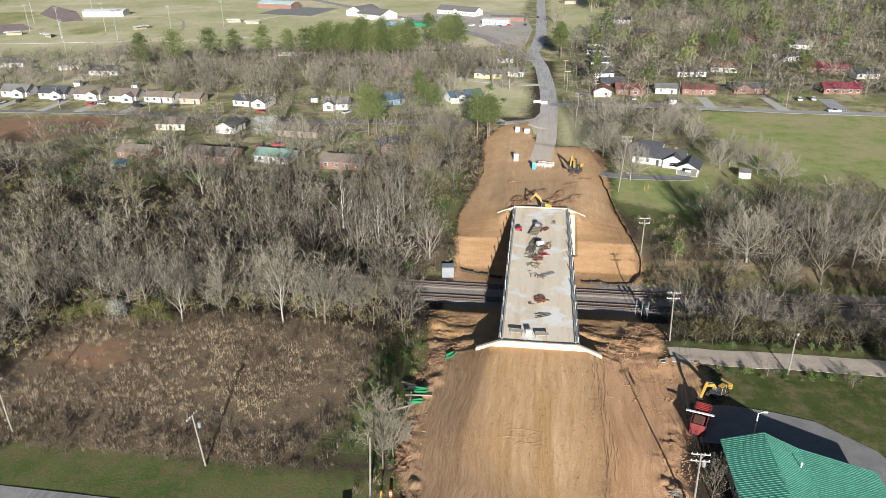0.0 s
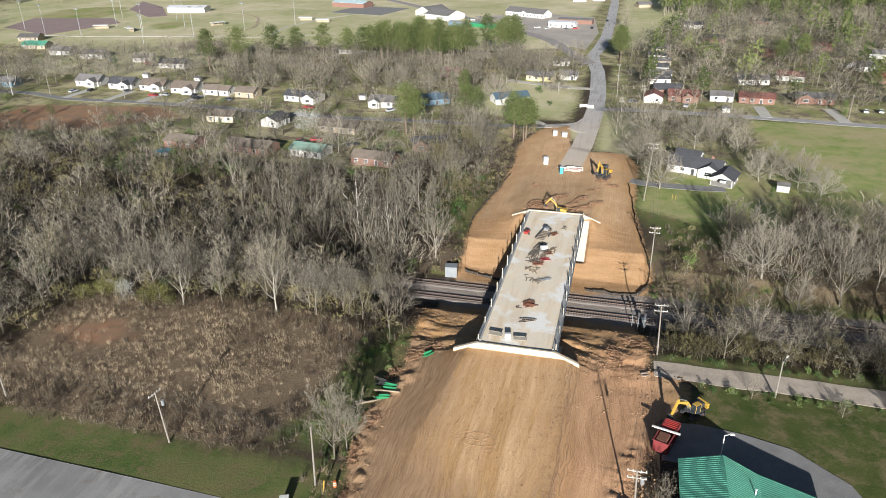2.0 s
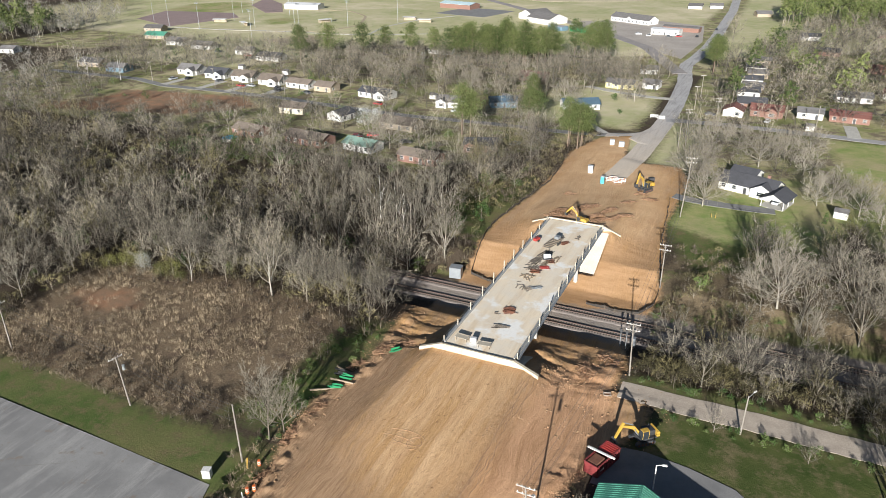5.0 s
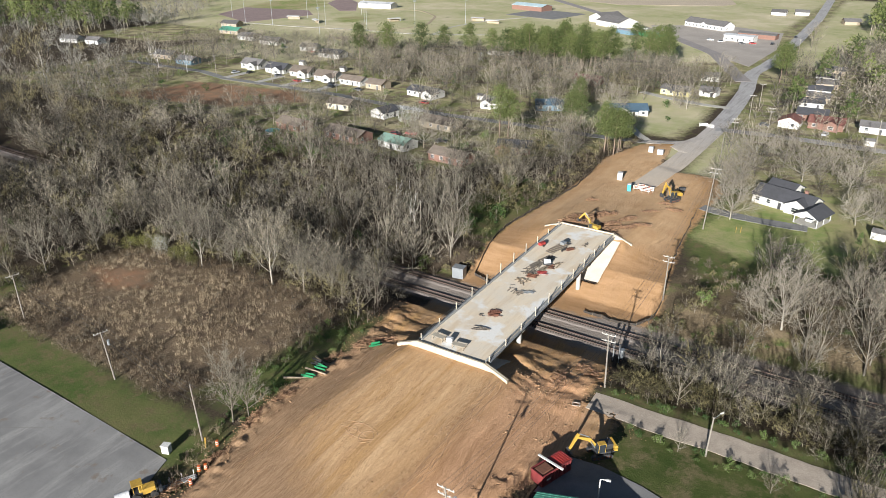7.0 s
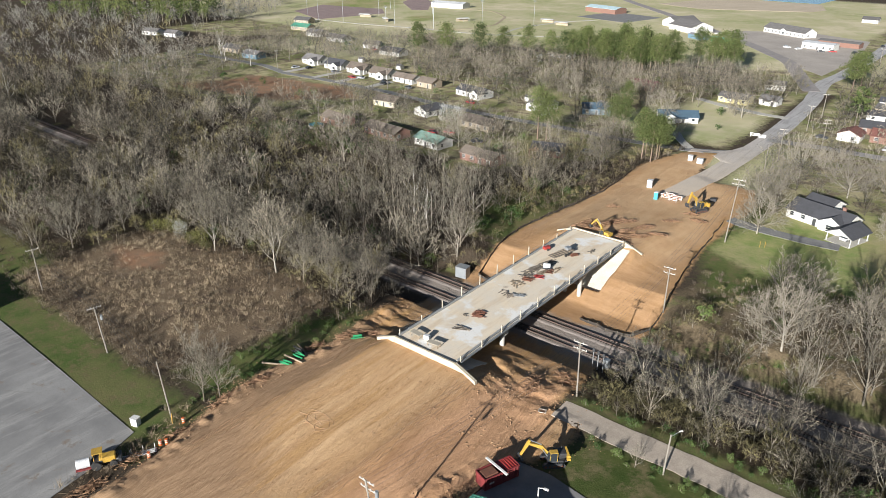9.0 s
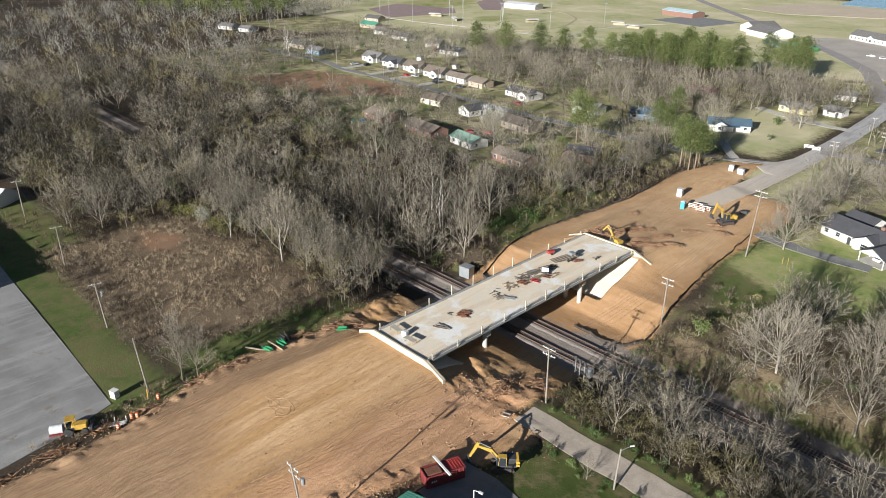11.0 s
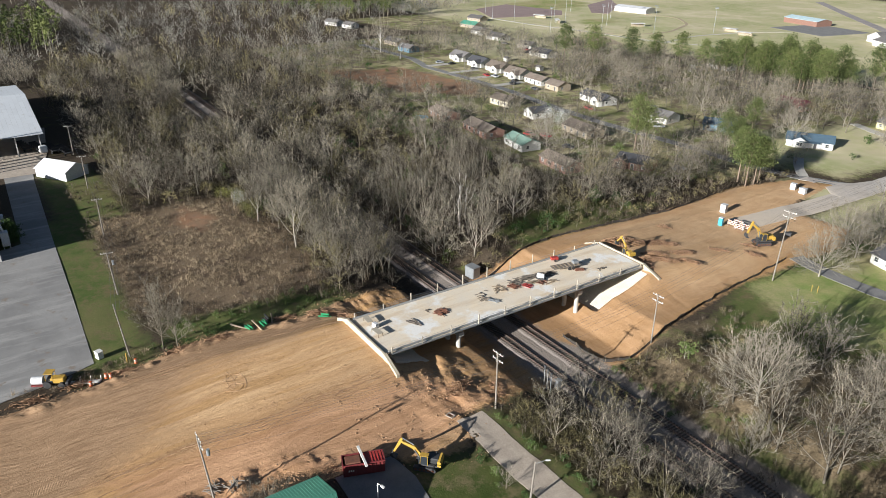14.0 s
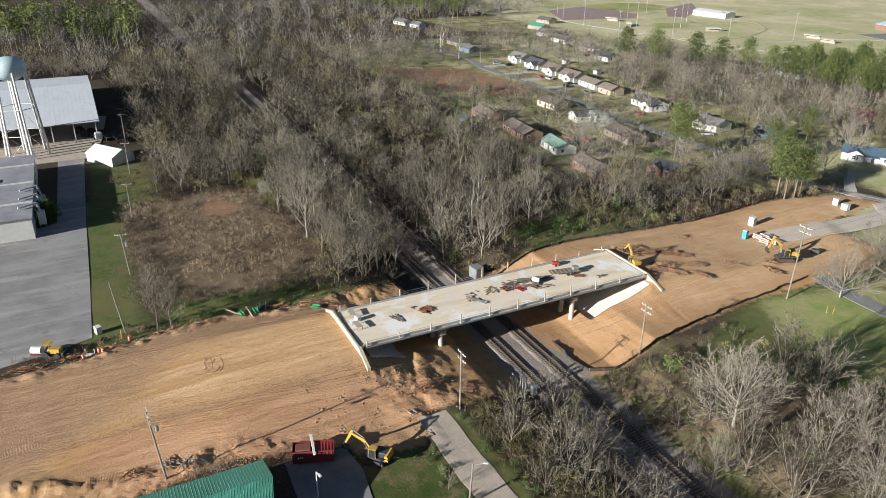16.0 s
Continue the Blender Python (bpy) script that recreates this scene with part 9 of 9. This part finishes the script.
strewn = np.concatenate([scatter([(9, 62), (24, 70), (26, 122), (14, 124), (9, 112)], 0.75, 104, 0.6), scatter([(-14, 60), (-9, 60), (-8, 116), (-16, 120), (-18, 90)], 0.8, 105, 0.6)])
band = vnoise(strewn[:, 0] * 2.2, strewn[:, 1] * 0.35, 4.0, 9) + 0.5 * vnoise(strewn[:, 0], strewn[:, 1], 1.6, 12)
strewn = strewn[band > 0.12]
left_s = scatter([(-17, 40), (-12.5, 40), (-13, 74), (-16, 90), (-15.5, 118), (-22, 124), (-20.5, 96), (-18, 80)], 0.62, 113, 0.75)
right_s = scatter([(12, 112), (24, 104), (30, 112), (28, 124), (27, 136), (14, 132)], 0.7, 114, 0.75)
clods(np.concatenate([left_s, right_s]), 0.04 + 0.2 * r_c.uniform(size=len(left_s) + len(right_s)) ** 3, "crumbled clay and stones along the works' edge", 31)
clods(strewn, 0.03 + 0.10 * r_c.uniform(size=len(strewn)) ** 2, "small clay clods strewn in bands along the tracks", 29)


def ridge(name, pts, label, r=0.09):
    """A low clay ridge pressed up by turning tracks."""
    root = empty(name, pose(0, 0, 0), label, "clay ridge", "track marks")
    p = [(x, y, hz(x, y) + 0.02) for x, y in pts]
    v, f = tube(p, [r * (0.6 + 0.6 * abs(math.sin(i * 1.7))) for i in range(len(p))], 6)
    me = mesh_from("berm", v, f)
    me.materials.append(M_CLOD)
    ob = new("berm", me)
    ob.parent = root


def arc(cx, cy, rx, ry, a0, a1, n=22):
    return [(cx + rx * math.cos(radians(a0 + (a1 - a0) * i / n)), cy + ry * math.sin(radians(a0 + (a1 - a0) * i / n))) for i in range(n + 1)]


for cx, cy, rx, ry, a0, a1 in ((0.6, 93.0, 3.0, 1.2, 200, 350), (0.2, 93.6, 3.4, 1.3, 10, 150), (1.0, 92.6, 2.4, 1.7, -70, 70), (0.8, 93.4, 2.6, 1.5, 120, 230), (3.0, 92.6, 2.0, 1.6, 100, 230), (-2.2, 92.6, 2.4, 1.4, -60, 60), (-0.6, 92.2, 3.2, 0.9, 30, 150)):
    ridge("track_mark", arc(cx, cy, rx, ry, a0, a1), "low curved ridge of clay pressed by tracks", 0.04)
r_r = np.random.default_rng(15)
for i_r in range(46):
    x0, y0 = r_r.choice([r_r.uniform(11, 17), r_r.uniform(-16, -8), r_r.uniform(12, 15)]), r_r.uniform(55, 114)
    ln, dr = r_r.uniform(3, 12), r_r.normal() * 0.05
    ridge("track_mark", [(x0 + dr * ln * t + 0.12 * math.sin(t * 9 + i_r), y0 + ln * t) for t in np.linspace(0, 1, 14)], "low clay ridge along a rut", 0.07)
